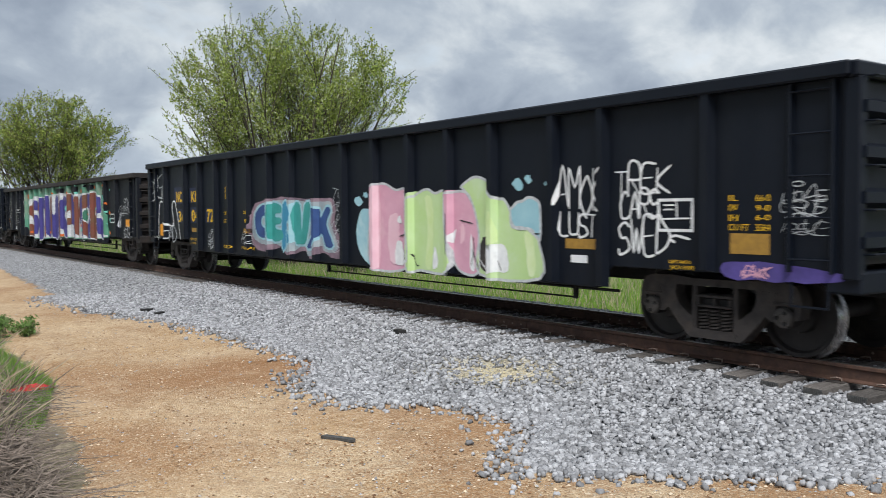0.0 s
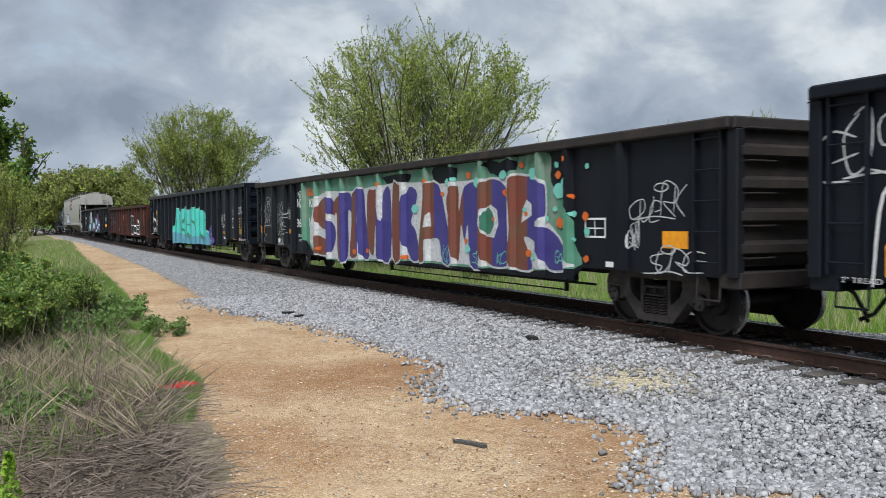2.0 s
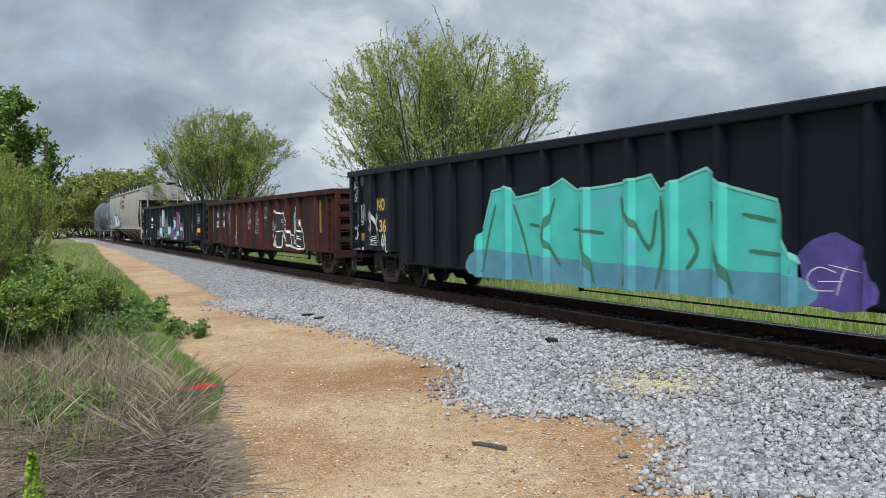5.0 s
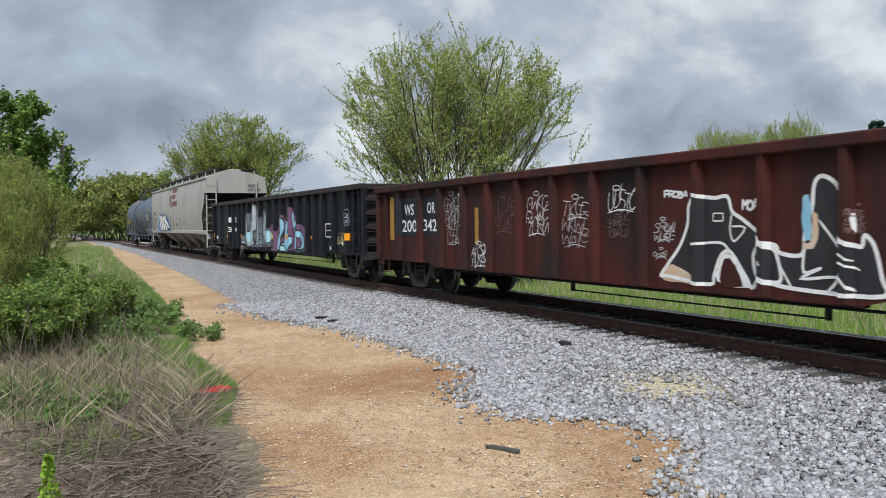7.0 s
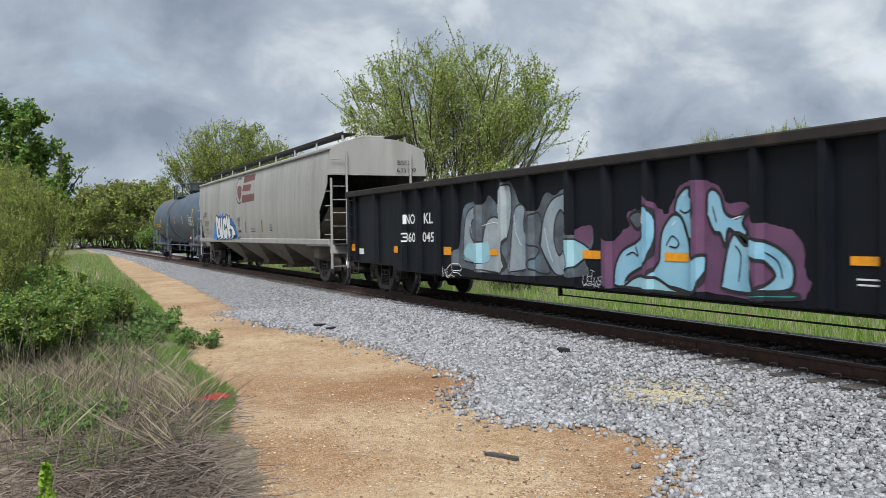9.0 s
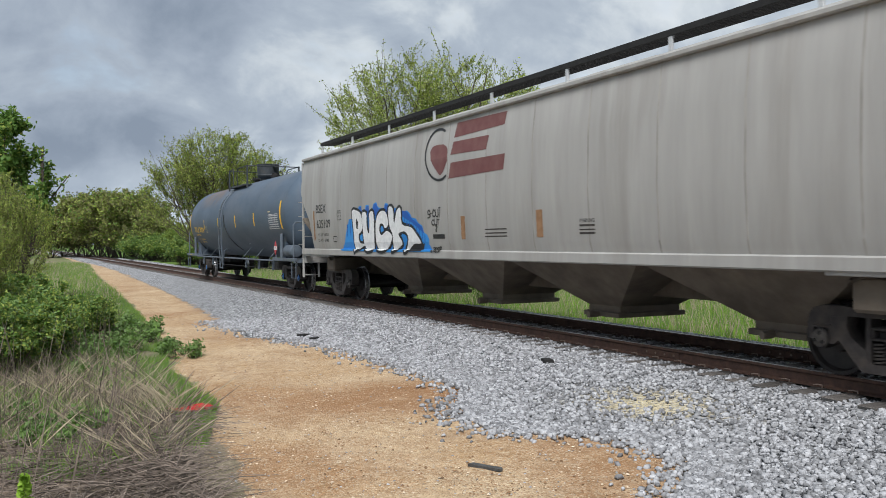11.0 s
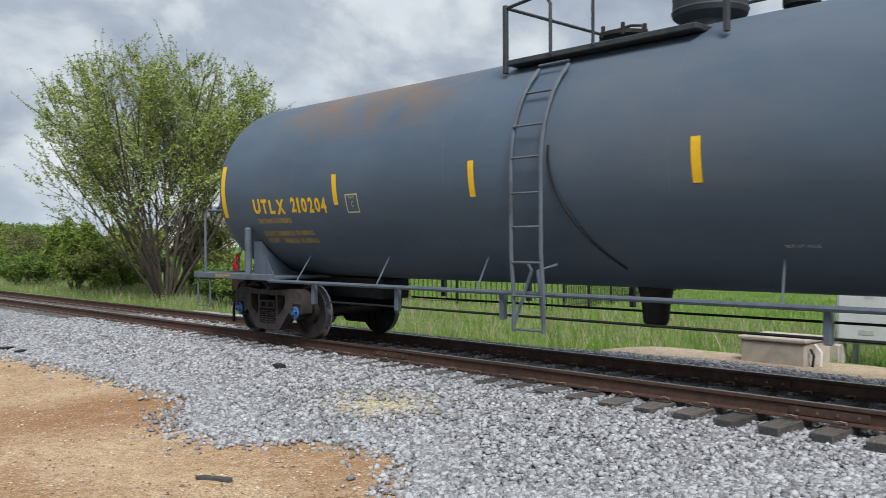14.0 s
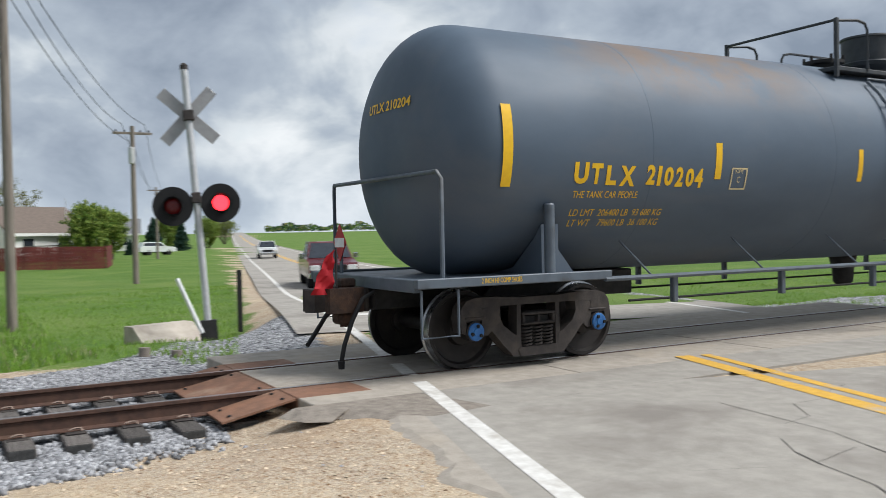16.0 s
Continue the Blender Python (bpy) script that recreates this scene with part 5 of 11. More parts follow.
def cabinet():
    c = thing("signal_cabinet", "pale grey metal signal cabinet with two doors on legs", "cabinet", at=pose(15.0, 5.08, 0))
    part("body", Shape().box(0, 0.8, -0.91, 0.91, -0.10, 1.32, 0.02), CABINET, c)
    part("roof", Shape().box(-0.04, 0.84, -0.95, 0.95, 1.32, 1.37, 0.015), CABINET, c)
    for a, b in ((-0.86, -0.01), (0.01, 0.86)):
        d = part("door", Shape().box(-0.022, -0.002, a, b, -0.02, 1.26, 0.006), CABINET, c)
        part("vent", Shape().box(-0.028, -0.022, a + 0.28, a + 0.52, 1.08, 1.16, 0.003).box(-0.028, -0.022, a + 0.28, a + 0.52, 0.06, 0.14, 0.003), GALV, d)
    part("handle", Shape().box(-0.05, -0.02, -0.10, -0.06, 0.55, 0.72, 0.008), CAST_DARK, c)
    part("label_plate", Shape().box(-0.026, -0.0225, -0.70, -0.25, 0.70, 1.02), WHITE, c, "plain white label plate")
    part("label_plate", Shape().box(-0.026, -0.0225, 0.30, 0.44, 0.66, 0.80), GALV, c)
    for x in (0.08, 0.72):
        for y in (-0.85, 0.85):
            part("leg", Shape().box(x - 0.05, x + 0.05, y - 0.05, y + 0.05, -0.62, -0.10, 0.01), GALV if y > 0 else MATT_BLACK, c)
    for y in (-0.9, 0.95):
        part("footing", Shape().box(-0.1, 0.25, y - 0.13, y + 0.13, -0.62, -0.12, 0.02), CONCRETE, c)


def concrete_box():
    c = thing("concrete_box", "beige concrete equipment box with a lid and cable", "concrete box", at=pose(12.9, 6.12, 0, 0, 0, -2))
    part("body", Shape().box(0, 0.85, -0.52, 0.52, -0.62, 0.08, 0.02), CONCRETE, c)
    part("lid", Shape().box(-0.03, 0.88, -0.55, 0.55, 0.08, 0.14, 0.015), CONCRETE, c)
    part("cable", Shape().tube([(0.1, -0.56, 0.0), (0.08, -0.62, -0.1), (0.05, -0.60, -0.35), (0.1, -0.58, -0.55)], 0.02, 6), MATT_BLACK, c, "", 40)
    part("cable", Shape().tube([(0.3, -0.54, 0.05), (0.2, -0.68, -0.05), (0.2, -0.66, -0.55)], 0.018, 6), WHITE, c, "", 40)


def utility_poles():
    p = thing("utility_pole", "weathered wooden utility pole with conduits and meter", "utility pole", "poles by the crossing", at=pose(13.2, 2.1, -0.62, 3.2, 0, 0))
    part("pole", Shape().tube([(0, 0, 0), (0, 0, 4), (0, 0, 10.5)], [0.165, 0.14, 0.10], 16), POLE_WOOD, p, "", 50)
    part("conduit", Shape().tube([(-0.05, -0.19, 0), (-0.03, -0.18, 3.0), (0.0, -0.14, 5.6)], 0.045, 8), MATT_BLACK, p, "", 50)
    part("conduit", Shape().tube([(-0.17, 0.08, 0), (-0.15, 0.07, 1.6)], 0.03, 8), GALV, p, "", 50)
    part("meter", Shape().box(-0.30, -0.15, -0.12, 0.06, 1.45, 1.85, 0.02).lathe([(-0.36, 0.07), (-0.30, 0.09)], "x", 14, (0, -0.03, 1.95)), GALV, p)
    part("junction_box", Shape().box(-0.10, 0.02, -0.34, -0.22, 1.05, 1.42, 0.015), CABINET, p)
    part("junction_box", Shape().box(-0.26, -0.15, 0.02, 0.15, 0.55, 1.15, 0.015), GALV, p)
    part("wire_loop", Shape().tube([(-0.1, -0.2, 5.5), (-0.15, -0.33, 5.8), (-0.12, -0.36, 5.4), (-0.1, -0.22, 5.3), (-0.12, -0.12, 5.9)], 0.012, 5), MATT_BLACK, p, "", 40)
    q = thing("utility_pole", "smooth grey utility pole standing in the grass", "utility pole", "poles by the crossing", at=pose(23.3, -1.32, -0.75))
    part("pole", Shape().tube([(0, 0, 0), (0, 0, 11)], [0.125, 0.095], 14), POLE_WOOD, q, "", 50)
    for x, y, h, arm in ((46, -8.3, 8.2, 1.9), (98, -20, 8.0, 1.8), (165, -38, 8.0, 1.8), (75, 14, 7.5, 0), (104, -11.5, 7.0, 0)):
        u = thing("utility_pole", "far wooden utility pole with a crossarm" if arm else "thin bare pole behind the lawn", "utility pole", "poles by the crossing", at=pose(x, y, float(height(x, y)) - 0.2))
        part("pole", Shape().tube([(0, 0, 0), (0, 0, h)], [0.16, 0.11] if arm else [0.05, 0.04], 10), POLE_WOOD if arm else GALV, u, "", 50)
        if arm:
            part("crossarm", Shape().box(-0.06, 0.06, -arm / 2, arm / 2, h - 0.42, h - 0.30, 0.01), POLE_WOOD, u)
            for d in (-0.42, -0.2, 0.2, 0.42):
                part("insulator", Shape().lathe([(h - 0.30, 0.03), (h - 0.24, 0.045), (h - 0.18, 0.03)], "z", 8, (0, d * arm, 0)), MATT_BLACK, u)
            part("transformer", Shape().lathe([(h - 1.9, 0.0), (h - 1.9, 0.15), (h - 1.1, 0.15), (h - 1.05, 0.0)], "z", 12, (-0.2, 0.1, 0)), GALV, u, "", 40)
    w = thing("overhead_wires", "thin black overhead wires between the poles", "wires")

    def wire(a, b, sag, r=0.012):
        a, b = Vector(a), Vector(b)
        pts = [a.lerp(b, k / 24) - Vector((0, 0, sag * 4 * (k / 24) * (1 - k / 24))) for k in range(25)]
        part("wire", Shape().tube(pts, r, 5, caps=False), MATT_BLACK, w, "", 60)

    wire((13.1, 1.9, 5.05), (23.3, -1.3, 6.1), 1.25, 0.016)
    for dz, dy in ((0, -0.6), (0.0, 0.5), (-0.9, 0.0)):
        wire((23.3, -1.3 + dy * 0.2, 8.6 + dz), (46, -8.3 + dy, 7.3 + dz), 0.7, 0.014)
        wire((46, -8.3 + dy, 7.3 + dz), (98, -20 + dy, 7.0 + dz), 0.7, 0.014)
        wire((98, -20 + dy, 7.0 + dz), (165, -38 + dy, 7.0 + dz), 0.9, 0.016)


def crossing_signal():
    c = thing("crossing_signal", "crossing signal mast with crossed boards and two red lamps, one lit", "crossing signal", at=Matrix.Translation((16.35, -4.22, 0)) @ Matrix.Rotation(radians(4.0), 4, (-0.87, 0.5, 0)) @ pose(0, 0, 0, 0, 0, -14))
    part("mast", Shape().tube([(0, 0, -0.1), (0, 0.0, 4.75)], 0.065, 14), GALV, c, "", 50)
    part("cap", Shape().lathe([(4.72, 0.075), (4.80, 0.075), (4.84, 0.03)], "z", 12), CAST, c, "", 40)
    part("base", Shape().prism([(-0.16, -0.40), (0.16, -0.40), (0.11, 0.02), (-0.11, 0.02)], -0.16, 0.16, "y").box(-0.25, 0.25, -0.25, 0.25, -0.45, -0.38, 0.01), CAST_DARK, c)
    for a in (-45, 45):
        ob = part("crossbuck_board", Shape().box(0.075 + (0.012 if a > 0 else 0), 0.085 + (0.012 if a > 0 else 0), -0.66, 0.66, -0.115, 0.115, 0.003), SIGN_BACK, c, "bare metal back of a crossed board", None, pose(0, 0, 3.86, a, 0, 0))
    part("bracket", Shape().box(-0.1, 0.11, -0.1, 0.1, 3.76, 3.96, 0.02).box(-0.05, 0.05, -0.42, 0.42, 2.28, 2.34, 0.01).box(-0.09, 0.09, -0.09, 0.09, 2.22, 2.42, 0.02), CAST, c)
    for y, lit in ((0.43, 0), (-0.43, 1)):
        disc = part("background_disc", Shape().lathe([(-0.05, 0.0), (-0.05, 0.365), (-0.07, 0.365), (-0.07, 0.12), (-0.05, 0.0)], "x", 36, (0, y, 2.19)), MATT_BLACK, c, "round black lamp background", 40)
        part("visor", Shape().lathe([(-0.22, 0.175), (-0.07, 0.18), (-0.07, 0.172), (-0.22, 0.168)], "x", 24, (0, y, 2.19), caps=False), MATT_BLACK, disc, "", 40)
        part("lens", Shape().lathe([(-0.085, 0.0), (-0.10, 0.08), (-0.075, 0.148)], "x", 24, (0, y, 2.19)), LAMP_ON if lit else LAMP_OFF, disc, "lit red lens" if lit else "dark red lens", 60)
        part("housing", Shape().lathe([(-0.05, 0.15), (0.14, 0.13), (0.18, 0.0)], "x", 20, (0, y, 2.19)), MATT_BLACK, disc, "", 40)
    part("guy_pipe", Shape().tube([(-0.15, 0.12, -0.2), (-0.05, 0.48, 0.85)], 0.04, 8), WHITE, c, "leaning white pipe", 40)
    f = thing("concrete_footing", "sloping pale concrete footing beside the signal", "footing", at=pose(16.9, -3.95, -0.36, 0, 0, 20))
    part("slab", Shape().prism([(-0.6, -0.5), (0.7, -0.5), (0.7, 0.28), (0.4, 0.28)], -0.4, 0.9, "y"), CONCRETE, f)
    d = thing("marker_post", "thin black marker post in the grass", "post", at=pose(18.6, -5.5, -0.5))
    part("post", Shape().box(-0.03, 0.03, -0.05, 0.05, 0, 1.35, 0.01), MATT_BLACK, d)
    for x, y, h in ((14.3, -2.65, 0.6), (14.05, -3.1, 0.55), (13.9, 1.25, 0.5)):
        e = thing("wooden_stub", "short weathered wooden stub post", "post", "stub posts", at=pose(x, y, -0.75, 3, 2, 0))
        part("stub", Shape().tube([(0, 0, 0), (0, 0, h)], [0.10, 0.09], 9), POLE_WOOD, e, "", 50)
    g = thing("white_pipe_post", "white plastic pipe post by the road", "post", at=pose(13.6, -11.2, -0.3, 0, 8, 0))
    part("pipe", Shape().tube([(0, 0, 0), (0, 0, 1.5)], 0.045, 10), WHITE, g, "", 50)


LAMP_ON = glow("lit_red_lamp", (1.0, 0.02, 0.03), 5.0)
LAMP_OFF = surf("dark_red_lens", (0.20, 0.006, 0.006), (0.12, 0.004, 0.004), 30.0, 0.25, 0, 0.02)
cabinet()
concrete_box()
utility_poles()
crossing_signal()

# ---- fences, houses, vehicles ----
FENCE_RED = surf("red_stained_board", (0.14, 0.026, 0.022), (0.10, 0.02, 0.018), 6.0, 0.8, 0, 0.2, rnd=0.25)
SIDING = surf("grey_blue_siding", (0.33, 0.36, 0.40), (0.29, 0.32, 0.36), 3.0, 0.7, 0, 0.05, stretch=(0.2, 0.2, 8))
SIDING_WHITE = surf("white_siding", (0.72, 0.72, 0.70), (0.64, 0.64, 0.62), 3.0, 0.7, 0, 0.05, stretch=(0.2, 0.2, 8))
SHINGLE = surf("brown_shingles", (0.16, 0.125, 0.105), (0.12, 0.095, 0.08), 5.0, 0.9, 0, 0.3)
SHINGLE_GREY = surf("grey_shingles", (0.17, 0.175, 0.185), (0.13, 0.135, 0.14), 5.0, 0.9, 0, 0.3)
PANE = surf("dark_window_pane", (0.03, 0.035, 0.045), None, 3.0, 0.15, 0, 0.0, spec=0.8)
DECK = surf("dark_deck_wood", (0.10, 0.08, 0.07), None, 6.0, 0.8, 0, 0.2)


def board_fence():
    f = thing("board_fence", "dark red stained board fence across the lawn", "fence")
    board = mesh_of("board", Shape().box(-0.012, 0.012, -0.068, 0.068, 0.05, 1.78, 0.004), FENCE_RED)
    for (xa, ya), (xb, yb) in (((74.5, 11.5), (72.5, -10.9)), ((72.5, -10.9), (80, -12.5))):
        n = int(math.hypot(xb - xa, yb - ya) / 0.15)
        ang = math.degrees(math.atan2(yb - ya, xb - xa)) + 90
        for k in range(n):
            u = k / n
            x, y = xa + (xb - xa) * u, ya + (yb - ya) * u
            part("board", board, None, f, at=pose(x, y, float(height(x, y)) + random.uniform(-0.02, 0.02), 0, 0, ang))
        for z in (0.4, 1.45):
            za, zb = float(height(xa, ya)) + z, float(height(xb, yb)) + z
            part("rail", Shape().tube([(xa + 0.05, ya, za), (xb + 0.05, yb, zb)], 0.045, 4), FENCE_RED, f)


def picket_fence():
    f = thing("metal_fence", "black metal picket fence along the field edge", "fence")
    picket = mesh_of("picket", Shape().box(-0.01, 0.01, -0.012, 0.012, 0.0, 1.30), MATT_BLACK)
    sections = [((19.0, 52.0), (21.0, 16.5)), ((21.0, 16.5), (44.0, 24.0))]
    for (xa, ya), (xb, yb) in sections:
        length = math.hypot(xb - xa, yb - ya)
        n = int(length / 0.22)
        for k in range(n + 1):
            u = k / n
            x, y = xa + (xb - xa) * u, ya + (yb - ya) * u
            part("picket", picket, None, f, at=pose(x, y, float(height(x, y)) + 0.05))
        for k in range(int(length / 2.4) + 1):
            u = k * 2.4 / length
            x, y = xa + (xb - xa) * u, ya + (yb - ya) * u
            part("post", Shape().box(-0.035, 0.035, -0.035, 0.035, 0, 1.48, 0.006), MATT_BLACK, f, at=pose(x, y, float(height(x, y))))
        for z in (0.25, 1.15):
            part("rail", Shape().tube([(xa + (xb - xa) * k / 12, ya + (yb - ya) * k / 12, float(height(xa + (xb - xa) * k / 12, ya + (yb - ya) * k / 12)) + z) for k in range(13)], 0.016, 4), MATT_BLACK, f)


def house(label, x, y, z, turn, w, d, h, roof_h, wall_mat, roof_mat, windows, deck=None, eave=0.45):
    """Gabled house: w along its front, which faces local -y; ridge along x."""
    ho = thing("house", label, "house", "houses", at=pose(x, y, z, 0, 0, turn))
    part("wall", Shape().prism([(-d / 2, 0), (d / 2, 0), (d / 2, h), (0, h + roof_h), (-d / 2, h)], -w / 2, w / 2, "x"), wall_mat, ho)
    k = roof_h / (d / 2)
    o = d / 2 + eave
    for s in (-1, 1):
        part("roof", Shape().prism([(0, h + roof_h + 0.05), (s * o, h - k * eave + 0.05), (s * o, h - k * eave + 0.20), (0, h + roof_h + 0.20)], -w / 2 - eave, w / 2 + eave, "x"), roof_mat, ho)
    part("fascia", Shape().box(-w / 2 - eave, w / 2 + eave, -o - 0.03, -o, h - k * eave - 0.12, h - k * eave + 0.18), SIDING_WHITE, ho)
    for wx, wz, ww, wh in windows:
        win = part("window", Shape().box(wx - ww / 2 - 0.09, wx + ww / 2 + 0.09, -d / 2 - 0.06, -d / 2 + 0.02, wz - 0.09, wz + wh + 0.09, 0.01), SIDING_WHITE, ho)
        part("pane", Shape().box(wx - ww / 2, wx + ww / 2, -d / 2 - 0.075, -d / 2 - 0.06, wz, wz + wh), PANE, win)
    if deck:
        x0, x1, dz, out = deck
        part("deck", Shape().box(x0, x1, -d / 2 - out, -d / 2, dz - 0.2, dz), DECK, ho)
        part("deck_rail", Shape().box(x0, x1, -d / 2 - out - 0.04, -d / 2 - out + 0.04, dz + 0.9, dz + 1.0).box(x0, x1, -d / 2 - out - 0.02, -d / 2 - out + 0.02, dz + 0.12, dz + 0.2), DECK, ho)
        for q in np.arange(x0, x1 + 0.01, 0.3):
            part("baluster", Shape().box(q - 0.03, q + 0.03, -d / 2 - out - 0.02, -d / 2 - out + 0.02, dz, dz + 0.95), DECK, ho)
        for q in (x0 + 0.1, x1 - 0.1):
            part("deck_post", Shape().box(q - 0.07, q + 0.07, -d / 2 - out, -d / 2 - out + 0.14, -0.6, dz), DECK, ho)
    return ho


board_fence()
picket_fence()
house("grey-blue two-storey house with white trim and a deck", 63, 82, 1.2, -48, 9.6, 8.5, 5.0, 2.3, SIDING, SHINGLE_GREY, [(-3.2, 3.3, 1.1, 1.4), (-0.8, 3.3, 0.9, 1.4), (2.8, 3.3, 1.2, 1.4), (-3.0, 0.6, 1.6, 2.0), (0.6, 0.7, 1.0, 1.5), (3.8, 0.7, 1.0, 1.5)], (-4.7, 0.2, 1.6, 3.0))
house("pale house with a grey roof beyond the grey-blue house", 52, 92, 1.3, -29, 12, 8, 2.6, 2.0, SIDING_WHITE, SHINGLE_GREY, [(-3, 0.9, 1.4, 1.1), (1, 0.9, 1.4, 1.1)])
house("white house with a brown roof and dark deck behind a fence", 95, 3.6, -0.7, -78, 12.0, 9, 3.4, 2.5, SIDING_WHITE, SHINGLE_GREY, [(-4.9, 1.5, 0.8, 1.3), (-3.4, 1.2, 1.4, 1.9), (4.2, 1.4, 1.6, 1.4), (1.8, 1.4, 1.2, 1.2)], (-5.8, -2.2, 1.4, 2.6))
house("white gabled house with a brown roof beside the lawn", 104, -7.5, -0.7, -60, 9, 8, 3.0, 2.6, SIDING_WHITE, SHINGLE, [(-2.5, 1.0, 1.2, 1.3), (1.6, 1.0, 1.4, 1.3)], (-4, 3, 0.6, 1.6))
house("pale tan house with a grey roof among trees", 100, 14.5, -0.4, -60, 10, 8, 4.0, 2.6, SIDING_WHITE, SHINGLE_GREY, [(-2, 1.6, 1.2, 1.2), (2, 1.6, 1.2, 1.2)])
house("tan house with a brown roof behind the spruces", 82, 57, 0.8, -55, 13, 8, 3.6, 2.4, SIDING_WHITE, SHINGLE, [(-3, 1.0, 1.4, 1.3), (2, 1.0, 1.4, 1.3)])
house("low dark-roofed garage house beside the drive", 150, -23, -0.6, -100, 9, 8, 2.8, 2.2, SIDING_WHITE, SHINGLE_GREY, [(2.2, 0.9, 1.2, 1.1)])

CAR_RED = surf("dark_red_car_paint", (0.11, 0.012, 0.018), (0.09, 0.010, 0.015), 4.0, 0.3, 0, 0.0, spec=0.6, coat=0.6)
CAR_WHITE = surf("white_car_paint", (0.70, 0.71, 0.72), (0.64, 0.65, 0.66), 4.0, 0.3, 0, 0.0, spec=0.6, coat=0.6)
TYRE = surf("tyre_rubber", (0.018, 0.018, 0.019), None, 20.0, 0.85, 0, 0.1)
CHROME = surf("dull_chrome", (0.55, 0.55, 0.56), None, 10.0, 0.2, 1.0, 0.0)
LIGHT = surf("clear_lamp_glass", (0.75, 0.76, 0.78), None, 10.0, 0.15, 0, 0.0, spec=0.8)


def vehicle(name, label, at, paint, pickup=True, length=5.4, width=1.92, tall=1.82):
    """Faces local -y."""
    v = thing(name, label, "pickup truck" if pickup else "car", "road vehicles", at=at)
    L, w = length / 2, width / 2
    cab0, cab1 = -L + 1.25, (L - 1.75 if pickup else L - 0.25)
    sh = Shape()
    prof = [(-L, 0.42), (-L, 0.78), (-L + 0.08, 1.0), (-L + 0.9, 1.10), (cab0 + 0.2, 1.14), (L - 0.03, 1.12), (L, 0.95), (L, 0.45)]
    sh.prism(prof, -w, w, "x")
    part("body", sh, paint, v)
    sh = Shape()
    a = [(-w + 0.03, cab0, 1.12), (w - 0.03, cab0, 1.12), (w - 0.03, cab1, 1.12), (-w + 0.03, cab1, 1.12)]
    b = [(-w + 0.22, cab0 + 0.75, tall), (w - 0.22, cab0 + 0.75, tall), (w - 0.20, cab1 - 0.22, tall), (-w + 0.20, cab1 - 0.22, tall)]
    sh.add(a + b, [(0, 1, 5, 4), (1, 2, 6, 5), (2, 3, 7, 6), (3, 0, 4, 7), (4, 5, 6, 7)])
    part("cab", sh, paint, v)
    def pane(p, q, r, s, off):
        return Shape().add([tuple(Vector(k) + Vector(off)) for k in (p, q, r, s)] + [tuple(Vector(k) + Vector(off) * 0.3) for k in (p, q, r, s)], [(0, 1, 2, 3), (4, 7, 6, 5), (0, 4, 5, 1), (1, 5, 6, 2), (2, 6, 7, 3), (3, 7, 4, 0)])
    part("windscreen", pane((-w + 0.10, cab0 + 0.05, 1.17), (w - 0.10, cab0 + 0.05, 1.17), (w - 0.27, cab0 + 0.70, tall - 0.07), (-w + 0.27, cab0 + 0.70, tall - 0.07), (0, -0.02, 0.012)), PANE, v)
    for s in (-1, 1):
        part("side_window", pane((s * (w - 0.06), cab0 + 0.35, 1.20), (s * (w - 0.06), cab1 - 0.12, 1.20), (s * (w - 0.19), cab1 - 0.28, tall - 0.10), (s * (w - 0.19), cab0 + 0.85, tall - 0.10), (s * 0.02, 0, 0.005)), PANE, v)
        part("headlight", Shape().box(*sorted((s * (w - 0.42), s * (w - 0.04))), -L - 0.03, -L + 0.05, 0.72, 0.92, 0.02), LIGHT, v)
        part("mirror", Shape().box(*sorted((s * (w + 0.02), s * (w + 0.24))), cab0 + 0.35, cab0 + 0.45, 1.15, 1.36, 0.03), paint if not pickup else CHROME, v)
        for y in (-L + 0.95, L - 1.1):
            wh = part("wheel", Shape().lathe([(s * (w - 0.26), 0.2), (s * (w - 0.25), 0.37), (s * (w - 0.03), 0.37), (s * (w), 0.33), (s * (w), 0.22)], "x", 24, (0, y, 0.37)), TYRE, v, "", 40)
            part("rim", Shape().lathe([(s * (w - 0.02), 0.225), (s * (w - 0.01), 0.2), (s * (w - 0.04), 0.0)], "x", 16, (0, y, 0.37)), CHROME, wh, "", 40)
    part("grille", Shape().box(-w + 0.45, w - 0.45, -L - 0.02, -L + 0.05, 0.70, 0.93, 0.02), MATT_BLACK, v)
    part("bumper", Shape().box(-w, w, -L - 0.10, -L + 0.06, 0.42, 0.62, 0.03), CHROME if pickup else paint, v)
    return v


p = road_at(36.0, 2.0)
vehicle("pickup_truck", "dark red pickup truck waiting on the road", pose(p[0], p[1], p[2], 0, 0, -106), CAR_RED)
p = road_at(93.0, 1.9)
vehicle("pickup_truck", "white pickup truck coming along the road", pose(p[0], p[1], p[2], 0, 0, -106), CAR_WHITE)
vehicle("suv", "white car parked on a side drive", pose(118.0, -23.9, float(height(118.0, -23.9)), 0, 0, 8), CAR_WHITE, False, 4.7, 1.9, 1.7)
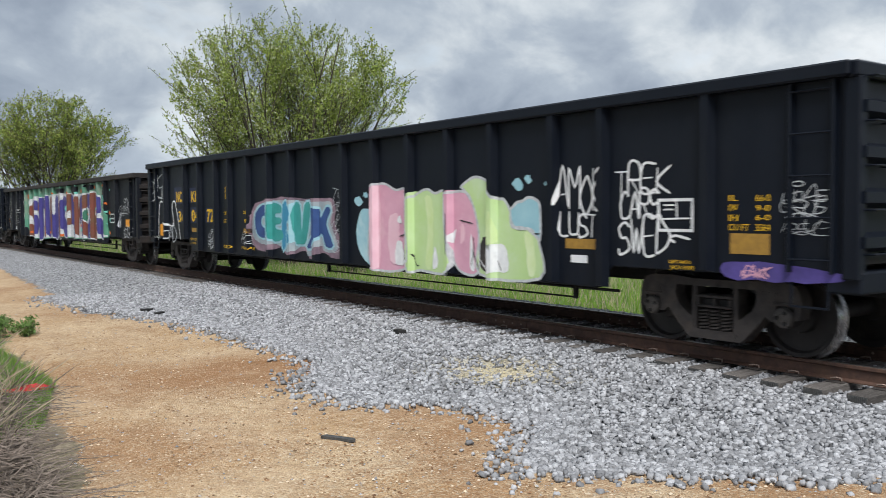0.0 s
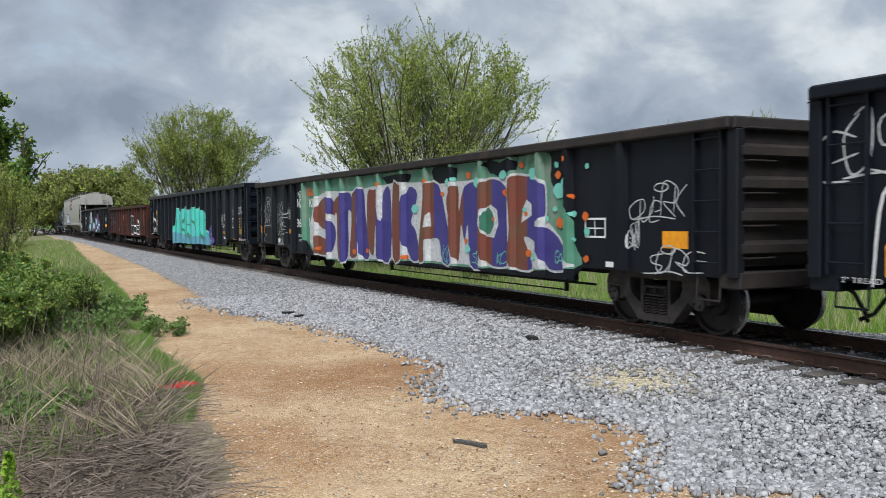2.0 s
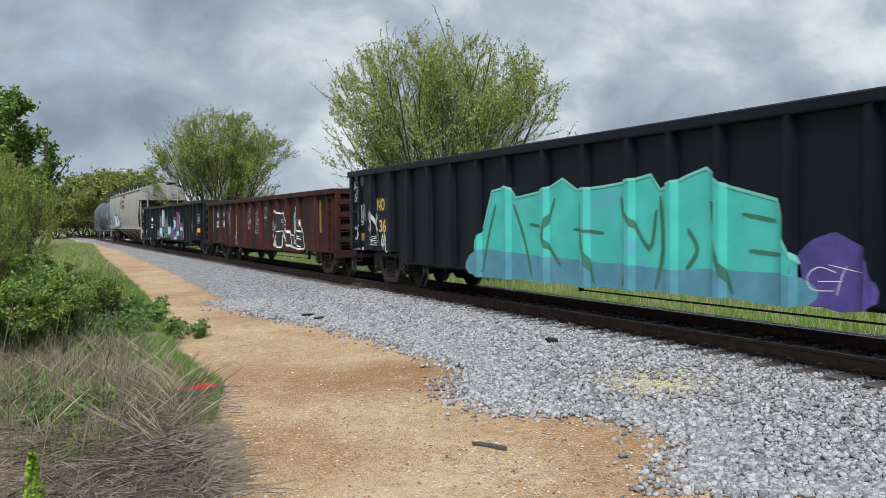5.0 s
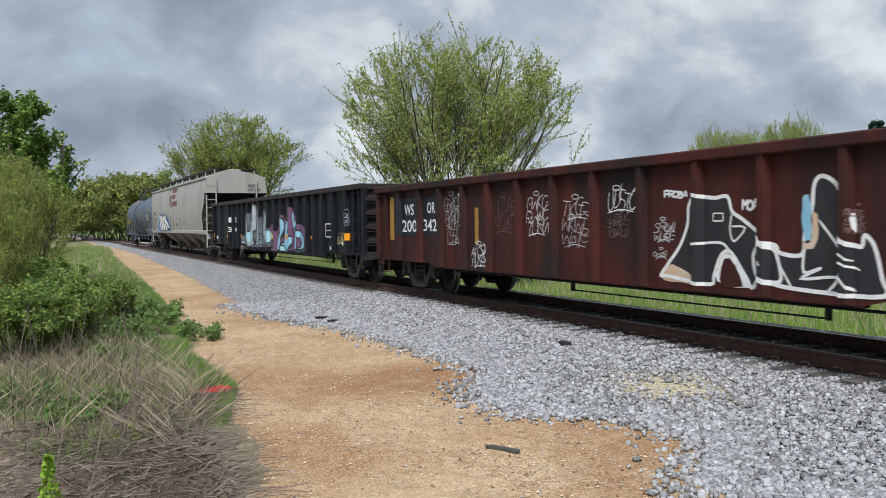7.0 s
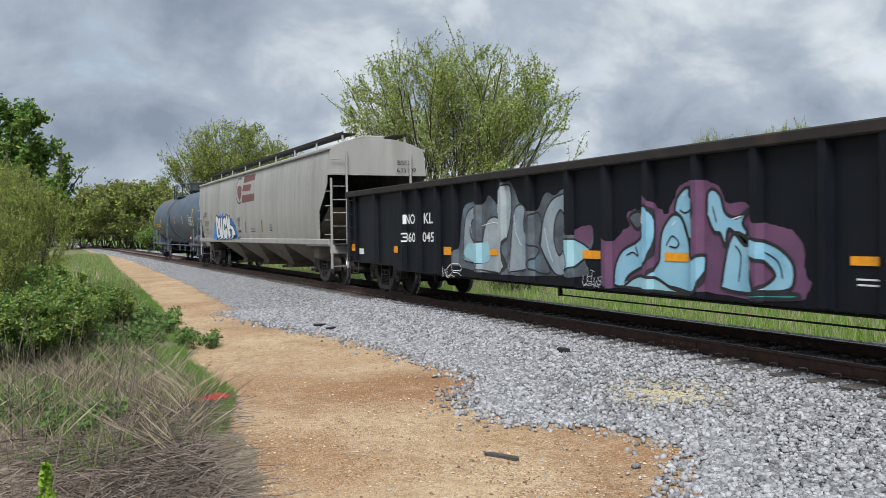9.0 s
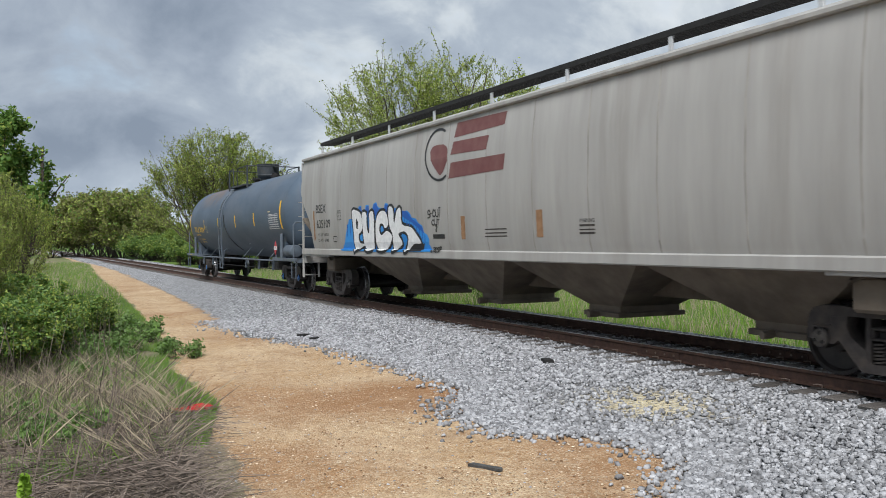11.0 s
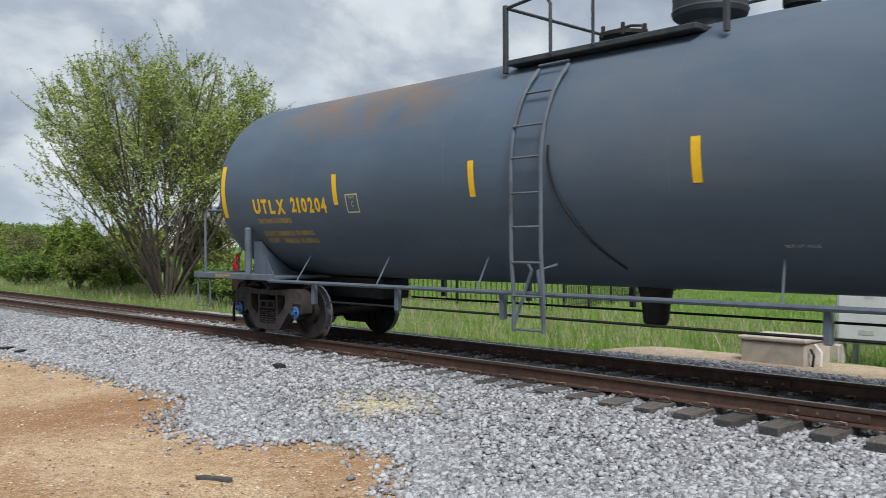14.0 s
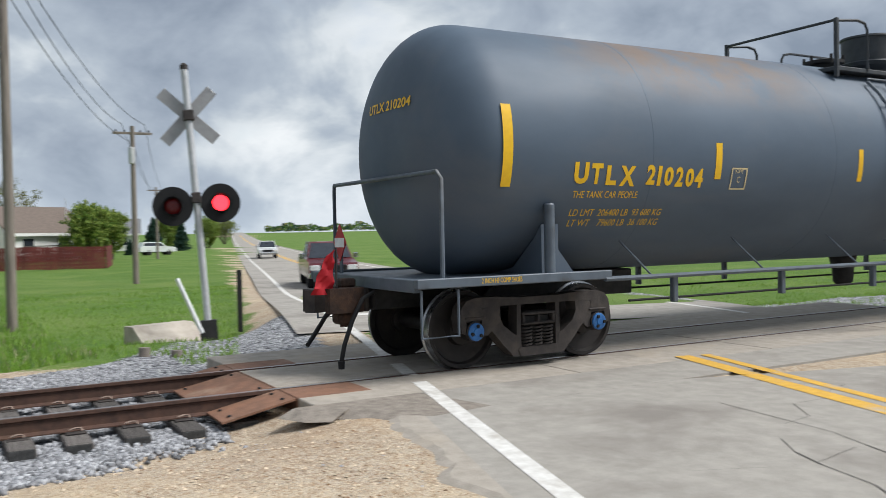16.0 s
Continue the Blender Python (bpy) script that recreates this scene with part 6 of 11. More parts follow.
# ---- plants ----
def quads_mesh(name, centres, sizes, mats, rng, pick=None, flat=0.0, aspect=1.0):
    """Small leaf faces at random turns, one mesh."""
    n = len(centres)
    d = rng.normal(size=(n, 3))
    d /= np.linalg.norm(d, axis=1)[:, None]
    e = rng.normal(size=(n, 3))
    e -= d * (d * e).sum(1)[:, None]
    e /= np.linalg.norm(e, axis=1)[:, None]
    s = sizes[:, None]
    c = np.asarray(centres)
    v = np.stack([c - d * s * aspect, c + e * s * 0.55, c + d * s * aspect, c - e * s * 0.55], 1).reshape(-1, 3)
    me = bpy.data.meshes.new(name)
    me.vertices.add(4 * n)
    me.vertices.foreach_set("co", v.ravel())
    me.loops.add(4 * n)
    me.loops.foreach_set("vertex_index", np.arange(4 * n))
    me.polygons.add(n)
    me.polygons.foreach_set("loop_start", np.arange(n) * 4)
    me.polygons.foreach_set("loop_total", np.full(n, 4))
    for m in mats:
        me.materials.append(m)
    if pick is not None:
        me.polygons.foreach_set("material_index", pick.astype(np.int32))
    me.update(calc_edges=True)
    return me


def tree_meshes(seed, tall, wide, stems, leaves, leaf, mats, shares, lean_out=0.55, first=0.12, twigs=5, base_r=0.11, low=0.16):
    """A many-stemmed tree: limbs that fork and rise, and leaves along the outer twigs."""
    rng = random.Random(seed)
    nr = np.random.default_rng(seed)
    wood, tips = Shape(), []

    def inside(p):
        r = math.hypot(p.x, p.y) / (wide / 2)
        return r < 1.06 and p.z < tall * (1.03 - 0.32 * r * r)

    def limb(p, d, length, r, level):
        n = 5 if level < 2 else 3
        pts, q, dd = [p.copy()], p.copy(), d.copy()
        for k in range(n):
            dd = (dd + Vector((rng.uniform(-1, 1), rng.uniform(-1, 1), rng.uniform(-0.3, 0.9))) * 0.13 + Vector((0, 0, 0.05))).normalized()
            q = q + dd * length / n
            pts.append(q.copy())
        wood.tube(pts, [max(r * (1 - 0.72 * k / n), 0.0006 * tall) for k in range(n + 1)], 6 if level == 0 else (5 if level == 1 else 3), caps=False)
        tips.append((pts if level >= 2 else pts[len(pts) // 2:], level))
        if level >= 3 or length < 0.035 * tall:
            return
        for k in range((6, 5, 4)[level] if level < 3 else 0):
            u = rng.uniform(0.25 if level else 0.22, 0.98)
            i = min(int(u * n), n - 1)
            at = pts[i].lerp(pts[i + 1], u * n - i)
            a = rng.uniform(0, 2 * math.pi)
            side = dd.orthogonal().normalized()
            side.rotate(Matrix.Rotation(a, 3, dd))
            nd = (dd * 0.75 + side * rng.uniform(0.45, 0.95) + Vector((at.x, at.y, 0)) * 0.05 + Vector((0, 0, 0.18))).normalized()
            nl = length * rng.uniform(0.42, 0.66) * (1.1 - 0.4 * u)
            if inside(at + nd * nl * 0.8):
                limb(at, nd, nl, r * (1 - 0.65 * u) * 0.62, level + 1)

    for k in range(stems):
        a = 2 * math.pi * k / stems + rng.uniform(-0.3, 0.3)
        out = rng.uniform(0.15, 1.0) * lean_out
        d = Vector((math.cos(a) * out, math.sin(a) * out, 1)).normalized()
        reach = tall * rng.uniform(0.74, 0.97) / max(0.6, d.z ** 0.5) * (1 - 0.25 * out)
        reach = min(reach, 0.40 * wide / max(math.hypot(d.x, d.y), 0.05))
        limb(Vector((math.cos(a) * 0.15, math.sin(a) * 0.15, -0.1)), d, reach, base_r * rng.uniform(0.7, 1.1), 0)
    trunk = mesh_of("trunk", wood, BARK, 60)
    idx = nr.integers(0, len(tips), leaves)
    cs = np.empty((leaves, 3))
    for j, i in enumerate(idx):
        pts = tips[i][0]
        u = nr.random() * (len(pts) - 1)
        k = min(int(u), len(pts) - 2)
        cs[j] = pts[k].lerp(pts[k + 1], u - k)
    cs += nr.normal(size=cs.shape) * leaf * 1.1
    cs = cs[cs[:, 2] > tall * low]
    pick = nr.choice(len(mats), len(cs), p=shares)
    crown = quads_mesh("crown", cs, leaf * (0.6 + 0.8 * nr.random(len(cs))), mats, nr, pick)
    return trunk, crown


def plant_tree(meshes, label, x, y, turn=0.0, scale=(1, 1, 1), group="trees", name="tree", sink=0.1):
    z = float(height(x, y)) - sink
    t = thing(name, label, "tree" if name == "tree" else "bush", group, at=pose(x, y, z, 0, 0, turn) @ Matrix.Diagonal((*scale, 1)))
    part("trunk", meshes[0], None, t)
    part("crown", meshes[1], None, t)
    return t


def polar(az, dist):
    return dist * math.sin(radians(az)), dist * math.cos(radians(az))


BIG = tree_meshes(3, 10.0, 10.6, 24, 92000, 0.044, [LEAF_SPRING, LEAF_BLOSSOM, LEAF_GREEN], [0.76, 0.18, 0.06], 0.72, low=0.03, base_r=0.075)
ROUND = tree_meshes(8, 10.4, 11.5, 22, 52000, 0.064, [LEAF_SPRING, LEAF_OLIVE, LEAF_GREEN], [0.66, 0.26, 0.08], 0.95, low=0.0, base_r=0.08)
LUSH = tree_meshes(11, 8.0, 6.6, 10, 34000, 0.115, [LEAF_GREEN, LEAF_SPRING], [0.4, 0.6], 0.75, low=0.02)
OPEN = tree_meshes(14, 7.0, 4.4, 3, 15000, 0.075, [LEAF_GREEN, LEAF_SPRING], [0.85, 0.15], 0.42)
OLIVE = tree_meshes(17, 6.0, 5.0, 8, 13000, 0.11, [LEAF_OLIVE, LEAF_SPRING], [0.7, 0.3], 0.5, low=0.05)
WOODS = tree_meshes(41, 9.0, 9.5, 14, 15000, 0.17, [LEAF_SPRING, LEAF_OLIVE, LEAF_GREEN], [0.28, 0.6, 0.12], 1.0, low=0.0, base_r=0.06)
BLOOM = tree_meshes(52, 6.0, 6.4, 9, 9000, 0.13, [LEAF_BLOSSOM, LEAF_SPRING], [0.85, 0.15], 0.8, low=0.02)
BARE = tree_meshes(23, 9.0, 6.5, 4, 1500, 0.10, [LEAF_OLIVE], [1.0], 0.5)
SHRUB = tree_meshes(29, 1.5, 2.2, 14, 17000, 0.030, [LEAF_GREEN, LEAF_SPRING, WEED], [0.45, 0.3, 0.25], 0.9, base_r=0.015, low=0.02)
BUSHY = tree_meshes(31, 0.34, 0.62, 16, 1300, 0.022, [WEED, LEAF_GREEN], [0.6, 0.4], 0.9, base_r=0.006, low=0.0)

x, y = polar(26.3, 35.0)
plant_tree(BIG, "wide many-stemmed tree with fresh spring leaves and white buds", x, y, 20)
x, y = polar(11.9, 66.0)
plant_tree(ROUND, "rounded multi-stemmed tree with thin yellow-green leaves", x, y, 70)
x, y = polar(18.6, 50)
plant_tree(BARE, "sparse pale tree beside the railway", x, y, 30, (0.5, 0.5, 0.38))
for k, (az, d, s, m) in enumerate(((2.2, 135, 1.05, WOODS), (3.6, 150, 1.1, WOODS), (4.9, 128, 0.98, WOODS), (6.2, 118, 0.9, WOODS), (6.9, 140, 1.1, WOODS), (1.2, 170, 1.1, WOODS), (2.9, 142, 1.0, WOODS), (4.2, 132, 0.95, WOODS), (5.5, 122, 0.9, WOODS), (8.0, 105, 0.7, WOODS), (9.6, 92, 0.55, LUSH), (14.8, 76, 0.62, BARE), (16.2, 70, 0.55, OLIVE), (20.5, 62, 0.5, LUSH), (22.5, 58, 0.45, OLIVE), (5.6, 175, 1.2, WOODS), (0.1, 165, 1.1, WOODS), (-1.2, 150, 1.1, WOODS), (17.6, 58, 0.36, LUSH), (10.8, 80, 0.4, OLIVE))):
    x, y = polar(az, d)
    kk = 1.45 if m is OLIVE and d > 80 else (1.25 if 4.0 < az < 7.2 else 0.85 if az < 3.2 else 1.0) if m is WOODS else 1.0
    plant_tree(m, "yellow-green woodland tree far along the railway" if d > 85 else "low bushy tree beside the railway", x, y, 40 * k, (s * kk, s * kk, s * (0.86 if d > 85 else 0.8) * kk), "far trees")
for az, d, s, t in ((42.9, 75, 0.90, 0), (45.0, 84, 0.92, 70), (47.2, 76, 0.98, 140)):
    x, y = polar(az, d)
    plant_tree(BIG, "spring-leaved tree beyond the field", x, y, t, (s * 0.62, s * 0.62, s), "trees")
x, y = polar(-0.3, 30)
plant_tree(OPEN, "slender tree with dark green leaves beside the path", x, y, 15, (1.0, 1.0, 0.90))
for az, d, s, t in ((-1.0, 21, 0.60, 10), (-2.6, 17, 0.46, 80), (-1.6, 26, 0.66, 200)):
    x, y = polar(az, d)
    plant_tree(ROUND, "olive-green budding shrub beside the path", x, y, t, (s * 0.42, s * 0.42, s * 0.58), "shrubs")
for az, d, s, t in ((1.6, 15.5, 1.0, 0), (-0.9, 14.0, 0.95, 50), (3.6, 17.5, 0.8, 120), (0.2, 18.5, 1.1, 200), (4.4, 20.5, 0.7, 20)):
    x, y = polar(az, d)
    plant_tree(SHRUB, "leafy green shrub on the grassy verge", x, y, t, (s, s, s * 0.85), "shrubs", "bush", 0.05)
for az, d, s, t in ((9.6, 15.4, 1.25, 0), (6.6, 17.8, 1.6, 50), (5.7, 16.4, 1.5, 90), (7.2, 19.5, 1.6, 10), (4.8, 15.3, 1.5, 140), (6.1, 15.0, 0.9, 200), (4.2, 13.3, 1.0, 30), (3.5, 9.6, 1.0, 70), (1.8, 9.1, 0.9, 20), (-0.5, 10.3, 1.1, 300)):
    x, y = polar(az, d)
    plant_tree(BUSHY, "small grey-green weed clump at the path's edge", x, y, t, (s, s, s), "weeds", "weed", 0.02)


brush = random.Random(77)
for az in np.arange(8.6, 30.5, 0.62):
    if 25.2 < az < 27.4:
        continue
    d = (15.0 + brush.uniform(0, 5.0)) / math.sin(radians(az))
    m, s = brush.choice(((WOODS, 0.30), (WOODS, 0.36), (OLIVE, 0.50), (LUSH, 0.34), (BARE, 0.36), (SHRUB, 1.9)))
    s *= brush.uniform(0.7, 1.2) * (0.75 + 0.006 * d)
    x, y = polar(az, d)
    plant_tree(m, "dense wild brush at the foot of the trees", x, y, az * 23, (s, s, s * brush.uniform(0.8, 1.15)), "undergrowth", "bush", 0.1)


def spruce_meshes(seed, tall, wide):
    rng = np.random.default_rng(seed)
    trunk = mesh_of("trunk", Shape().tube([(0, 0, 0), (0, 0, tall)], [0.16, 0.02], 7), BARK, 50)
    cs = []
    n_tier = 26
    for k in range(n_tier):
        z = 0.35 + (tall - 0.4) * (k / n_tier) ** 0.92
        reach = wide / 2 * (1 - (z / tall)) ** 0.85 + 0.12
        for b in range(11):
            a = rng.random() * 6.283
            r = reach * rng.uniform(0.72, 1.12)
            m = int(18 + 46 * r / wide * 2)
            u = rng.random(m) ** 0.7
            cs.append(np.stack([np.cos(a + rng.normal(size=m) * 0.16) * u * r, np.sin(a + rng.normal(size=m) * 0.16) * u * r, z - 0.22 * u * r + 0.1 * u ** 3 * r + rng.normal(size=m) * 0.07], 1))
    cs = np.concatenate(cs)
    return trunk, quads_mesh("crown", cs, 0.10 + 0.10 * rng.random(len(cs)), [NEEDLES], rng, aspect=1.1)


SPRUCE = spruce_meshes(4, 7.4, 5.0)
for az, d, s, t in ((51.8, 50, 1.0, 0), (57.0, 51, 0.86, 100), (48.4, 52, 0.85, 200), (54.3, 56, 0.72, 50), (59.0, 60, 0.78, 10), (46.3, 54, 0.9, 77)):
    x, y = polar(az, d)
    t_ = plant_tree(SPRUCE, "dense blue-green spruce behind the metal fence", x, y, t, (s * 1.15, s * 1.15, s), "spruces")
for m, az, d, s, label in ((LUSH, 72.5, 56, 1.22, "leafy green tree by the lawn"), (LUSH, 69.8, 60, 1.2, "leafy green tree by the lawn"), (LUSH, 66.2, 62, 1.05, "leafy green tree by the lawn"), (LUSH, 77.0, 66, 0.85, "bushy tree behind the lawn"), (ROUND, 80.8, 92, 0.95, "budding tree behind the houses"), (BARE, 78.6, 88, 1.0, "sparse budding tree behind the houses"), (BARE, 62.2, 72, 1.15, "bare tree behind the fence"), (OLIVE, 63.8, 62, 1.0, "reddish budding tree behind the fence"), (OLIVE, 60.6, 64, 0.9, "reddish budding tree behind the fence"), (LUSH, 88.3, 88, 0.72, "round green tree before the white house"), (BARE, 93.4, 112, 1.15, "bare tree behind the houses"), (BARE, 91.8, 118, 1.0, "bare tree behind the houses"), (LUSH, 97.6, 98, 0.82, "round green tree at the lawn's corner"), (LUSH, 98.8, 102, 0.75, "round green tree at the lawn's corner"), (SPRUCE, 101.3, 140, 0.75, "dark evergreen by the drive"), (SPRUCE, 103.0, 150, 0.7, "dark evergreen by the drive"), (LUSH, 102.2, 158, 0.9, "green tree by the drive"), (LUSH, 104.6, 175, 0.8, "green tree by the drive"), (ROUND, 105.6, 240, 0.7, "far tree by the road"), (LUSH, 33.2, 98, 0.75, "green tree beside the grey-blue house"), (LUSH, 41.5, 100, 0.6, "green tree beside the grey-blue house"), (SPRUCE, 99.9, 125, 0.32, "small dark evergreen on the lawn"), (BARE, 30.2, 47, 0.62, "sparse white-budded tree near the railway"), (OLIVE, 53.2, 66, 0.9, "budding tree behind the spruces"), (LUSH, 56.0, 72, 0.8, "green tree behind the spruces"), (BLOOM, 75.4, 70, 0.55, "white-flowering round bush on the lawn")):
    x, y = polar(az, d)
    plant_tree(m, label, x, y, az * 7, (s, s, s * (1.12 if m is LUSH else 1.0)), "garden trees", sink=1.3 * s if m is LUSH else 0.1)


def far_woods():
    """Dark wooded skyline beyond the fields."""
    rng = np.random.default_rng(3)
    cs = []
    for az0, az1, d, top in ((108.2, 150, 700, 6.5), (16, 32, 260, 6), (-40, -1, 260, 9), (60, 82, 260, 7), (150, 250, 500, 12), (250, 320, 400, 12)):
        n = int(d * radians(abs(az1 - az0)) * 14)
        a = np.radians(rng.uniform(az0, az1, n))
        dd = d + rng.uniform(-20, 20, n)
        lump = 0.65 + 0.35 * np.sin(a * 160) * np.sin(a * 71 + 1)
        zz = rng.random(n) * top * lump + (4.0 if d > 600 else 0.0)
        cs.append(np.stack([dd * np.sin(a), dd * np.cos(a), zz], 1))
    cs = np.concatenate(cs)
    ob = new("far_woods", quads_mesh("far_woods", cs, 0.9 + 0.9 * rng.random(len(cs)), [NEEDLES, LEAF_GREEN, LEAF_OLIVE], rng, rng.choice(3, len(cs), p=[0.4, 0.35, 0.25])))
    tagged(ob, "dark line of far woods on the skyline", "woods", kind="stuff")


far_woods()
for k in range(26):
    az, d = 1.8 + 0.75 * k + (k * 37 % 10) * 0.05, 62 + (k * 53 % 60)
    x, y = polar(az, d)
    if x < TRACK + 4:
        x = TRACK + 4.5 + (k % 3)
    s = 1.3 + (k * 29 % 10) * 0.13
    plant_tree(SHRUB, "leafy undergrowth bush along the railway", x, y, 31 * k, (s * 1.5, s * 1.5, s), "undergrowth", "bush", 0.1)


def blades(name, label, category, n, seed, where, tall, mats, lean=0.35, width=0.006, shares=None):
    """Single bent blades rooted on the ground wherever where(x, y) keeps them."""
    rng = np.random.default_rng(seed)
    x, y = where(rng, n)
    z = height(x, y) - 0.01
    n = len(x)
    h = tall * (0.45 + 0.75 * rng.random(n))
    a, b = rng.random(n) * 6.283, rng.random(n) * 6.283
    lx, ly = np.cos(a) * lean * h * rng.random(n), np.sin(a) * lean * h * rng.random(n)
    w = width * (0.7 + 0.7 * rng.random(n))
    wx, wy = np.cos(b) * w, np.sin(b) * w
    v = np.stack([np.stack([x - wx, y - wy, z], 1), np.stack([x + wx, y + wy, z], 1), np.stack([x + lx * 0.56 + wx * 0.8, y + ly * 0.56 + wy * 0.8, z + h * 0.6], 1), np.stack([x + lx, y + ly, z + h], 1)], 1).reshape(-1, 3)
    me = bpy.data.meshes.new(name)
    me.vertices.add(4 * n)
    me.vertices.foreach_set("co", v.ravel())
    me.loops.add(4 * n)
    me.loops.foreach_set("vertex_index", np.arange(4 * n))
    me.polygons.add(n)
    me.polygons.foreach_set("loop_start", np.arange(n) * 4)
    me.polygons.foreach_set("loop_total", np.full(n, 4))
    for m in mats:
        me.materials.append(m)
    me.polygons.foreach_set("material_index", rng.choice(len(mats), n, p=shares).astype(np.int32))
    me.update(calc_edges=True)
    return tagged(new(name, me), label, category, kind="stuff")


def edge_of(y):
    return np.interp(y, [p[0] for p in PATH_EDGE], [p[1] for p in PATH_EDGE])


def verge(lo, hi, back, keep=1.0, seed=0.0, inset=0.1):
    def where(rng, n):
        y = lo + (hi - lo) * rng.random(n) ** 1.5
        x = edge_of(y) - inset - back * rng.random(n) ** 1.2
        k = (wobble(x, y, 1.6, seed) > 1 - 2 * keep) & (rng.random(n) < (y - lo) / 2.0 + 0.35 * wobble(x, y, 2.2, seed + 7))
        return x[k], y[k]
    return where


def field(x0, x1, y0, y1, power=1.6):
    def where(rng, n):
        x, y = x0 + (x1 - x0) * rng.random(n) ** power, y0 + (y1 - y0) * rng.random(n)
        v = road_v(x, y)
        pad = (x < 14.3) & (y > -3) & (y < 10)
        k = ((v < -1.8) | (v > 9.5)) & ~pad
        return x[k], y[k]
    return where


blades("verge_grass", "green grass tufts on the verge", "grass", 150000, 1, verge(7.6, 32, 4.5, 0.62, 1.0, 0.02), 0.14, [BLADE, WEED], 0.7, 0.0030, [0.40, 0.60])
blades("dry_grass", "pale dry grass and stalks on the verge", "grass", 20000, 2, verge(7.8, 28, 4.2, 0.70, 3.0, 0.55), 0.31, [DRY, BLADE, TWIG], 0.9, 0.0016, [0.40, 0.15, 0.45])
blades("matted_straw", "bent matted straw lying over the verge", "grass", 3200, 22, verge(7.6, 14, 3.4, 0.8, 5.0, 0.30), 0.36, [DRY, TWIG], 1.8, 0.0016, [0.7, 0.3])
blades("far_verge_grass", "rough grass along the far path", "grass", 30000, 12, verge(30, 90, 6.0, 0.9, 1.0), 0.28, [BLADE, WEED, DRY], 0.6, 0.012, [0.4, 0.3, 0.3])
blades("tall_stalks", "tall thin dead weed stalks", "weeds", 520, 3, verge(5.2, 17, 3.2, 0.9, 2.0, 0.9), 0.95, [TWIG], 0.25, 0.0030)
blades("field_grass", "green grass beside the railway", "grass", 90000, 4, field(12.7, 34, -2, 46), 0.18, [BLADE, WEED, DRY], 0.5, 0.012, [0.7, 0.2, 0.1])
blades("field_tufts", "taller pale grass along the track bank", "grass", 30000, 5, field(12.9, 21, 6, 60, 1.0), 0.45, [DRY, BLADE, WEED], 0.6, 0.006, [0.42, 0.38, 0.20])
blades("lawn_grass", "mown lawn grass by the crossing", "grass", 42000, 6, field(13, 40, -12, 14, 1.5), 0.10, [BLADE], 0.5, 0.010)
blades("south_grass", "green grass south of the road", "grass", 12000, 7, field(12.5, 34, -40, -9, 1.4), 0.14, [BLADE], 0.5, 0.012)


def twig_pile():
    rng = random.Random(9)
    sh = Shape()
    for k in range(3600):
        y = 4.4 + 5.6 * rng.random() ** 1.15
        x = float(edge_of(y)) - 0.22 - abs(rng.gauss(0.0, 0.80))
        z = float(height(x, y)) + rng.uniform(0.0, 0.10)
        a = rng.gauss(0.6, 0.9) + (math.pi if rng.random() < 0.5 else 0)
        L = rng.uniform(0.12, 0.70)
        b = a + rng.uniform(-0.5, 0.5)
        p = [(x, y, z), (x + math.cos(a) * L / 2, y + math.sin(a) * L / 2, z + rng.uniform(-0.01, 0.07)), (x + math.cos(a) * L / 2 + math.cos(b) * L / 2, y + math.sin(a) * L / 2 + math.sin(b) * L / 2, z + rng.uniform(-0.02, 0.08))]
        sh.tube(p, [rng.uniform(0.003, 0.007), 0.004, 0.002], 3, caps=False)
    tagged(new("dead_twigs", mesh_of("dead_twigs", sh, TWIG, 60)), "heap of dead twigs at the path's edge", "twigs", kind="stuff")


twig_pile()


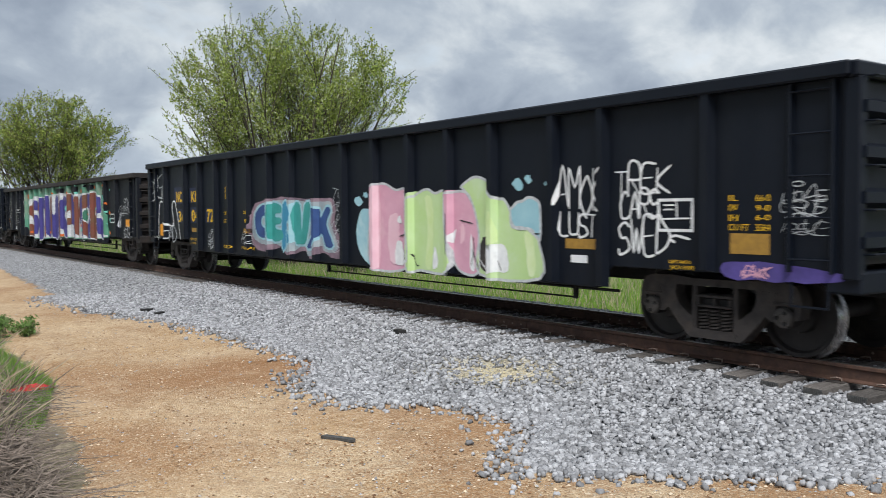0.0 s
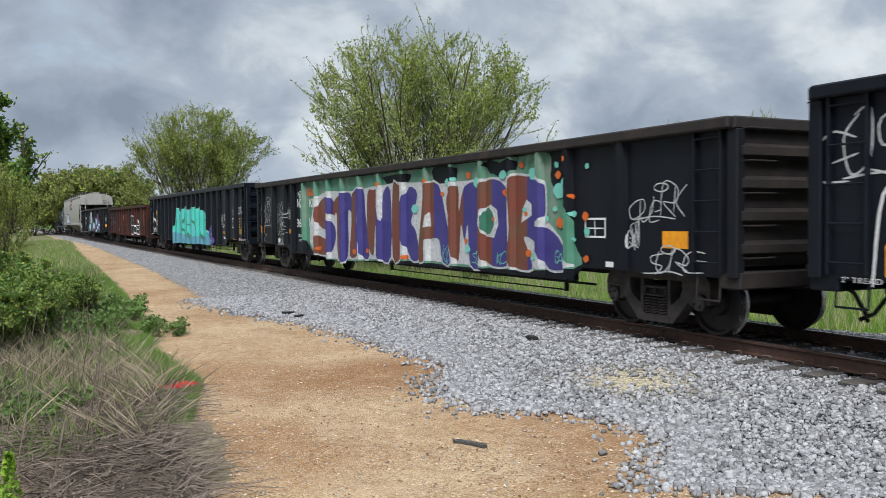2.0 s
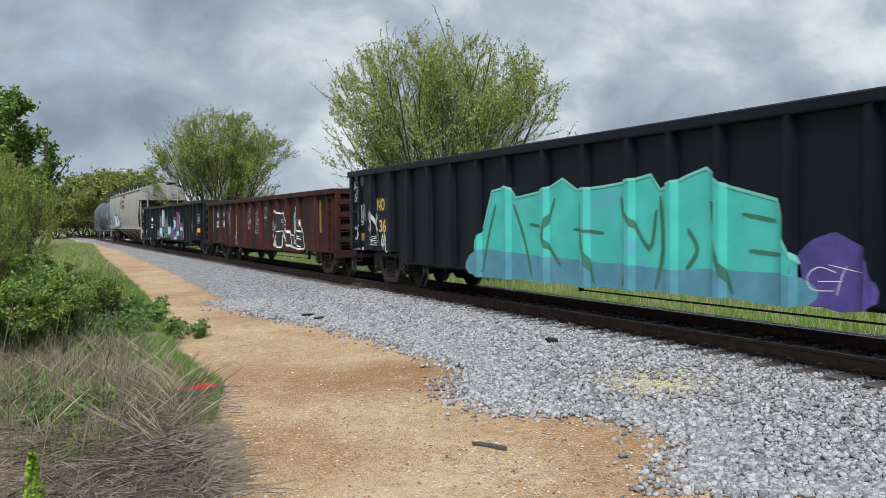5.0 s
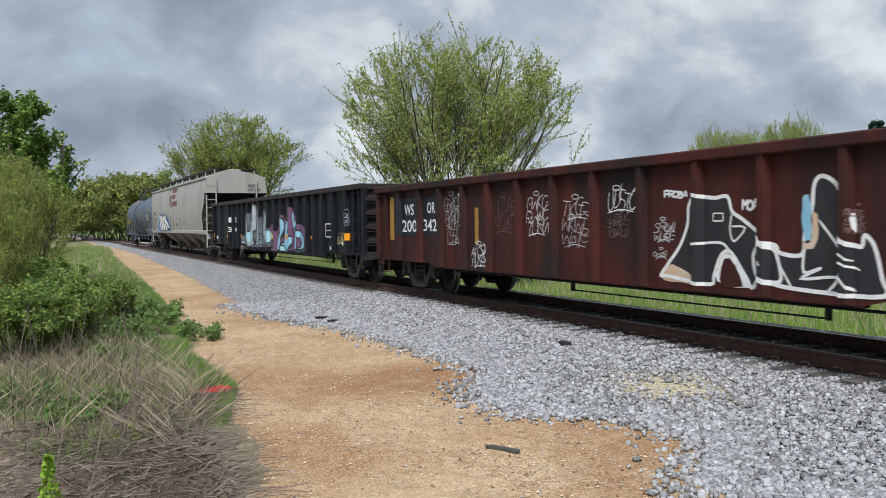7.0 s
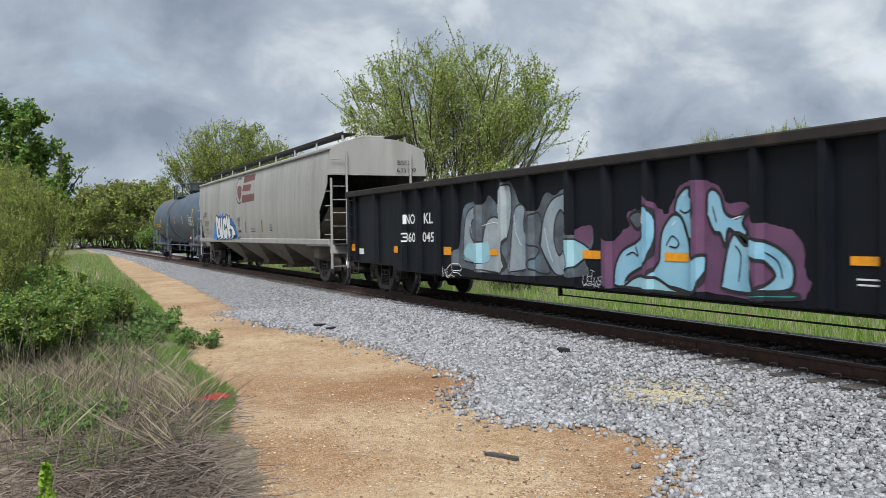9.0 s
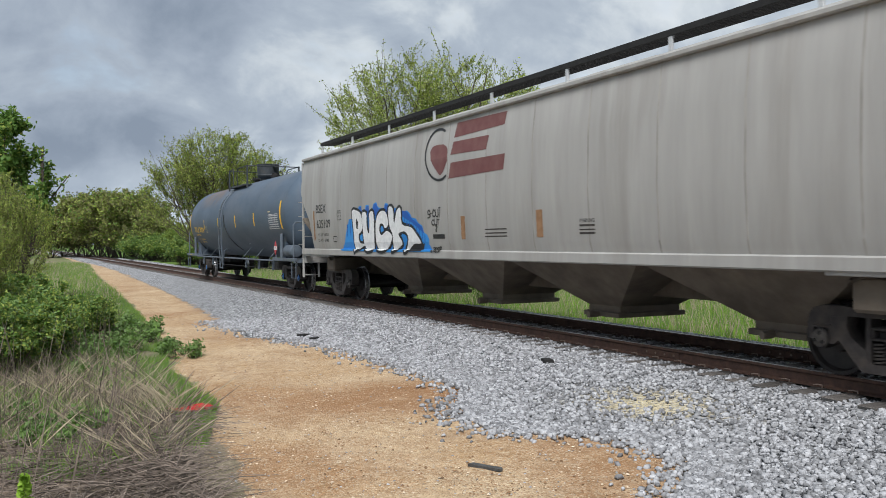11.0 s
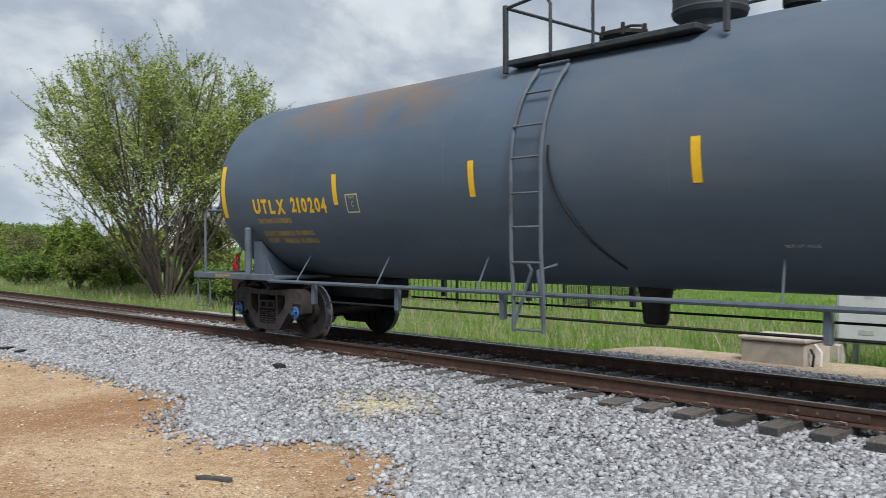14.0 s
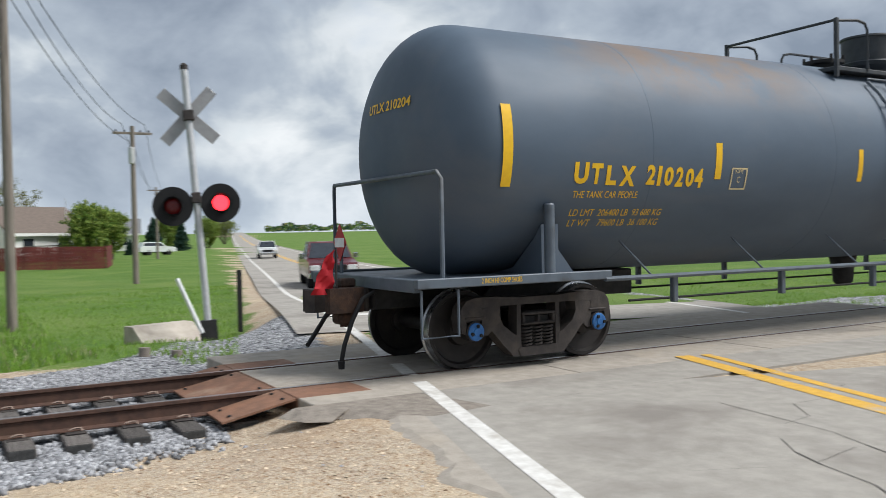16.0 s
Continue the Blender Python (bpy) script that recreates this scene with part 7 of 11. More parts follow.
def small_litter():
    x, y = polar(10.35, 10.1)
    c = thing("red_cloth", "crumpled red cloth scrap on the ground", "cloth", at=pose(x, y, float(height(x, y)) + 0.05, 0, 0, 20) @ Matrix.Diagonal((1.25, 1.25, 1.4, 1)))
    rng = np.random.default_rng(2)
    g = [[(0.30 * (i / 9 - 0.5) * 1.3, 0.13 * (k / 4 - 0.5) * 2 * (1 - 0.4 * abs(i / 9 - 0.5)), 0.015 + 0.035 * rng.random()) for k in range(5)] for i in range(10)]
    vs = [p for r in g for p in r]
    fs = [(i * 5 + k, i * 5 + k + 1, (i + 1) * 5 + k + 1, (i + 1) * 5 + k) for i in range(9) for k in range(4)]
    sh = Shape().add(vs, fs)
    sh.add([(a, b, d - 0.012) for a, b, d in vs], [f[::-1] for f in fs])
    part("fabric", sh, RED_CLOTH, c, "", 60)
    x, y = polar(29.14, 1.89 / math.tan(radians(14.38)))
    s = thing("wood_offcut", "flat grey wood offcut lying on the sand", "wood scrap", at=pose(x, y, float(height(x, y)), 0, 0, -62))
    part("board", Shape().prism([(-0.16, -0.03), (0.15, -0.035), (0.17, 0.0), (0.14, 0.03), (-0.15, 0.035)], 0.0, 0.022, "z"), TIE_END, s)
    for az, el, n in ((17.2, -6.07, 0), (18.0, -6.3, 1), (33.2, -8.3, 2)):
        d = 1.9 / math.tan(radians(-el))
        x, y = polar(az, d)
        r = thing("stone", "dark loose stone on the gravel", "stone", "loose stones", at=pose(x, y, float(height(x, y)), 0, 0, 40 * n))
        part("rock", Shape().prism([(-0.13, -0.06), (0.05, -0.08), (0.14, 0.0), (0.06, 0.07), (-0.09, 0.06)], -0.02, 0.07, "z"), CAST_DARK, r)
    x, y = polar(0.6, 6.4)
    g = thing("young_weed", "bright green upright young weed plant", "weed", at=pose(x, y, float(height(x, y))))
    part("stem", Shape().tube([(0, 0, 0), (0.01, 0, 0.2), (0.0, 0.02, 0.40)], [0.006, 0.005, 0.002], 5), WEED, g)
    rng = np.random.default_rng(12)
    u = rng.random(260)
    a = rng.random(260) * 6.283
    r = 0.07 * (1.1 - u) * rng.random(260) ** 0.5 + 0.012
    part("leaves", quads_mesh("leaves", np.stack([np.cos(a) * r, np.sin(a) * r, 0.04 + 0.40 * u], 1), 0.018 + 0.014 * rng.random(260), [LEAF_YOUNG], rng), None, g)


LEAF_YOUNG = leaf_mat("bright_young_leaves", (0.20, 0.36, 0.03), (0.27, 0.42, 0.06))
small_litter()


# ---- ballast ----
def ballast():
    """Loose grey stones heaped beside and between the rails."""
    rng = np.random.default_rng(21)
    n = 105000
    y = -2.2 + 24 * rng.random(n) ** 1.35
    ge = np.interp(y, [p[0] for p in GRAVEL_EDGE], [p[1] for p in GRAVEL_EDGE])
    fe = np.interp(y, [-2.7, -1.7, -0.6, 2.0], [14.4, 13.6, 13.0, 12.4])
    x = ge - 0.08 + (fe - ge) * rng.random(n) ** 1.25
    stray = rng.random(n) < 0.004
    x = np.where(stray, ge - np.abs(rng.normal(size=n)) * 0.35, x)
    x = np.where(rng.random(n) < 0.10, ge + rng.normal(size=n) * 0.26, x)
    keep = (np.abs(x - NEAR_RAIL) > 0.09) & (np.abs(x - FAR_RAIL) > 0.09) & (road_v(x, y) < -0.35)
    on_tie = (x > 8.02) & (x < 10.7) & (np.abs(((y + 2.45 + 0.243) % 0.487) - 0.243) < 0.12) & (y > -2.6)
    keep &= ~(on_tie & (rng.random(n) < 0.97))
    cream = np.exp(-(((x - 6.55) / 0.66) ** 2 + ((y - 7.9) / 0.95) ** 2))
    keep &= rng.random(n) > 0.95 * cream
    x, y = x[keep], y[keep]
    n = len(x)
    base = np.array([(-1, -1, -.6), (1, -1, -.6), (1, 1, -.6), (-1, 1, -.6), (-.6, -.6, .6), (.6, -.6, .6), (.6, .6, .6), (-.6, .6, .6)], float)
    s = 0.012 + 0.018 * rng.random((n, 1)) ** 1.5
    shape = base[None] * (0.75 + 0.5 * rng.random((n, 8, 3))) * (0.7 + 0.7 * rng.random((n, 1, 3))) * s[:, :, None]
    a, b = rng.random(n) * 6.283, rng.normal(size=n) * 0.6
    ca, sa, cb, sb = np.cos(a), np.sin(a), np.cos(b), np.sin(b)
    X, Y, Z = shape[..., 0], shape[..., 1], shape[..., 2]
    Y, Z = Y * cb[:, None] - Z * sb[:, None], Y * sb[:, None] + Z * cb[:, None]
    X, Y = X * ca[:, None] - Y * sa[:, None], X * sa[:, None] + Y * ca[:, None]
    z = height(x, y) + 0.006 + 0.018 * rng.random(n)
    v = np.stack([X + x[:, None], Y + y[:, None], Z + z[:, None]], -1).reshape(-1, 3)
    q = np.array([(0, 3, 2, 1), (4, 5, 6, 7), (0, 1, 5, 4), (1, 2, 6, 5), (2, 3, 7, 6), (3, 0, 4, 7)])
    f = (q[None] + 8 * np.arange(n)[:, None, None]).reshape(-1, 4)
    me = bpy.data.meshes.new("ballast")
    me.vertices.add(8 * n)
    me.vertices.foreach_set("co", v.ravel())
    me.loops.add(f.size)
    me.loops.foreach_set("vertex_index", f.ravel())
    me.polygons.add(len(f))
    me.polygons.foreach_set("loop_start", np.arange(len(f)) * 4)
    me.polygons.foreach_set("loop_total", np.full(len(f), 4))
    me.materials.append(STONE)
    me.update(calc_edges=True)
    tagged(new("ballast", me), "loose grey crushed stone ballast", "gravel", kind="stuff")


ballast()


def pebbles():
    """Small pale and brown pebbles strewn over the sandy track and the road's edge."""
    rng = np.random.default_rng(33)
    n = 52000
    r, a = 3.2 + 17 * rng.random(n) ** 1.7, np.radians(rng.uniform(2, 125, n))
    x, y = r * np.sin(a), r * np.cos(a)
    ge = np.interp(y, [p[0] for p in GRAVEL_EDGE], [p[1] for p in GRAVEL_EDGE])
    keep = (x > edge_of(y)) & (x < ge + 0.3) & (road_v(x, y) < -0.6)
    x, y = x[keep], y[keep]
    z = height(x, y) + 0.002
    n = len(x)
    base = np.array([(-1, -1, 0), (1, -1, 0), (1, 1, 0), (-1, 1, 0), (0, 0, 0.9)], float)
    s = 0.004 + 0.009 * rng.random((n, 1)) ** 2.2
    v = base[None] * (0.6 + 0.7 * rng.random((n, 5, 3))) * s[:, :, None]
    t = rng.random(n) * 6.283
    X = v[..., 0] * np.cos(t)[:, None] - v[..., 1] * np.sin(t)[:, None] + x[:, None]
    Y = v[..., 0] * np.sin(t)[:, None] + v[..., 1] * np.cos(t)[:, None] + y[:, None]
    co = np.stack([X, Y, v[..., 2] + z[:, None]], -1).reshape(-1, 3)
    q = np.array([(0, 1, 4), (1, 2, 4), (2, 3, 4), (3, 0, 4)])
    f = (q[None] + 5 * np.arange(n)[:, None, None]).reshape(-1, 3)
    me = bpy.data.meshes.new("pebbles")
    me.vertices.add(5 * n)
    me.vertices.foreach_set("co", co.ravel())
    me.loops.add(f.size)
    me.loops.foreach_set("vertex_index", f.ravel())
    me.polygons.add(len(f))
    me.polygons.foreach_set("loop_start", np.arange(len(f)) * 3)
    me.polygons.foreach_set("loop_total", np.full(len(f), 3))
    kind = rng.choice(3, n, p=[0.42, 0.42, 0.16])
    kind = np.where((y < 1.0) & (rng.random(n) < 0.75), 0, kind)
    me.polygons.foreach_set("material_index", np.repeat(kind, 4).astype(np.int32))
    for m in (PEBBLE_PALE, PEBBLE_BROWN, STONE):
        me.materials.append(m)
    me.update(calc_edges=True)
    tagged(new("pebbles", me), "small pale and brown pebbles strewn on sand", "gravel", kind="stuff")


PEBBLE_PALE = surf("pale_pebble", (0.53, 0.435, 0.325), (0.44, 0.35, 0.25), 20.0, 0.85, 0, 0.0, rnd=0.4, island=True)
PEBBLE_BROWN = surf("brown_pebble", (0.24, 0.13, 0.062), (0.17, 0.09, 0.045), 20.0, 0.85, 0, 0.0, rnd=0.4, island=True)
pebbles()
# ---- lettering and paint on the cars ----
PINK_PALE = surf("pale_pink_spray", (0.72, 0.50, 0.56), (0.66, 0.40, 0.47), 2.0, 0.6, 0, 0.03)
LIME_PALE = surf("pale_lime_spray", (0.60, 0.70, 0.42), (0.50, 0.64, 0.28), 2.0, 0.6, 0, 0.03)
STEEL_BLUE = surf("faded_steel_blue_spray", (0.16, 0.24, 0.30), (0.30, 0.34, 0.36), 2.2, 0.6, 0, 0.03, (0.10, 0.15, 0.20), 1.2)
SPRAY_PALE = surf("faded_pale_spray", (0.36, 0.40, 0.42), (0.22, 0.27, 0.30), 2.2, 0.6, 0, 0.03)
SPRAY_DIM = surf("thin_worn_spray", (0.17, 0.11, 0.10), (0.10, 0.05, 0.045), 3.0, 0.65, 0, 0.03)
TAN_SPRAY = surf("tan_spray", (0.50, 0.34, 0.22), (0.58, 0.50, 0.42), 2.0, 0.6, 0, 0.03)
PINK = surf("pink_spray", (0.62, 0.34, 0.43), (0.55, 0.28, 0.37), 2.0, 0.6, 0, 0.03, (0.68, 0.45, 0.50), 1.0)
LIME = surf("lime_spray", (0.42, 0.58, 0.25), (0.48, 0.62, 0.34), 2.0, 0.6, 0, 0.03, (0.50, 0.62, 0.45), 1.0)
SKY_BLUE = surf("sky_blue_spray", (0.24, 0.45, 0.52), (0.30, 0.50, 0.56), 3.0, 0.6, 0, 0.03, (0.45, 0.60, 0.62), 1.2)
ICE_BLUE = surf("ice_blue_spray", (0.20, 0.42, 0.56), (0.26, 0.48, 0.60), 2.0, 0.6, 0, 0.03, (0.14, 0.33, 0.46), 1.4)
NAVY = surf("navy_spray", (0.025, 0.055, 0.17), (0.035, 0.08, 0.22), 3.0, 0.55, 0, 0.03)
OCEAN = surf("ocean_blue_spray", (0.03, 0.19, 0.33), (0.05, 0.25, 0.40), 3.0, 0.55, 0, 0.03)
TEAL = surf("teal_spray", (0.03, 0.24, 0.22), (0.05, 0.30, 0.28), 3.0, 0.55, 0, 0.03)
TURQUOISE = surf("turquoise_spray", (0.05, 0.42, 0.36), (0.07, 0.50, 0.44), 2.0, 0.6, 0, 0.03, (0.12, 0.32, 0.45), 1.3)
SEA = surf("sea_green_spray", (0.14, 0.48, 0.40), (0.18, 0.52, 0.45), 3.0, 0.6, 0, 0.03)
JADE = surf("green_spray", (0.055, 0.20, 0.125), (0.10, 0.26, 0.19), 1.6, 0.6, 0, 0.03, (0.20, 0.25, 0.20), 1.3, (0.5, 0.66))
JADE_DARK = surf("dark_jade_spray", (0.03, 0.13, 0.085), (0.05, 0.18, 0.12), 2.0, 0.6, 0, 0.03)
VIOLET = surf("violet_spray", (0.040, 0.034, 0.165), (0.052, 0.044, 0.20), 2.0, 0.55, 0, 0.03)
PURPLE = surf("faded_purple_spray", (0.10, 0.07, 0.30), (0.06, 0.045, 0.18), 3.0, 0.6, 0, 0.03)
PLUM = surf("plum_spray", (0.15, 0.065, 0.13), (0.10, 0.05, 0.10), 2.0, 0.6, 0, 0.03)
BROWN_RED = surf("brown_red_spray", (0.165, 0.045, 0.032), (0.13, 0.055, 0.034), 2.0, 0.55, 0, 0.03, (0.12, 0.075, 0.042), 0.9, (0.5, 0.7))
ORANGE = surf("orange_spray", (0.58, 0.13, 0.02), (0.48, 0.10, 0.02), 4.0, 0.55, 0, 0.03)
INK = surf("black_spray", (0.014, 0.015, 0.018), (0.022, 0.023, 0.026), 4.0, 0.6, 0, 0.03)
SPRAY_PINK = surf("pale_pink_haze_paint", (0.30, 0.20, 0.24), (0.14, 0.10, 0.13), 3.0, 0.65, 0, 0.03)
SPRAY_GREY = surf("grey_fill_paint", (0.11, 0.13, 0.15), (0.06, 0.07, 0.085), 3.0, 0.65, 0, 0.03, (0.12, 0.22, 0.30), 1.2)
BLUE_PIECE = surf("bright_blue_spray", (0.02, 0.20, 0.55), (0.03, 0.25, 0.62), 2.0, 0.55, 0, 0.03, (0.02, 0.12, 0.40), 1.5)
MAROON = surf("faded_maroon_marking", (0.13, 0.045, 0.045), (0.17, 0.08, 0.075), 4.0, 0.6, 0, 0.03)
RUST_STAIN = surf("rust_orange_patch", (0.30, 0.17, 0.09), (0.22, 0.12, 0.06), 8.0, 0.75, 0, 0.05)
NAVY_BLUE = surf("deep_blue_spray", (0.012, 0.085, 0.34), (0.015, 0.10, 0.42), 3.0, 0.55, 0, 0.03)
OCEAN_PALE = surf("pale_teal_blue_spray", (0.10, 0.28, 0.36), (0.07, 0.22, 0.30), 3.0, 0.6, 0, 0.03)
DARK_PATCH = surf("blackened_number_patch", (0.0065, 0.009, 0.018), (0.010, 0.012, 0.020), 4.0, 0.5, 0, 0.03)
NAVY_PATCH = surf("dark_number_patch", (0.010, 0.016, 0.058), (0.012, 0.018, 0.042), 4.0, 0.5, 0, 0.03)
PALE_YELLOW = surf("pale_yellow_marking", (0.60, 0.50, 0.28), (0.50, 0.42, 0.24), 8.0, 0.55, 0, 0.02)
RIBS = {car_a[0]: A_RIBS, car_b[0]: B_RIBS, car_c[0]: C_RIBS, car_d[0]: D_RIBS, car_e[0]: E_RIBS}
ENDS = {car_a[0]: (4.42, 25.36), car_b[0]: (26.60, 47.78), car_c[0]: (49.20, 70.05), car_d[0]: (71.35, 88.98), car_e[0]: (90.15, 111.3)}
HOP_Z, HOP_X = [1.24, 1.42, 1.43, 1.60, 2.4, 3.3, 3.98, 4.06], [-1.585, -1.585, -1.525, -1.56, -1.60, -1.58, -1.50, -1.47]


def lay_on(car_yc, tris, lift):
    """Cut flat paint, given as triangles of (y, z), where the car's side steps or bends, and lay it on."""
    car, yc = car_yc
    bm = bmesh.new()
    seen = {}
    for tri in tris:
        vs = []
        for p in tri:
            key = (round(p[0], 4), round(p[1], 4), round(p[2], 5) if len(p) > 2 else 0.0)
            if key not in seen:
                seen[key] = bm.verts.new((-key[2], key[0] - yc, key[1]))
            vs.append(seen[key])
        if len(set(vs)) == 3:
            try:
                bm.faces.new(vs)
            except ValueError:
                pass
    lo, hi = min(v.co.y for v in bm.verts), max(v.co.y for v in bm.verts)
    zlo, zhi = min(v.co.z for v in bm.verts), max(v.co.z for v in bm.verts)

    def cut(b, p, n, inner=False, outer=False):
        bmesh.ops.bisect_plane(b, geom=b.verts[:] + b.edges[:] + b.faces[:], plane_co=p, plane_no=n, clear_inner=inner, clear_outer=outer)

    out = Shape()
    if car in RIBS:
        bands, at = [], ENDS[car][0] - yc + 0.03
        for r in sorted(r - yc for r in RIBS[car]):
            bands += [(at, r - 0.085, -1.42, -1.42), (r - 0.085, r - 0.05, -1.42, -1.53), (r - 0.05, r + 0.05, -1.53, -1.53), (r + 0.05, r + 0.085, -1.53, -1.42)]
            at = r + 0.085
        bands.append((at, ENDS[car][1] - yc - 0.03, -1.42, -1.42))
        for a, b, xa, xb in bands:
            if b <= lo or a >= hi:
                continue
            c = bm.copy()
            if a > lo:
                cut(c, (0, a, 0), (0, 1, 0), inner=True)
            if b < hi:
                cut(c, (0, b, 0), (0, 1, 0), outer=True)
            c.verts.index_update()
            out.add([(xa + (xb - xa) * (v.co.y - a) / (b - a) - lift + v.co.x, v.co.y, v.co.z) for v in c.verts], [tuple(v.index for v in f.verts) for f in c.faces])
            c.free()
    else:
        zs = HOP_Z if car is car_f[0] else np.arange(1.2, 4.1, 0.09)
        for z in zs:
            if zlo < z < zhi:
                cut(bm, (0, 0, z), (0, 0, 1))
        bm.verts.index_update()
        face = (lambda z: float(np.interp(z, HOP_Z, HOP_X))) if car is car_f[0] else tank_x
        out.add([(face(v.co.z) - lift + v.co.x, v.co.y, v.co.z) for v in bm.verts], [tuple(v.index for v in f.verts) for f in bm.faces])
    bm.free()
    return out


def put_paint(car_yc, tris, mat, name, lift):
    sh = lay_on(car_yc, tris, lift)
    if not sh.f:
        return None
    joined, where, vs = {}, [], []
    for v in sh.v:
        key = tuple(round(c, 3) for c in v)
        if key not in joined:
            joined[key] = len(vs)
            vs.append(v)
        where.append(joined[key])
    faces = [tuple(dict.fromkeys(where[i] for i in f)) for f in sh.f]
    me = bpy.data.meshes.new(name)
    me.from_pydata(vs, [], [f for f in faces if len(f) > 2])
    me.materials.append(mat)
    me.validate()
    me.update()
    ob = new(name, me)
    ob.parent = car_yc[0]
    return ob


LETTERS = {}


def letters(text, bold):
    """Triangles of a text in the built-in face, with its bounds."""
    if (text, bold) not in LETTERS:
        cu = bpy.data.curves.new("letters", "FONT")
        cu.body, cu.offset, cu.resolution_u = text, bold, 3
        ob = new("letters", cu)
        dg = bpy.context.evaluated_depsgraph_get()
        dg.update()
        me = bpy.data.meshes.new_from_object(ob.evaluated_get(dg))
        bm = bmesh.new()
        bm.from_mesh(me)
        bmesh.ops.triangulate(bm, faces=bm.faces[:])
        tris = [[(v.co.x, v.co.y) for v in f.verts] for f in bm.faces]
        bm.free()
        bpy.data.objects.remove(ob)
        bpy.data.curves.remove(cu)
        bpy.data.meshes.remove(me)
        xs = [p[0] for t in tris for p in t]
        ys = [p[1] for t in tris for p in t]
        LETTERS[text, bold] = (tris, min(xs), max(xs), min(ys), max(ys))
    return LETTERS[text, bold]


def write(car_yc, text, ya, yb, z0, z1, mat, bold=0.0, name="lettering", lift=0.004, shear=0.0):
    """Text filling a box on the side: ya is where it begins, yb where it ends."""
    tris, x0, x1, t0, t1 = letters(text, bold)
    def to(p):
        v = (p[1] - t0) / (t1 - t0)
        return (ya + (yb - ya) * ((p[0] - x0) / (x1 - x0) + shear * (v - 0.5) * 0.3), z0 + (z1 - z0) * v)
    return put_paint(car_yc, [[to(p) for p in t] for t in tris], mat, name, lift)


def plate(car_yc, ya, yb, z0, z1, mat, name="plate", lift=0.004):
    return put_paint(car_yc, [[(ya, z0), (yb, z0), (yb, z1)], [(ya, z0), (yb, z1), (ya, z1)]], mat, name, lift)


def outline_box(car_yc, ya, yb, z0, z1, mat, w, name):
    return stroke(car_yc, [(ya, z0), (yb, z0), (yb, z1), (ya, z1), (ya, z0)], mat, w, name, 0.006, False)


def smooth_line(pts, n=5, closed=False):
    """A flowing line through the points."""
    out, m = [], len(pts)
    for i in range(m if closed else m - 1):
        p = [pts[(i + k) % m] if closed else pts[min(max(i + k, 0), m - 1)] for k in (-1, 0, 1, 2)]
        for k in range(n):
            t = k / n
            out.append(tuple(0.5 * (2 * p[1][a] + (p[2][a] - p[0][a]) * t + (2 * p[0][a] - 5 * p[1][a] + 4 * p[2][a] - p[3][a]) * t * t + (3 * p[1][a] - p[0][a] - 3 * p[2][a] + p[3][a]) * t ** 3) for a in (0, 1)))
    return out if closed else out + [pts[-1]]


def stroke(car_yc, pts, mat, w, name="paint_stroke", lift=0.008, soft=True):
    """A sprayed line: one ribbon with mitred bends that thins at its ends."""
    line = smooth_line(pts, 4) if soft else pts
    line = [p for i, p in enumerate(line) if i == 0 or math.dist(p, line[i - 1]) > 1e-4]
    return put_paint(car_yc, ribbon(line, w, 0.55 if soft else 1.0), mat, name, lift)


def ribbon(line, w, end=1.0, rise=0.0):
    n, rim = len(line), []
    for i, p in enumerate(line):
        d = []
        for a, b in ((i - 1, i), (i, i + 1)):
            if a >= 0 and b < n:
                L = math.dist(line[a], line[b])
                d.append(((line[b][0] - line[a][0]) / L, (line[b][1] - line[a][1]) / L))
        ty, tz = sum(v[0] for v in d), sum(v[1] for v in d)
        L = math.hypot(ty, tz)
        if L < 0.25:
            ty, tz, L = d[-1][0], d[-1][1], 1.0
        ty, tz = ty / L, tz / L
        grow = min(1 / max(abs(ty * d[-1][0] + tz * d[-1][1]), 0.5), 1.6)
        h = w / 2 * grow * (end if i in (0, n - 1) else 1.0)
        up = rise + 0.0016 * i / n
        rim.append(((p[0] - tz * h, p[1] + ty * h, up), (p[0] + tz * h, p[1] - ty * h, up)))
    return [t for (a, b), (c, d) in zip(rim, rim[1:]) for t in ([a, b, d], [a, d, c])]


def blob(car_yc, pts, mat, name="paint_patch", lift=0.004, spray=0.03, seed=1):
    """A filled patch of paint with a flowing, slightly ragged edge."""
    rng = random.Random(seed)
    line = smooth_line(pts, 4, True) if spray else pts
    line = [(y + rng.gauss(0, spray * 0.25), z + rng.gauss(0, spray * 0.25)) for y, z in line] if spray else line
    bm = bmesh.new()
    try:
        f = bm.faces.new([bm.verts.new((0, y, z)) for y, z in line])
        f.normal_update()
        bmesh.ops.triangulate(bm, faces=[f])
        tris = [[(v.co.y, v.co.z) for v in g.verts] for g in bm.faces]
    finally:
        bm.free()
    return put_paint(car_yc, tris, mat, name, lift)


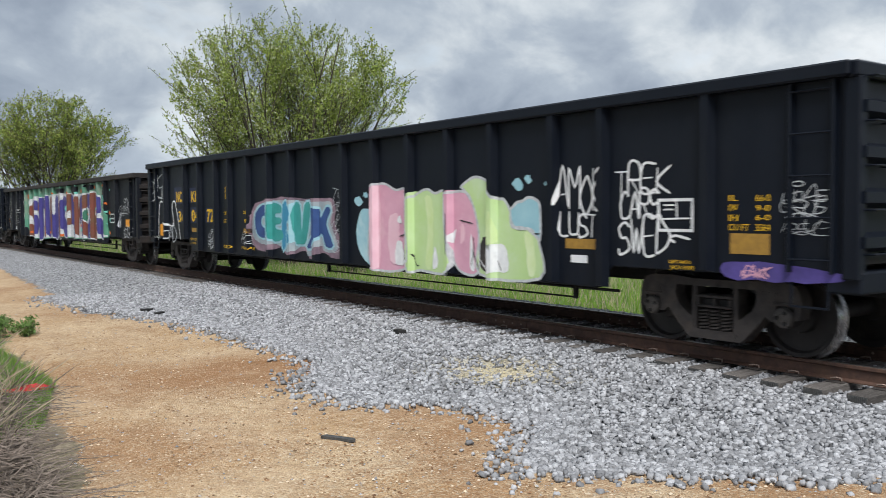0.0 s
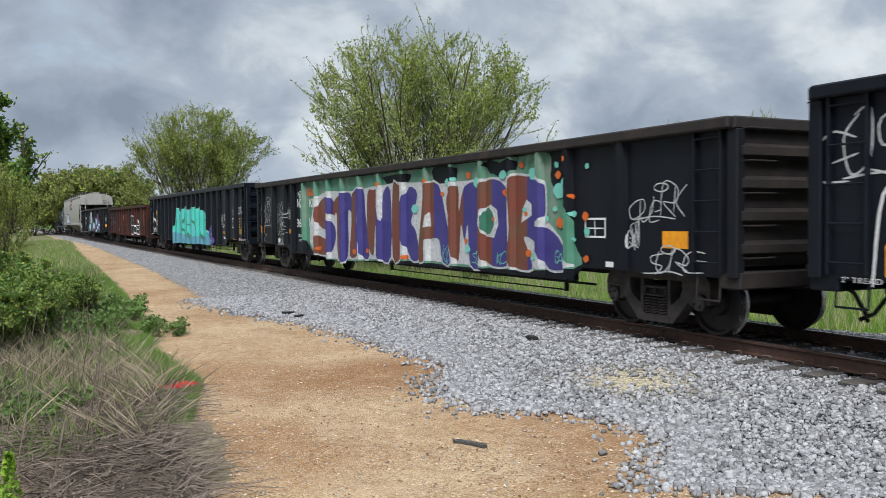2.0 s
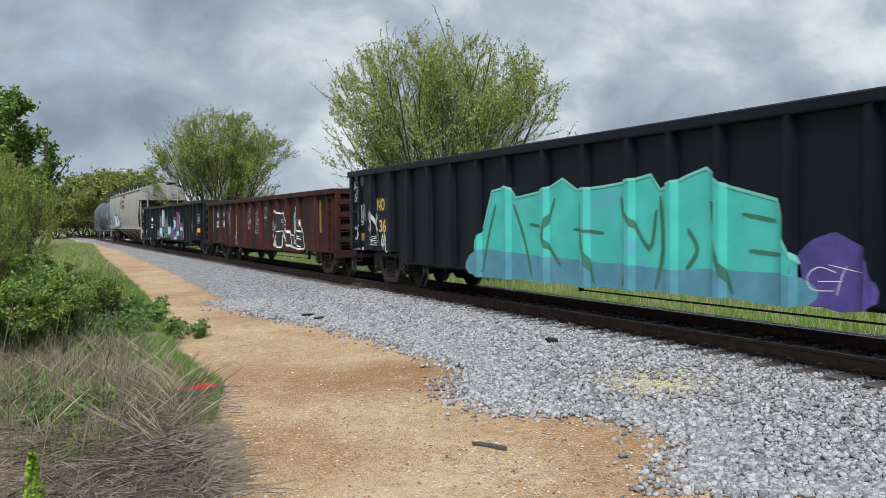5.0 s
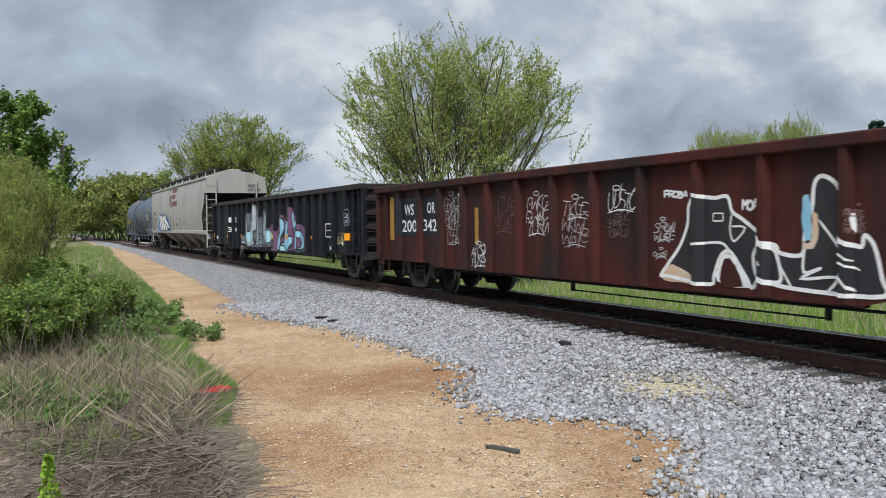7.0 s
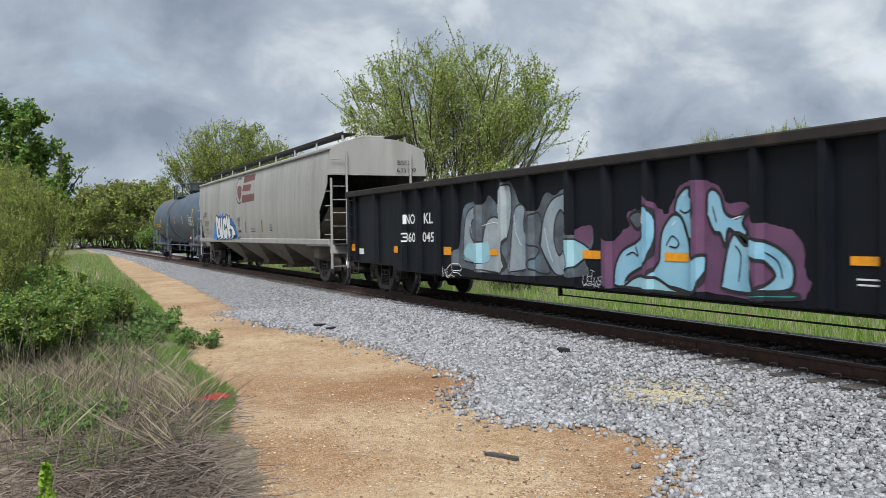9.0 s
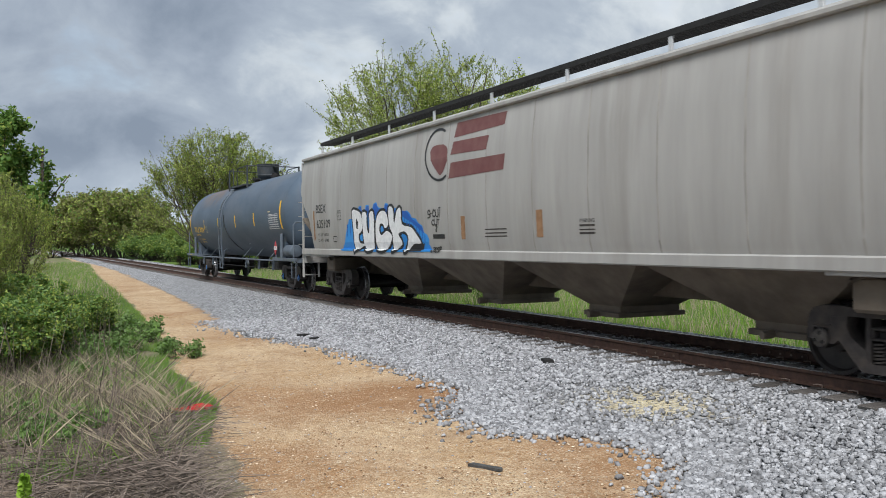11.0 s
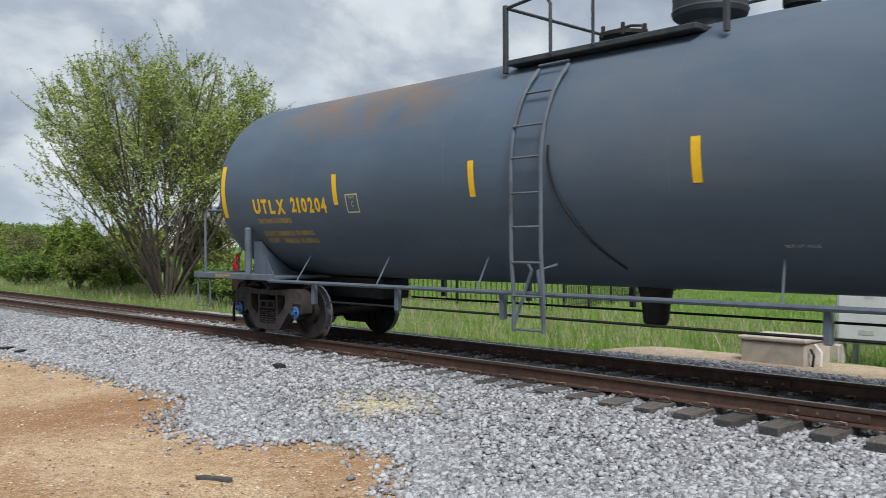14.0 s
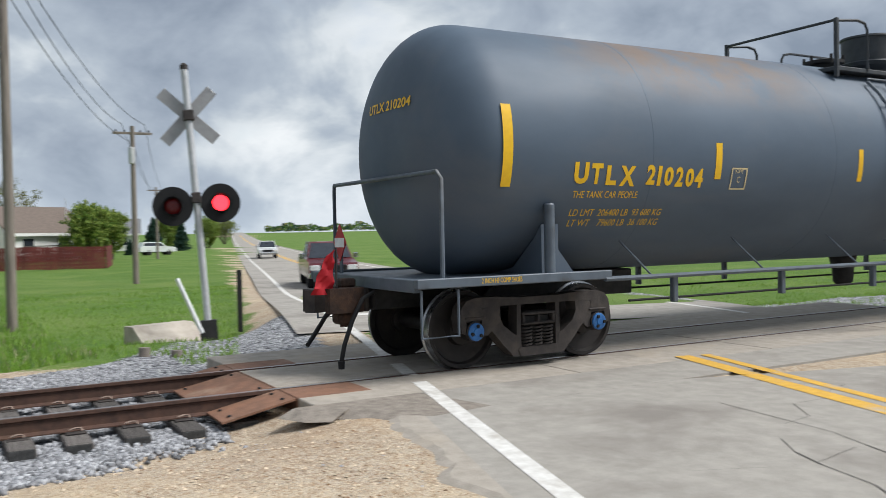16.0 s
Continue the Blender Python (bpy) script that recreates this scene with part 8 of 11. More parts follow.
GLYPHS = [
    [[(0, 0), (0.1, 1), (0.9, 0.8), (0.8, 0.45), (0.2, 0.5), (1, 0)]],
    [[(0.9, 0.9), (0.3, 1), (0.0, 0.6), (0.2, 0.05), (0.9, 0.1)], [(0.4, 0.5), (1.0, 0.55)]],
    [[(0, 0.9), (0.15, 0), (0.5, 0.6), (0.85, 0.0), (1, 1)]],
    [[(0.5, 1), (0.05, 0.6), (0.35, 0), (0.95, 0.35), (0.75, 0.95), (0.4, 0.9)]],
    [[(0, 1), (0.9, 0.9)], [(0.55, 1.05), (0.4, 0.5), (0.5, -0.1)]],
    [[(0.9, 0.95), (0.2, 0.9), (0.3, 0.5), (0.9, 0.45), (0.75, 0.02), (0.0, 0.08)]],
    [[(0.05, 1), (0.1, 0.3), (0.45, 0), (0.85, 0.35), (0.9, 1.1)]],
    [[(0.1, 1), (0.2, 0)], [(0.95, 1.05), (0.2, 0.5), (1.0, -0.1)]],
    [[(0.0, 0), (0.5, 1.1), (0.95, -0.05)], [(0.15, 0.35), (0.9, 0.45)]],
]


PEN = {"1": "15 26 20", "B": "00 06 35 24 03,24 42 30 00", "P": "00 06 36 44 23 03", "V": "06 20 46", "Y": "06 23 46,23 20", "4": "30 36 02 42", "5": "46 06 03 33 41 20 00", "6": "46 13 01 20 41 22 02", "7": "06 46 10", "8": "23 05 36 23 01 20 41 23", "9": "43 24 05 36 40", "F": "00 06 46,03 33", "J": "46 41 20 01", "Q": "26 04 02 20 42 44 26,31 40", "Z": "06 46 00 40", "T": "06 46,26 20", "R": "00 06 36 44 33 03,13 40", "E": "46 06 00 40,03 33", "K": "06 00,46 03 40", "C": "45 26 04 02 10 30 41", "A": "00 26 40,12 32", "S": "45 26 05 13 33 41 10 01", "W": "06 10 24 30 46", "D": "00 06 25 43 31 00", "M": "00 06 23 46 40", "O": "26 04 02 20 42 44 26", "L": "06 00 40", "U": "06 01 20 41 46", "N": "00 06 40 46", "H": "06 00,46 40,03 43", "G": "45 26 04 02 20 41 43 23", "X": "06 40,46 00", "I": "26 20", "2": "05 26 45 00 40", "0": "26 04 02 20 42 44 26", "3": "06 46 23 42 20 00"}


def hand(car_yc, text, ya, yb, z0, z1, mat, w, lift=0.006):
    """Words sprayed by a quick hand: each letter drawn with the can in a few strokes, uneven in size and slant."""
    rng = random.Random(sum(ord(c) * (i + 3) for i, c in enumerate(text)))
    tris, n, rise = [], len(text), 0.0
    for i, c in enumerate(text):
        drop, tall, slant = rng.uniform(-0.10, 0.10), rng.uniform(0.92, 1.15), rng.uniform(-0.02, 0.12)
        for line in PEN[c].split(","):
            pts = []
            for p in line.split():
                u, v = int(p[0]) / 4 + rng.uniform(-0.06, 0.06), int(p[1]) / 6 + rng.uniform(-0.04, 0.04)
                pts.append((ya + (yb - ya) * (i + 0.92 * u + slant * (v - 0.5)) / n, z0 + (z1 - z0) * (v * tall + drop)))
            flow = smooth_line(pts, 4) if len(pts) > 2 else pts
            tris += ribbon([p for k, p in enumerate(flow) if k == 0 or math.dist(p, flow[k - 1]) > 1e-4], w, 0.6, rise)
            rise += 0.0006
    put_paint(car_yc, tris, mat, "graffiti_tag", lift)


def two_tone(car_yc, pts, left, right, split, w, lift, edge=None):
    """A sprayed letter: a broad outline under a fill that may change colour along its width."""
    pts = smooth_line(pts, 3, True)
    stroke(car_yc, pts + pts[:2], edge or CHALK, 2 * w, "graffiti_outline", lift - 0.003, False)
    for mat, keep_low in ((left, False), (right, True)) if split is not None else ((left, None),):
        bm = bmesh.new()
        f = bm.faces.new([bm.verts.new((0, y, z)) for y, z in pts])
        f.normal_update()
        bmesh.ops.triangulate(bm, faces=[f])
        if keep_low is not None:
            bmesh.ops.bisect_plane(bm, geom=bm.verts[:] + bm.edges[:] + bm.faces[:], plane_co=(0, split, 0), plane_no=(0, 1, 0), clear_outer=keep_low, clear_inner=not keep_low)
            bmesh.ops.triangulate(bm, faces=bm.faces[:])
        tris = [[(v.co.y, v.co.z) for v in g.verts] for g in bm.faces]
        bm.free()
        if tris:
            put_paint(car_yc, tris, mat, "graffiti_letter", lift + 0.003)


def scrawl(car_yc, ya, yb, z0, z1, seed, mat, w=0.022, n=14, lift=0.006):
    """A hand-sprayed tag that cannot be read: crowded slanting letter-like loops, with a halo and a tail."""
    rng = random.Random(seed)
    count = 2 if n < 8 else rng.choice((4, 5, 6))
    rows = 1 if n < 10 else min(3, 1 + int((z1 - z0) / (0.45 * abs(yb - ya))))
    tris, rise = [], 0.0
    for r in range(rows):
        zb, zt = z0 + (z1 - z0) * r / rows, z0 + (z1 - z0) * (r + 0.9) / rows
        for k in range(count):
            lo, wd = (k + rng.uniform(-0.15, 0.1)) / count, rng.uniform(1.1, 1.7) / count
            dz, tall = rng.uniform(-0.2, 0.2), rng.uniform(0.85, 1.4)
            for line in rng.choice(GLYPHS):
                pts = [(ya + (yb - ya) * (lo + wd * (u + 0.2 * (v - 0.5) + rng.uniform(-0.08, 0.08))), zb + (zt - zb) * ((v + rng.uniform(-0.08, 0.08)) * tall + dz)) for u, v in line]
                flow = smooth_line(pts, 4)
                tris += ribbon([p for i, p in enumerate(flow) if i == 0 or math.dist(p, flow[i - 1]) > 1e-4], w * 0.52, 0.5, rise)
                rise += 0.0008
    put_paint(car_yc, tris, mat, "graffiti_tag", lift)
    if n > 7:
        a, b = rng.uniform(0, 0.3), rng.uniform(0.7, 1)
        stroke(car_yc, [(ya + (yb - ya) * a, z0 - 0.03), (ya + (yb - ya) * (a + b) / 2, z0 + 0.02), (ya + (yb - ya) * b, z0 - 0.02)], mat, w * 0.6, "graffiti_underline", 0.005)
    if n > 12:
        yc, rz = ya + (yb - ya) * rng.uniform(0.3, 0.6), abs(yb - ya) * 0.13
        stroke(car_yc, [(yc + rz * math.cos(a), z1 + 0.05 + rz * 0.4 * math.sin(a)) for a in np.linspace(0, 6.0, 8)], mat, w * 0.6, "graffiti_halo", 0.006)


def form(car_yc, pts, fill, edge, w=0.05, lift=0.008, seed=1):
    """One letter form of a piece: a filled shape with a sprayed outline."""
    blob(car_yc, pts, fill, "piece_fill", lift, 0.012, seed)
    stroke(car_yc, pts + pts[:1], edge, w, "piece_edge", lift + 0.002)


def write_end(car_yc, text, y, x0, x1, z0, z1, mat):
    """Text on a car's end that faces down the line."""
    tris, a, b, c, d = letters(text, 0.0)
    sh = Shape()
    for t in tris:
        sh.add([(x0 + (x1 - x0) * (p[0] - a) / (b - a), y, z0 + (z1 - z0) * (p[1] - c) / (d - c)) for p in t], [(0, 1, 2)])
    me = bpy.data.meshes.new("lettering")
    me.from_pydata(sh.v, [], sh.f)
    me.materials.append(mat)
    ob = new("lettering", me)
    ob.parent = car_yc[0]


def write_flat(car_yc, text, x, ya, yb, z0, z1, mat):
    """Text on an upright plate that faces the path."""
    tris, a, b, c, d = letters(text, 0.0)
    sh = Shape()
    for t in tris:
        sh.add([(x, ya - car_yc[1] + (yb - ya) * (p[0] - a) / (b - a), z0 + (z1 - z0) * (p[1] - c) / (d - c)) for p in t], [(0, 1, 2)])
    part("lettering", sh, mat, car_yc[0])


def write_head(car_yc, text, e, x0, x1, z0, z1, mat):
    """Text on the domed head at one end of the tank."""
    tris, a, b, c, d = letters(text, 0.02)
    def on_head(p):
        u = (p[0] - a) / (b - a)
        x, z = (x0 + (x1 - x0) * (u if e < 0 else 1 - u)), z0 + (z1 - z0) * (p[1] - c) / (d - c)
        r = min(math.hypot(x, z - TANK_Z) / TANK_R, 1.0)
        k = math.sqrt(max(1 - (r ** (1 / 0.72)) ** 2, 0.0))
        return (x, e * (8.57 + 0.24 - 0.80 * (1 - k) + 0.012), z)
    sh = Shape()
    for t in tris:
        sh.add([on_head(p) for p in t], [(0, 1, 2)])
    part("lettering", sh, mat, car_yc[0])



# black gondola with pastel and blue pieces
write(car_a, 'IL', 5.78, 5.67, 1.71, 1.77, YELLOW, 0.000, 'lettering', 0.004, 0.00)
write(car_a, '66-0', 5.45, 5.28, 1.70, 1.77, YELLOW, 0.000, 'lettering', 0.004, 0.00)
write(car_a, 'IW', 5.78, 5.67, 1.60, 1.67, YELLOW, 0.000, 'lettering', 0.004, 0.00)
write(car_a, '9-0', 5.45, 5.28, 1.60, 1.66, YELLOW, 0.000, 'lettering', 0.004, 0.00)
write(car_a, 'IH', 5.78, 5.67, 1.49, 1.56, YELLOW, 0.000, 'lettering', 0.004, 0.00)
write(car_a, '6-0', 5.45, 5.28, 1.50, 1.56, YELLOW, 0.000, 'lettering', 0.004, 0.00)
write(car_a, 'CU FT', 5.78, 5.53, 1.39, 1.46, YELLOW, 0.000, 'lettering', 0.004, 0.00)
write(car_a, '3564', 5.45, 5.28, 1.39, 1.46, YELLOW, 0.000, 'lettering', 0.004, 0.00)
plate(car_a, 5.76, 5.28, 1.14, 1.36, DULL_YELLOW, 'plate', 0.004)
outline_box(car_a, 6.74, 6.26, 1.38, 1.73, WHITE, 0.035, 'frame_mark')
stroke(car_a, [(6.72, 1.51), (6.27, 1.52)], WHITE, 0.020, 'paint_stroke', 0.008)
stroke(car_a, [(6.48, 1.72), (6.47, 1.51)], WHITE, 0.020, 'paint_stroke', 0.008)
plate(car_a, 6.67, 6.51, 1.66, 1.68, WHITE, 'small_print_bar', 0.004)
plate(car_a, 6.67, 6.52, 1.61, 1.63, WHITE, 'small_print_bar', 0.004)
write(car_a, 'LIFT AND', 6.58, 6.28, 1.00, 1.04, YELLOW, 0.000, 'lettering', 0.004, 0.00)
write(car_a, 'JACK HERE', 6.57, 6.23, 0.92, 0.98, YELLOW, 0.000, 'lettering', 0.004, 0.00)
hand(car_a, 'TREK', 7.43, 6.54, 1.80, 2.14, WHITE, 0.03, 0.006)
hand(car_a, 'CARS', 7.33, 6.71, 1.51, 1.83, WHITE, 0.03, 0.006)
hand(car_a, 'SWED', 7.36, 6.56, 1.08, 1.50, WHITE, 0.03, 0.006)
stroke(car_a, [(6.59, 1.28), (6.49, 1.32), (6.28, 1.28)], WHITE, 0.030, 'paint_stroke', 0.008)
stroke(car_a, [(6.59, 1.28), (6.49, 1.24)], WHITE, 0.030, 'paint_stroke', 0.008)
hand(car_a, 'AMOK', 8.43, 7.58, 1.62, 2.13, WHITE, 0.03, 0.006)
hand(car_a, 'LUST', 8.38, 7.71, 1.27, 1.58, WHITE, 0.03, 0.006)
plate(car_a, 8.29, 7.73, 1.12, 1.25, DULL_YELLOW, 'plate', 0.004)
plate(car_a, 8.19, 7.89, 0.94, 1.04, WHITE, 'plate', 0.004)
scrawl(car_a, 5.16, 4.67, 1.56, 1.82, 3, CHALK, 0.022, 14)
scrawl(car_a, 5.12, 4.68, 1.37, 1.50, 4, CHALK, 0.014, 14)
blob(car_a, [(5.79, 1.06), (5.23, 1.06), (4.55, 0.99), (4.51, 0.91), (5.03, 0.86), (5.81, 0.89)], PURPLE, 'paint_patch', 0.004, 0.030, 5)
scrawl(car_a, 5.63, 5.29, 0.91, 1.00, 6, PINK, 0.030, 9)
blob(car_a, [(13.49, 1.65), (13.20, 1.65), (12.96, 1.37), (12.97, 0.72), (13.32, 0.70), (13.66, 1.05), (13.66, 1.41)], SKY_BLUE, 'paint_patch', 0.004, 0.030, 2)
form(car_a, [(13.10, 2.03), (12.95, 2.09), (12.69, 2.09), (12.37, 1.98), (11.98, 1.96), (11.95, 1.38), (11.98, 0.70), (13.18, 0.67), (13.20, 1.57)], PINK, CHALK, 0.040, 0.0040, 60)
form(car_a, [(11.95, 1.81), (11.62, 1.94), (11.43, 1.97), (11.23, 1.90), (10.93, 1.91), (10.84, 1.39), (10.79, 0.69), (11.63, 0.66), (11.93, 0.72)], LIME, CHALK, 0.040, 0.0049, 61)
form(car_a, [(10.87, 1.89), (10.56, 1.92), (10.35, 1.85), (10.19, 1.56), (10.11, 1.23), (10.14, 0.70), (10.57, 0.70), (10.76, 0.95), (10.84, 1.39)], PINK, CHALK, 0.040, 0.0058, 62)
form(car_a, [(10.56, 1.99), (10.28, 2.11), (10.08, 2.11), (9.87, 2.02), (9.79, 1.88), (9.66, 1.79), (9.54, 1.78), (9.41, 1.63), (9.37, 1.40), (9.14, 1.38), (8.90, 1.29), (8.80, 1.18), (8.78, 0.69), (10.09, 0.68), (10.11, 1.23), (10.22, 1.65), (10.41, 1.89)], LIME, CHALK, 0.040, 0.0067, 63)
form(car_a, [(9.40, 1.63), (9.26, 1.73), (9.14, 1.75), (9.02, 1.80), (8.87, 1.77), (8.78, 1.67), (8.78, 1.22), (8.96, 1.36), (9.26, 1.37), (9.38, 1.48)], SKY_BLUE, CHALK, 0.040, 0.0076, 64)
blob(car_a, [(12.56, 1.52), (12.31, 1.57), (12.25, 1.19), (12.32, 0.75), (12.53, 0.77), (12.60, 1.18)], PINK_PALE, 'paint_patch', 0.011, 0.030, 36)
blob(car_a, [(11.51, 1.84), (11.32, 1.82), (11.26, 1.39), (11.33, 0.75), (11.49, 0.76), (11.42, 1.38)], LIME_PALE, 'paint_patch', 0.011, 0.030, 37)
blob(car_a, [(10.55, 1.41), (10.47, 1.39), (10.47, 1.18), (10.55, 1.13)], PINK_PALE, 'paint_patch', 0.011, 0.030, 38)
blob(car_a, [(9.85, 1.09), (9.52, 1.11), (9.44, 0.78), (9.69, 0.73), (9.85, 0.74)], WHITE, 'paint_patch', 0.011, 0.030, 39)
blob(car_a, [(10.04, 1.19), (9.92, 1.23), (9.85, 1.09), (9.87, 0.75), (9.99, 0.73), (10.09, 0.88)], CAST, 'paint_patch', 0.011, 0.030, 40)
blob(car_a, [(9.79, 1.56), (9.72, 1.58), (9.67, 1.24), (9.74, 1.07), (9.82, 1.15)], LIME_PALE, 'paint_patch', 0.011, 0.030, 41)
blob(car_a, [(9.08, 1.33), (8.92, 1.25), (8.87, 0.79), (8.99, 0.72), (9.06, 1.02)], LIME_PALE, 'paint_patch', 0.011, 0.030, 42)
blob(car_a, [(13.03, 1.91), (12.88, 1.96), (12.86, 0.78), (13.05, 0.73)], PINK_PALE, 'paint_patch', 0.011, 0.030, 43)
blob(car_a, [(11.97, 1.14), (12.11, 1.00), (11.95, 0.76)], CAST, 'paint_patch', 0.011, 0.030, 44)
stroke(car_a, [(10.80, 1.58), (10.81, 1.30), (10.80, 0.95)], LETTER_BLACK, 0.018, 'paint_stroke', 0.013)
stroke(car_a, [(10.58, 1.48), (10.25, 1.43)], LETTER_BLACK, 0.018, 'paint_stroke', 0.013)
stroke(car_a, [(11.83, 0.92), (11.75, 0.75), (11.68, 0.73)], LETTER_BLACK, 0.018, 'paint_stroke', 0.013)
stroke(car_a, [(9.67, 0.90), (9.59, 0.75)], LETTER_BLACK, 0.018, 'paint_stroke', 0.013)
stroke(car_a, [(12.26, 1.20), (12.04, 1.24)], LETTER_BLACK, 0.018, 'paint_stroke', 0.013)
stroke(car_a, [(10.25, 1.23), (10.22, 1.06), (10.30, 0.80)], LETTER_BLACK, 0.018, 'paint_stroke', 0.013)
stroke(car_a, [(8.89, 1.30), (8.78, 1.30)], LETTER_BLACK, 0.018, 'paint_stroke', 0.013)
stroke(car_a, [(10.28, 1.04), (10.19, 0.93)], LETTER_BLACK, 0.010, 'paint_stroke', 0.013)
stroke(car_a, [(10.25, 0.99), (10.17, 0.88)], LETTER_BLACK, 0.010, 'paint_stroke', 0.013)
stroke(car_a, [(10.22, 0.94), (10.14, 0.83)], LETTER_BLACK, 0.010, 'paint_stroke', 0.013)
stroke(car_a, [(10.19, 0.89), (10.11, 0.78)], LETTER_BLACK, 0.010, 'paint_stroke', 0.013)
stroke(car_a, [(10.17, 0.84), (10.09, 0.73)], LETTER_BLACK, 0.010, 'paint_stroke', 0.013)
stroke(car_a, [(10.14, 0.96), (9.98, 0.78)], WHITE, 0.010, 'paint_stroke', 0.013)
stroke(car_a, [(10.10, 0.92), (9.95, 0.77)], WHITE, 0.010, 'paint_stroke', 0.013)
stroke(car_a, [(10.06, 0.88), (9.93, 0.75)], WHITE, 0.010, 'paint_stroke', 0.013)
stroke(car_a, [(10.02, 0.84), (9.90, 0.74)], WHITE, 0.010, 'paint_stroke', 0.013)
stroke(car_a, [(9.98, 0.80), (9.87, 0.72)], WHITE, 0.010, 'paint_stroke', 0.013)
blob(car_a, [(13.75, 1.80), (13.71, 1.87), (13.58, 1.89), (13.47, 1.83), (13.47, 1.76), (13.61, 1.72)], SKY_BLUE, 'paint_patch', 0.004, 0.030, 634)
blob(car_a, [(13.43, 1.91), (13.41, 1.95), (13.34, 1.96), (13.28, 1.92), (13.28, 1.88), (13.35, 1.86)], SKY_BLUE, 'paint_patch', 0.004, 0.030, 647)
blob(car_a, [(9.35, 1.98), (9.32, 2.05), (9.22, 2.07), (9.14, 2.00), (9.14, 1.93), (9.24, 1.89)], SKY_BLUE, 'paint_patch', 0.004, 0.030, 916)
blob(car_a, [(9.10, 2.05), (9.08, 2.09), (9.02, 2.11), (8.96, 2.06), (8.96, 2.02), (9.03, 1.99)], SKY_BLUE, 'paint_patch', 0.004, 0.030, 934)
blob(car_a, [(8.70, 1.98), (8.69, 2.00), (8.66, 2.01), (8.63, 1.99), (8.63, 1.97), (8.67, 1.95)], SKY_BLUE, 'paint_patch', 0.004, 0.030, 966)
blob(car_a, [(18.34, 1.39), (18.2, 1.74), (17.53, 1.9), (16.49, 1.93), (15.42, 1.87), (14.67, 1.88), (14.45, 1.71), (14.48, 1.43), (14.2, 0.87), (14.54, 0.73), (15.0, 0.83), (15.49, 0.68), (15.71, 0.84), (16.49, 0.71), (16.83, 0.88), (17.82, 0.77), (18.27, 0.98)], SPRAY_PINK, 'paint_patch', 0.004, 0.050, 10)
blob(car_a, [(18.26, 1.34), (18.1, 1.69), (17.53, 1.84), (16.49, 1.87), (15.42, 1.81), (14.71, 1.82), (14.55, 1.65), (14.63, 1.38), (14.35, 0.93), (14.87, 0.84), (15.03, 0.96), (15.54, 0.72), (15.74, 0.93), (16.46, 0.76), (16.86, 0.93), (17.76, 0.92), (18.19, 1.06)], SPRAY_PALE, 'paint_patch', 0.0060, 0.040, 11)
two_tone(car_a, [(17.42, 1.74), (17.72, 1.77), (18.06, 1.59), (18.07, 1.29), (17.87, 1.09), (17.41, 1.08), (17.35, 1.25), (17.63, 1.28), (17.76, 1.39), (17.68, 1.54), (17.35, 1.54)], NAVY, NAVY, None, 0.045, 0.0100, SKY_BLUE)  # C
two_tone(car_a, [(17.28, 1.77), (16.79, 1.76), (16.76, 1.61), (17.03, 1.59), (17.03, 1.51), (16.79, 1.5), (16.79, 1.38), (17.03, 1.35), (17.0, 1.26), (16.72, 1.23), (16.72, 1.05), (17.24, 1.05)], TEAL, TEAL, None, 0.045, 0.0108, SKY_BLUE)  # E
two_tone(car_a, [(16.69, 1.78), (16.33, 1.77), (16.2, 1.64), (16.23, 1.45), (16.36, 1.39), (16.2, 1.04), (16.46, 0.99), (16.56, 1.31), (16.56, 0.94), (16.73, 0.89)], OCEAN, OCEAN, None, 0.045, 0.0100, SKY_BLUE)  # R
two_tone(car_a, [(16.17, 1.75), (15.89, 1.75), (15.83, 1.23), (15.71, 1.75), (15.45, 1.75), (15.62, 1.06), (15.89, 0.97), (16.14, 1.05)], TEAL, TEAL, None, 0.045, 0.0108, SKY_BLUE)  # V
two_tone(car_a, [(15.45, 1.68), (15.07, 1.67), (15.03, 1.5), (14.8, 1.71), (14.63, 1.65), (14.8, 1.38), (14.54, 0.98), (14.84, 0.96), (15.0, 1.21), (15.31, 0.94), (15.61, 0.93), (15.21, 1.38)], NAVY, NAVY, None, 0.045, 0.0100, SKY_BLUE)  # X
scrawl(car_a, 14.64, 14.18, 1.81, 2.00, 20, CHALK, 0.020, 7)
scrawl(car_a, 14.64, 14.19, 1.58, 1.76, 21, CHALK, 0.020, 7)
scrawl(car_a, 14.65, 14.19, 1.35, 1.52, 22, CHALK, 0.020, 7)
scrawl(car_a, 14.65, 14.20, 1.10, 1.29, 23, CHALK, 0.020, 7)
scrawl(car_a, 14.66, 14.20, 0.88, 1.06, 24, CHALK, 0.020, 7)
plate(car_a, 23.34, 22.55, 1.86, 2.30, NAVY_PATCH, 'number_patch', 0.004)
plate(car_a, 22.19, 21.51, 1.87, 2.26, NAVY_PATCH, 'number_patch', 0.004)
plate(car_a, 23.09, 22.57, 1.35, 1.71, NAVY_PATCH, 'number_patch', 0.004)
plate(car_a, 22.15, 21.49, 1.35, 1.76, NAVY_PATCH, 'number_patch', 0.004)
plate(car_a, 21.07, 20.47, 1.37, 1.74, NAVY_PATCH, 'number_patch', 0.004)
write(car_a, 'NO', 23.18, 22.70, 1.90, 2.19, YELLOW, 0.020, 'car_number', 0.008, 0.00)
write(car_a, 'KL', 22.06, 21.60, 1.89, 2.17, YELLOW, 0.020, 'car_number', 0.008, 0.00)
write(car_a, '36', 23.03, 22.60, 1.37, 1.67, YELLOW, 0.020, 'car_number', 0.008, 0.00)
write(car_a, '04', 22.04, 21.59, 1.38, 1.70, YELLOW, 0.020, 'car_number', 0.008, 0.00)
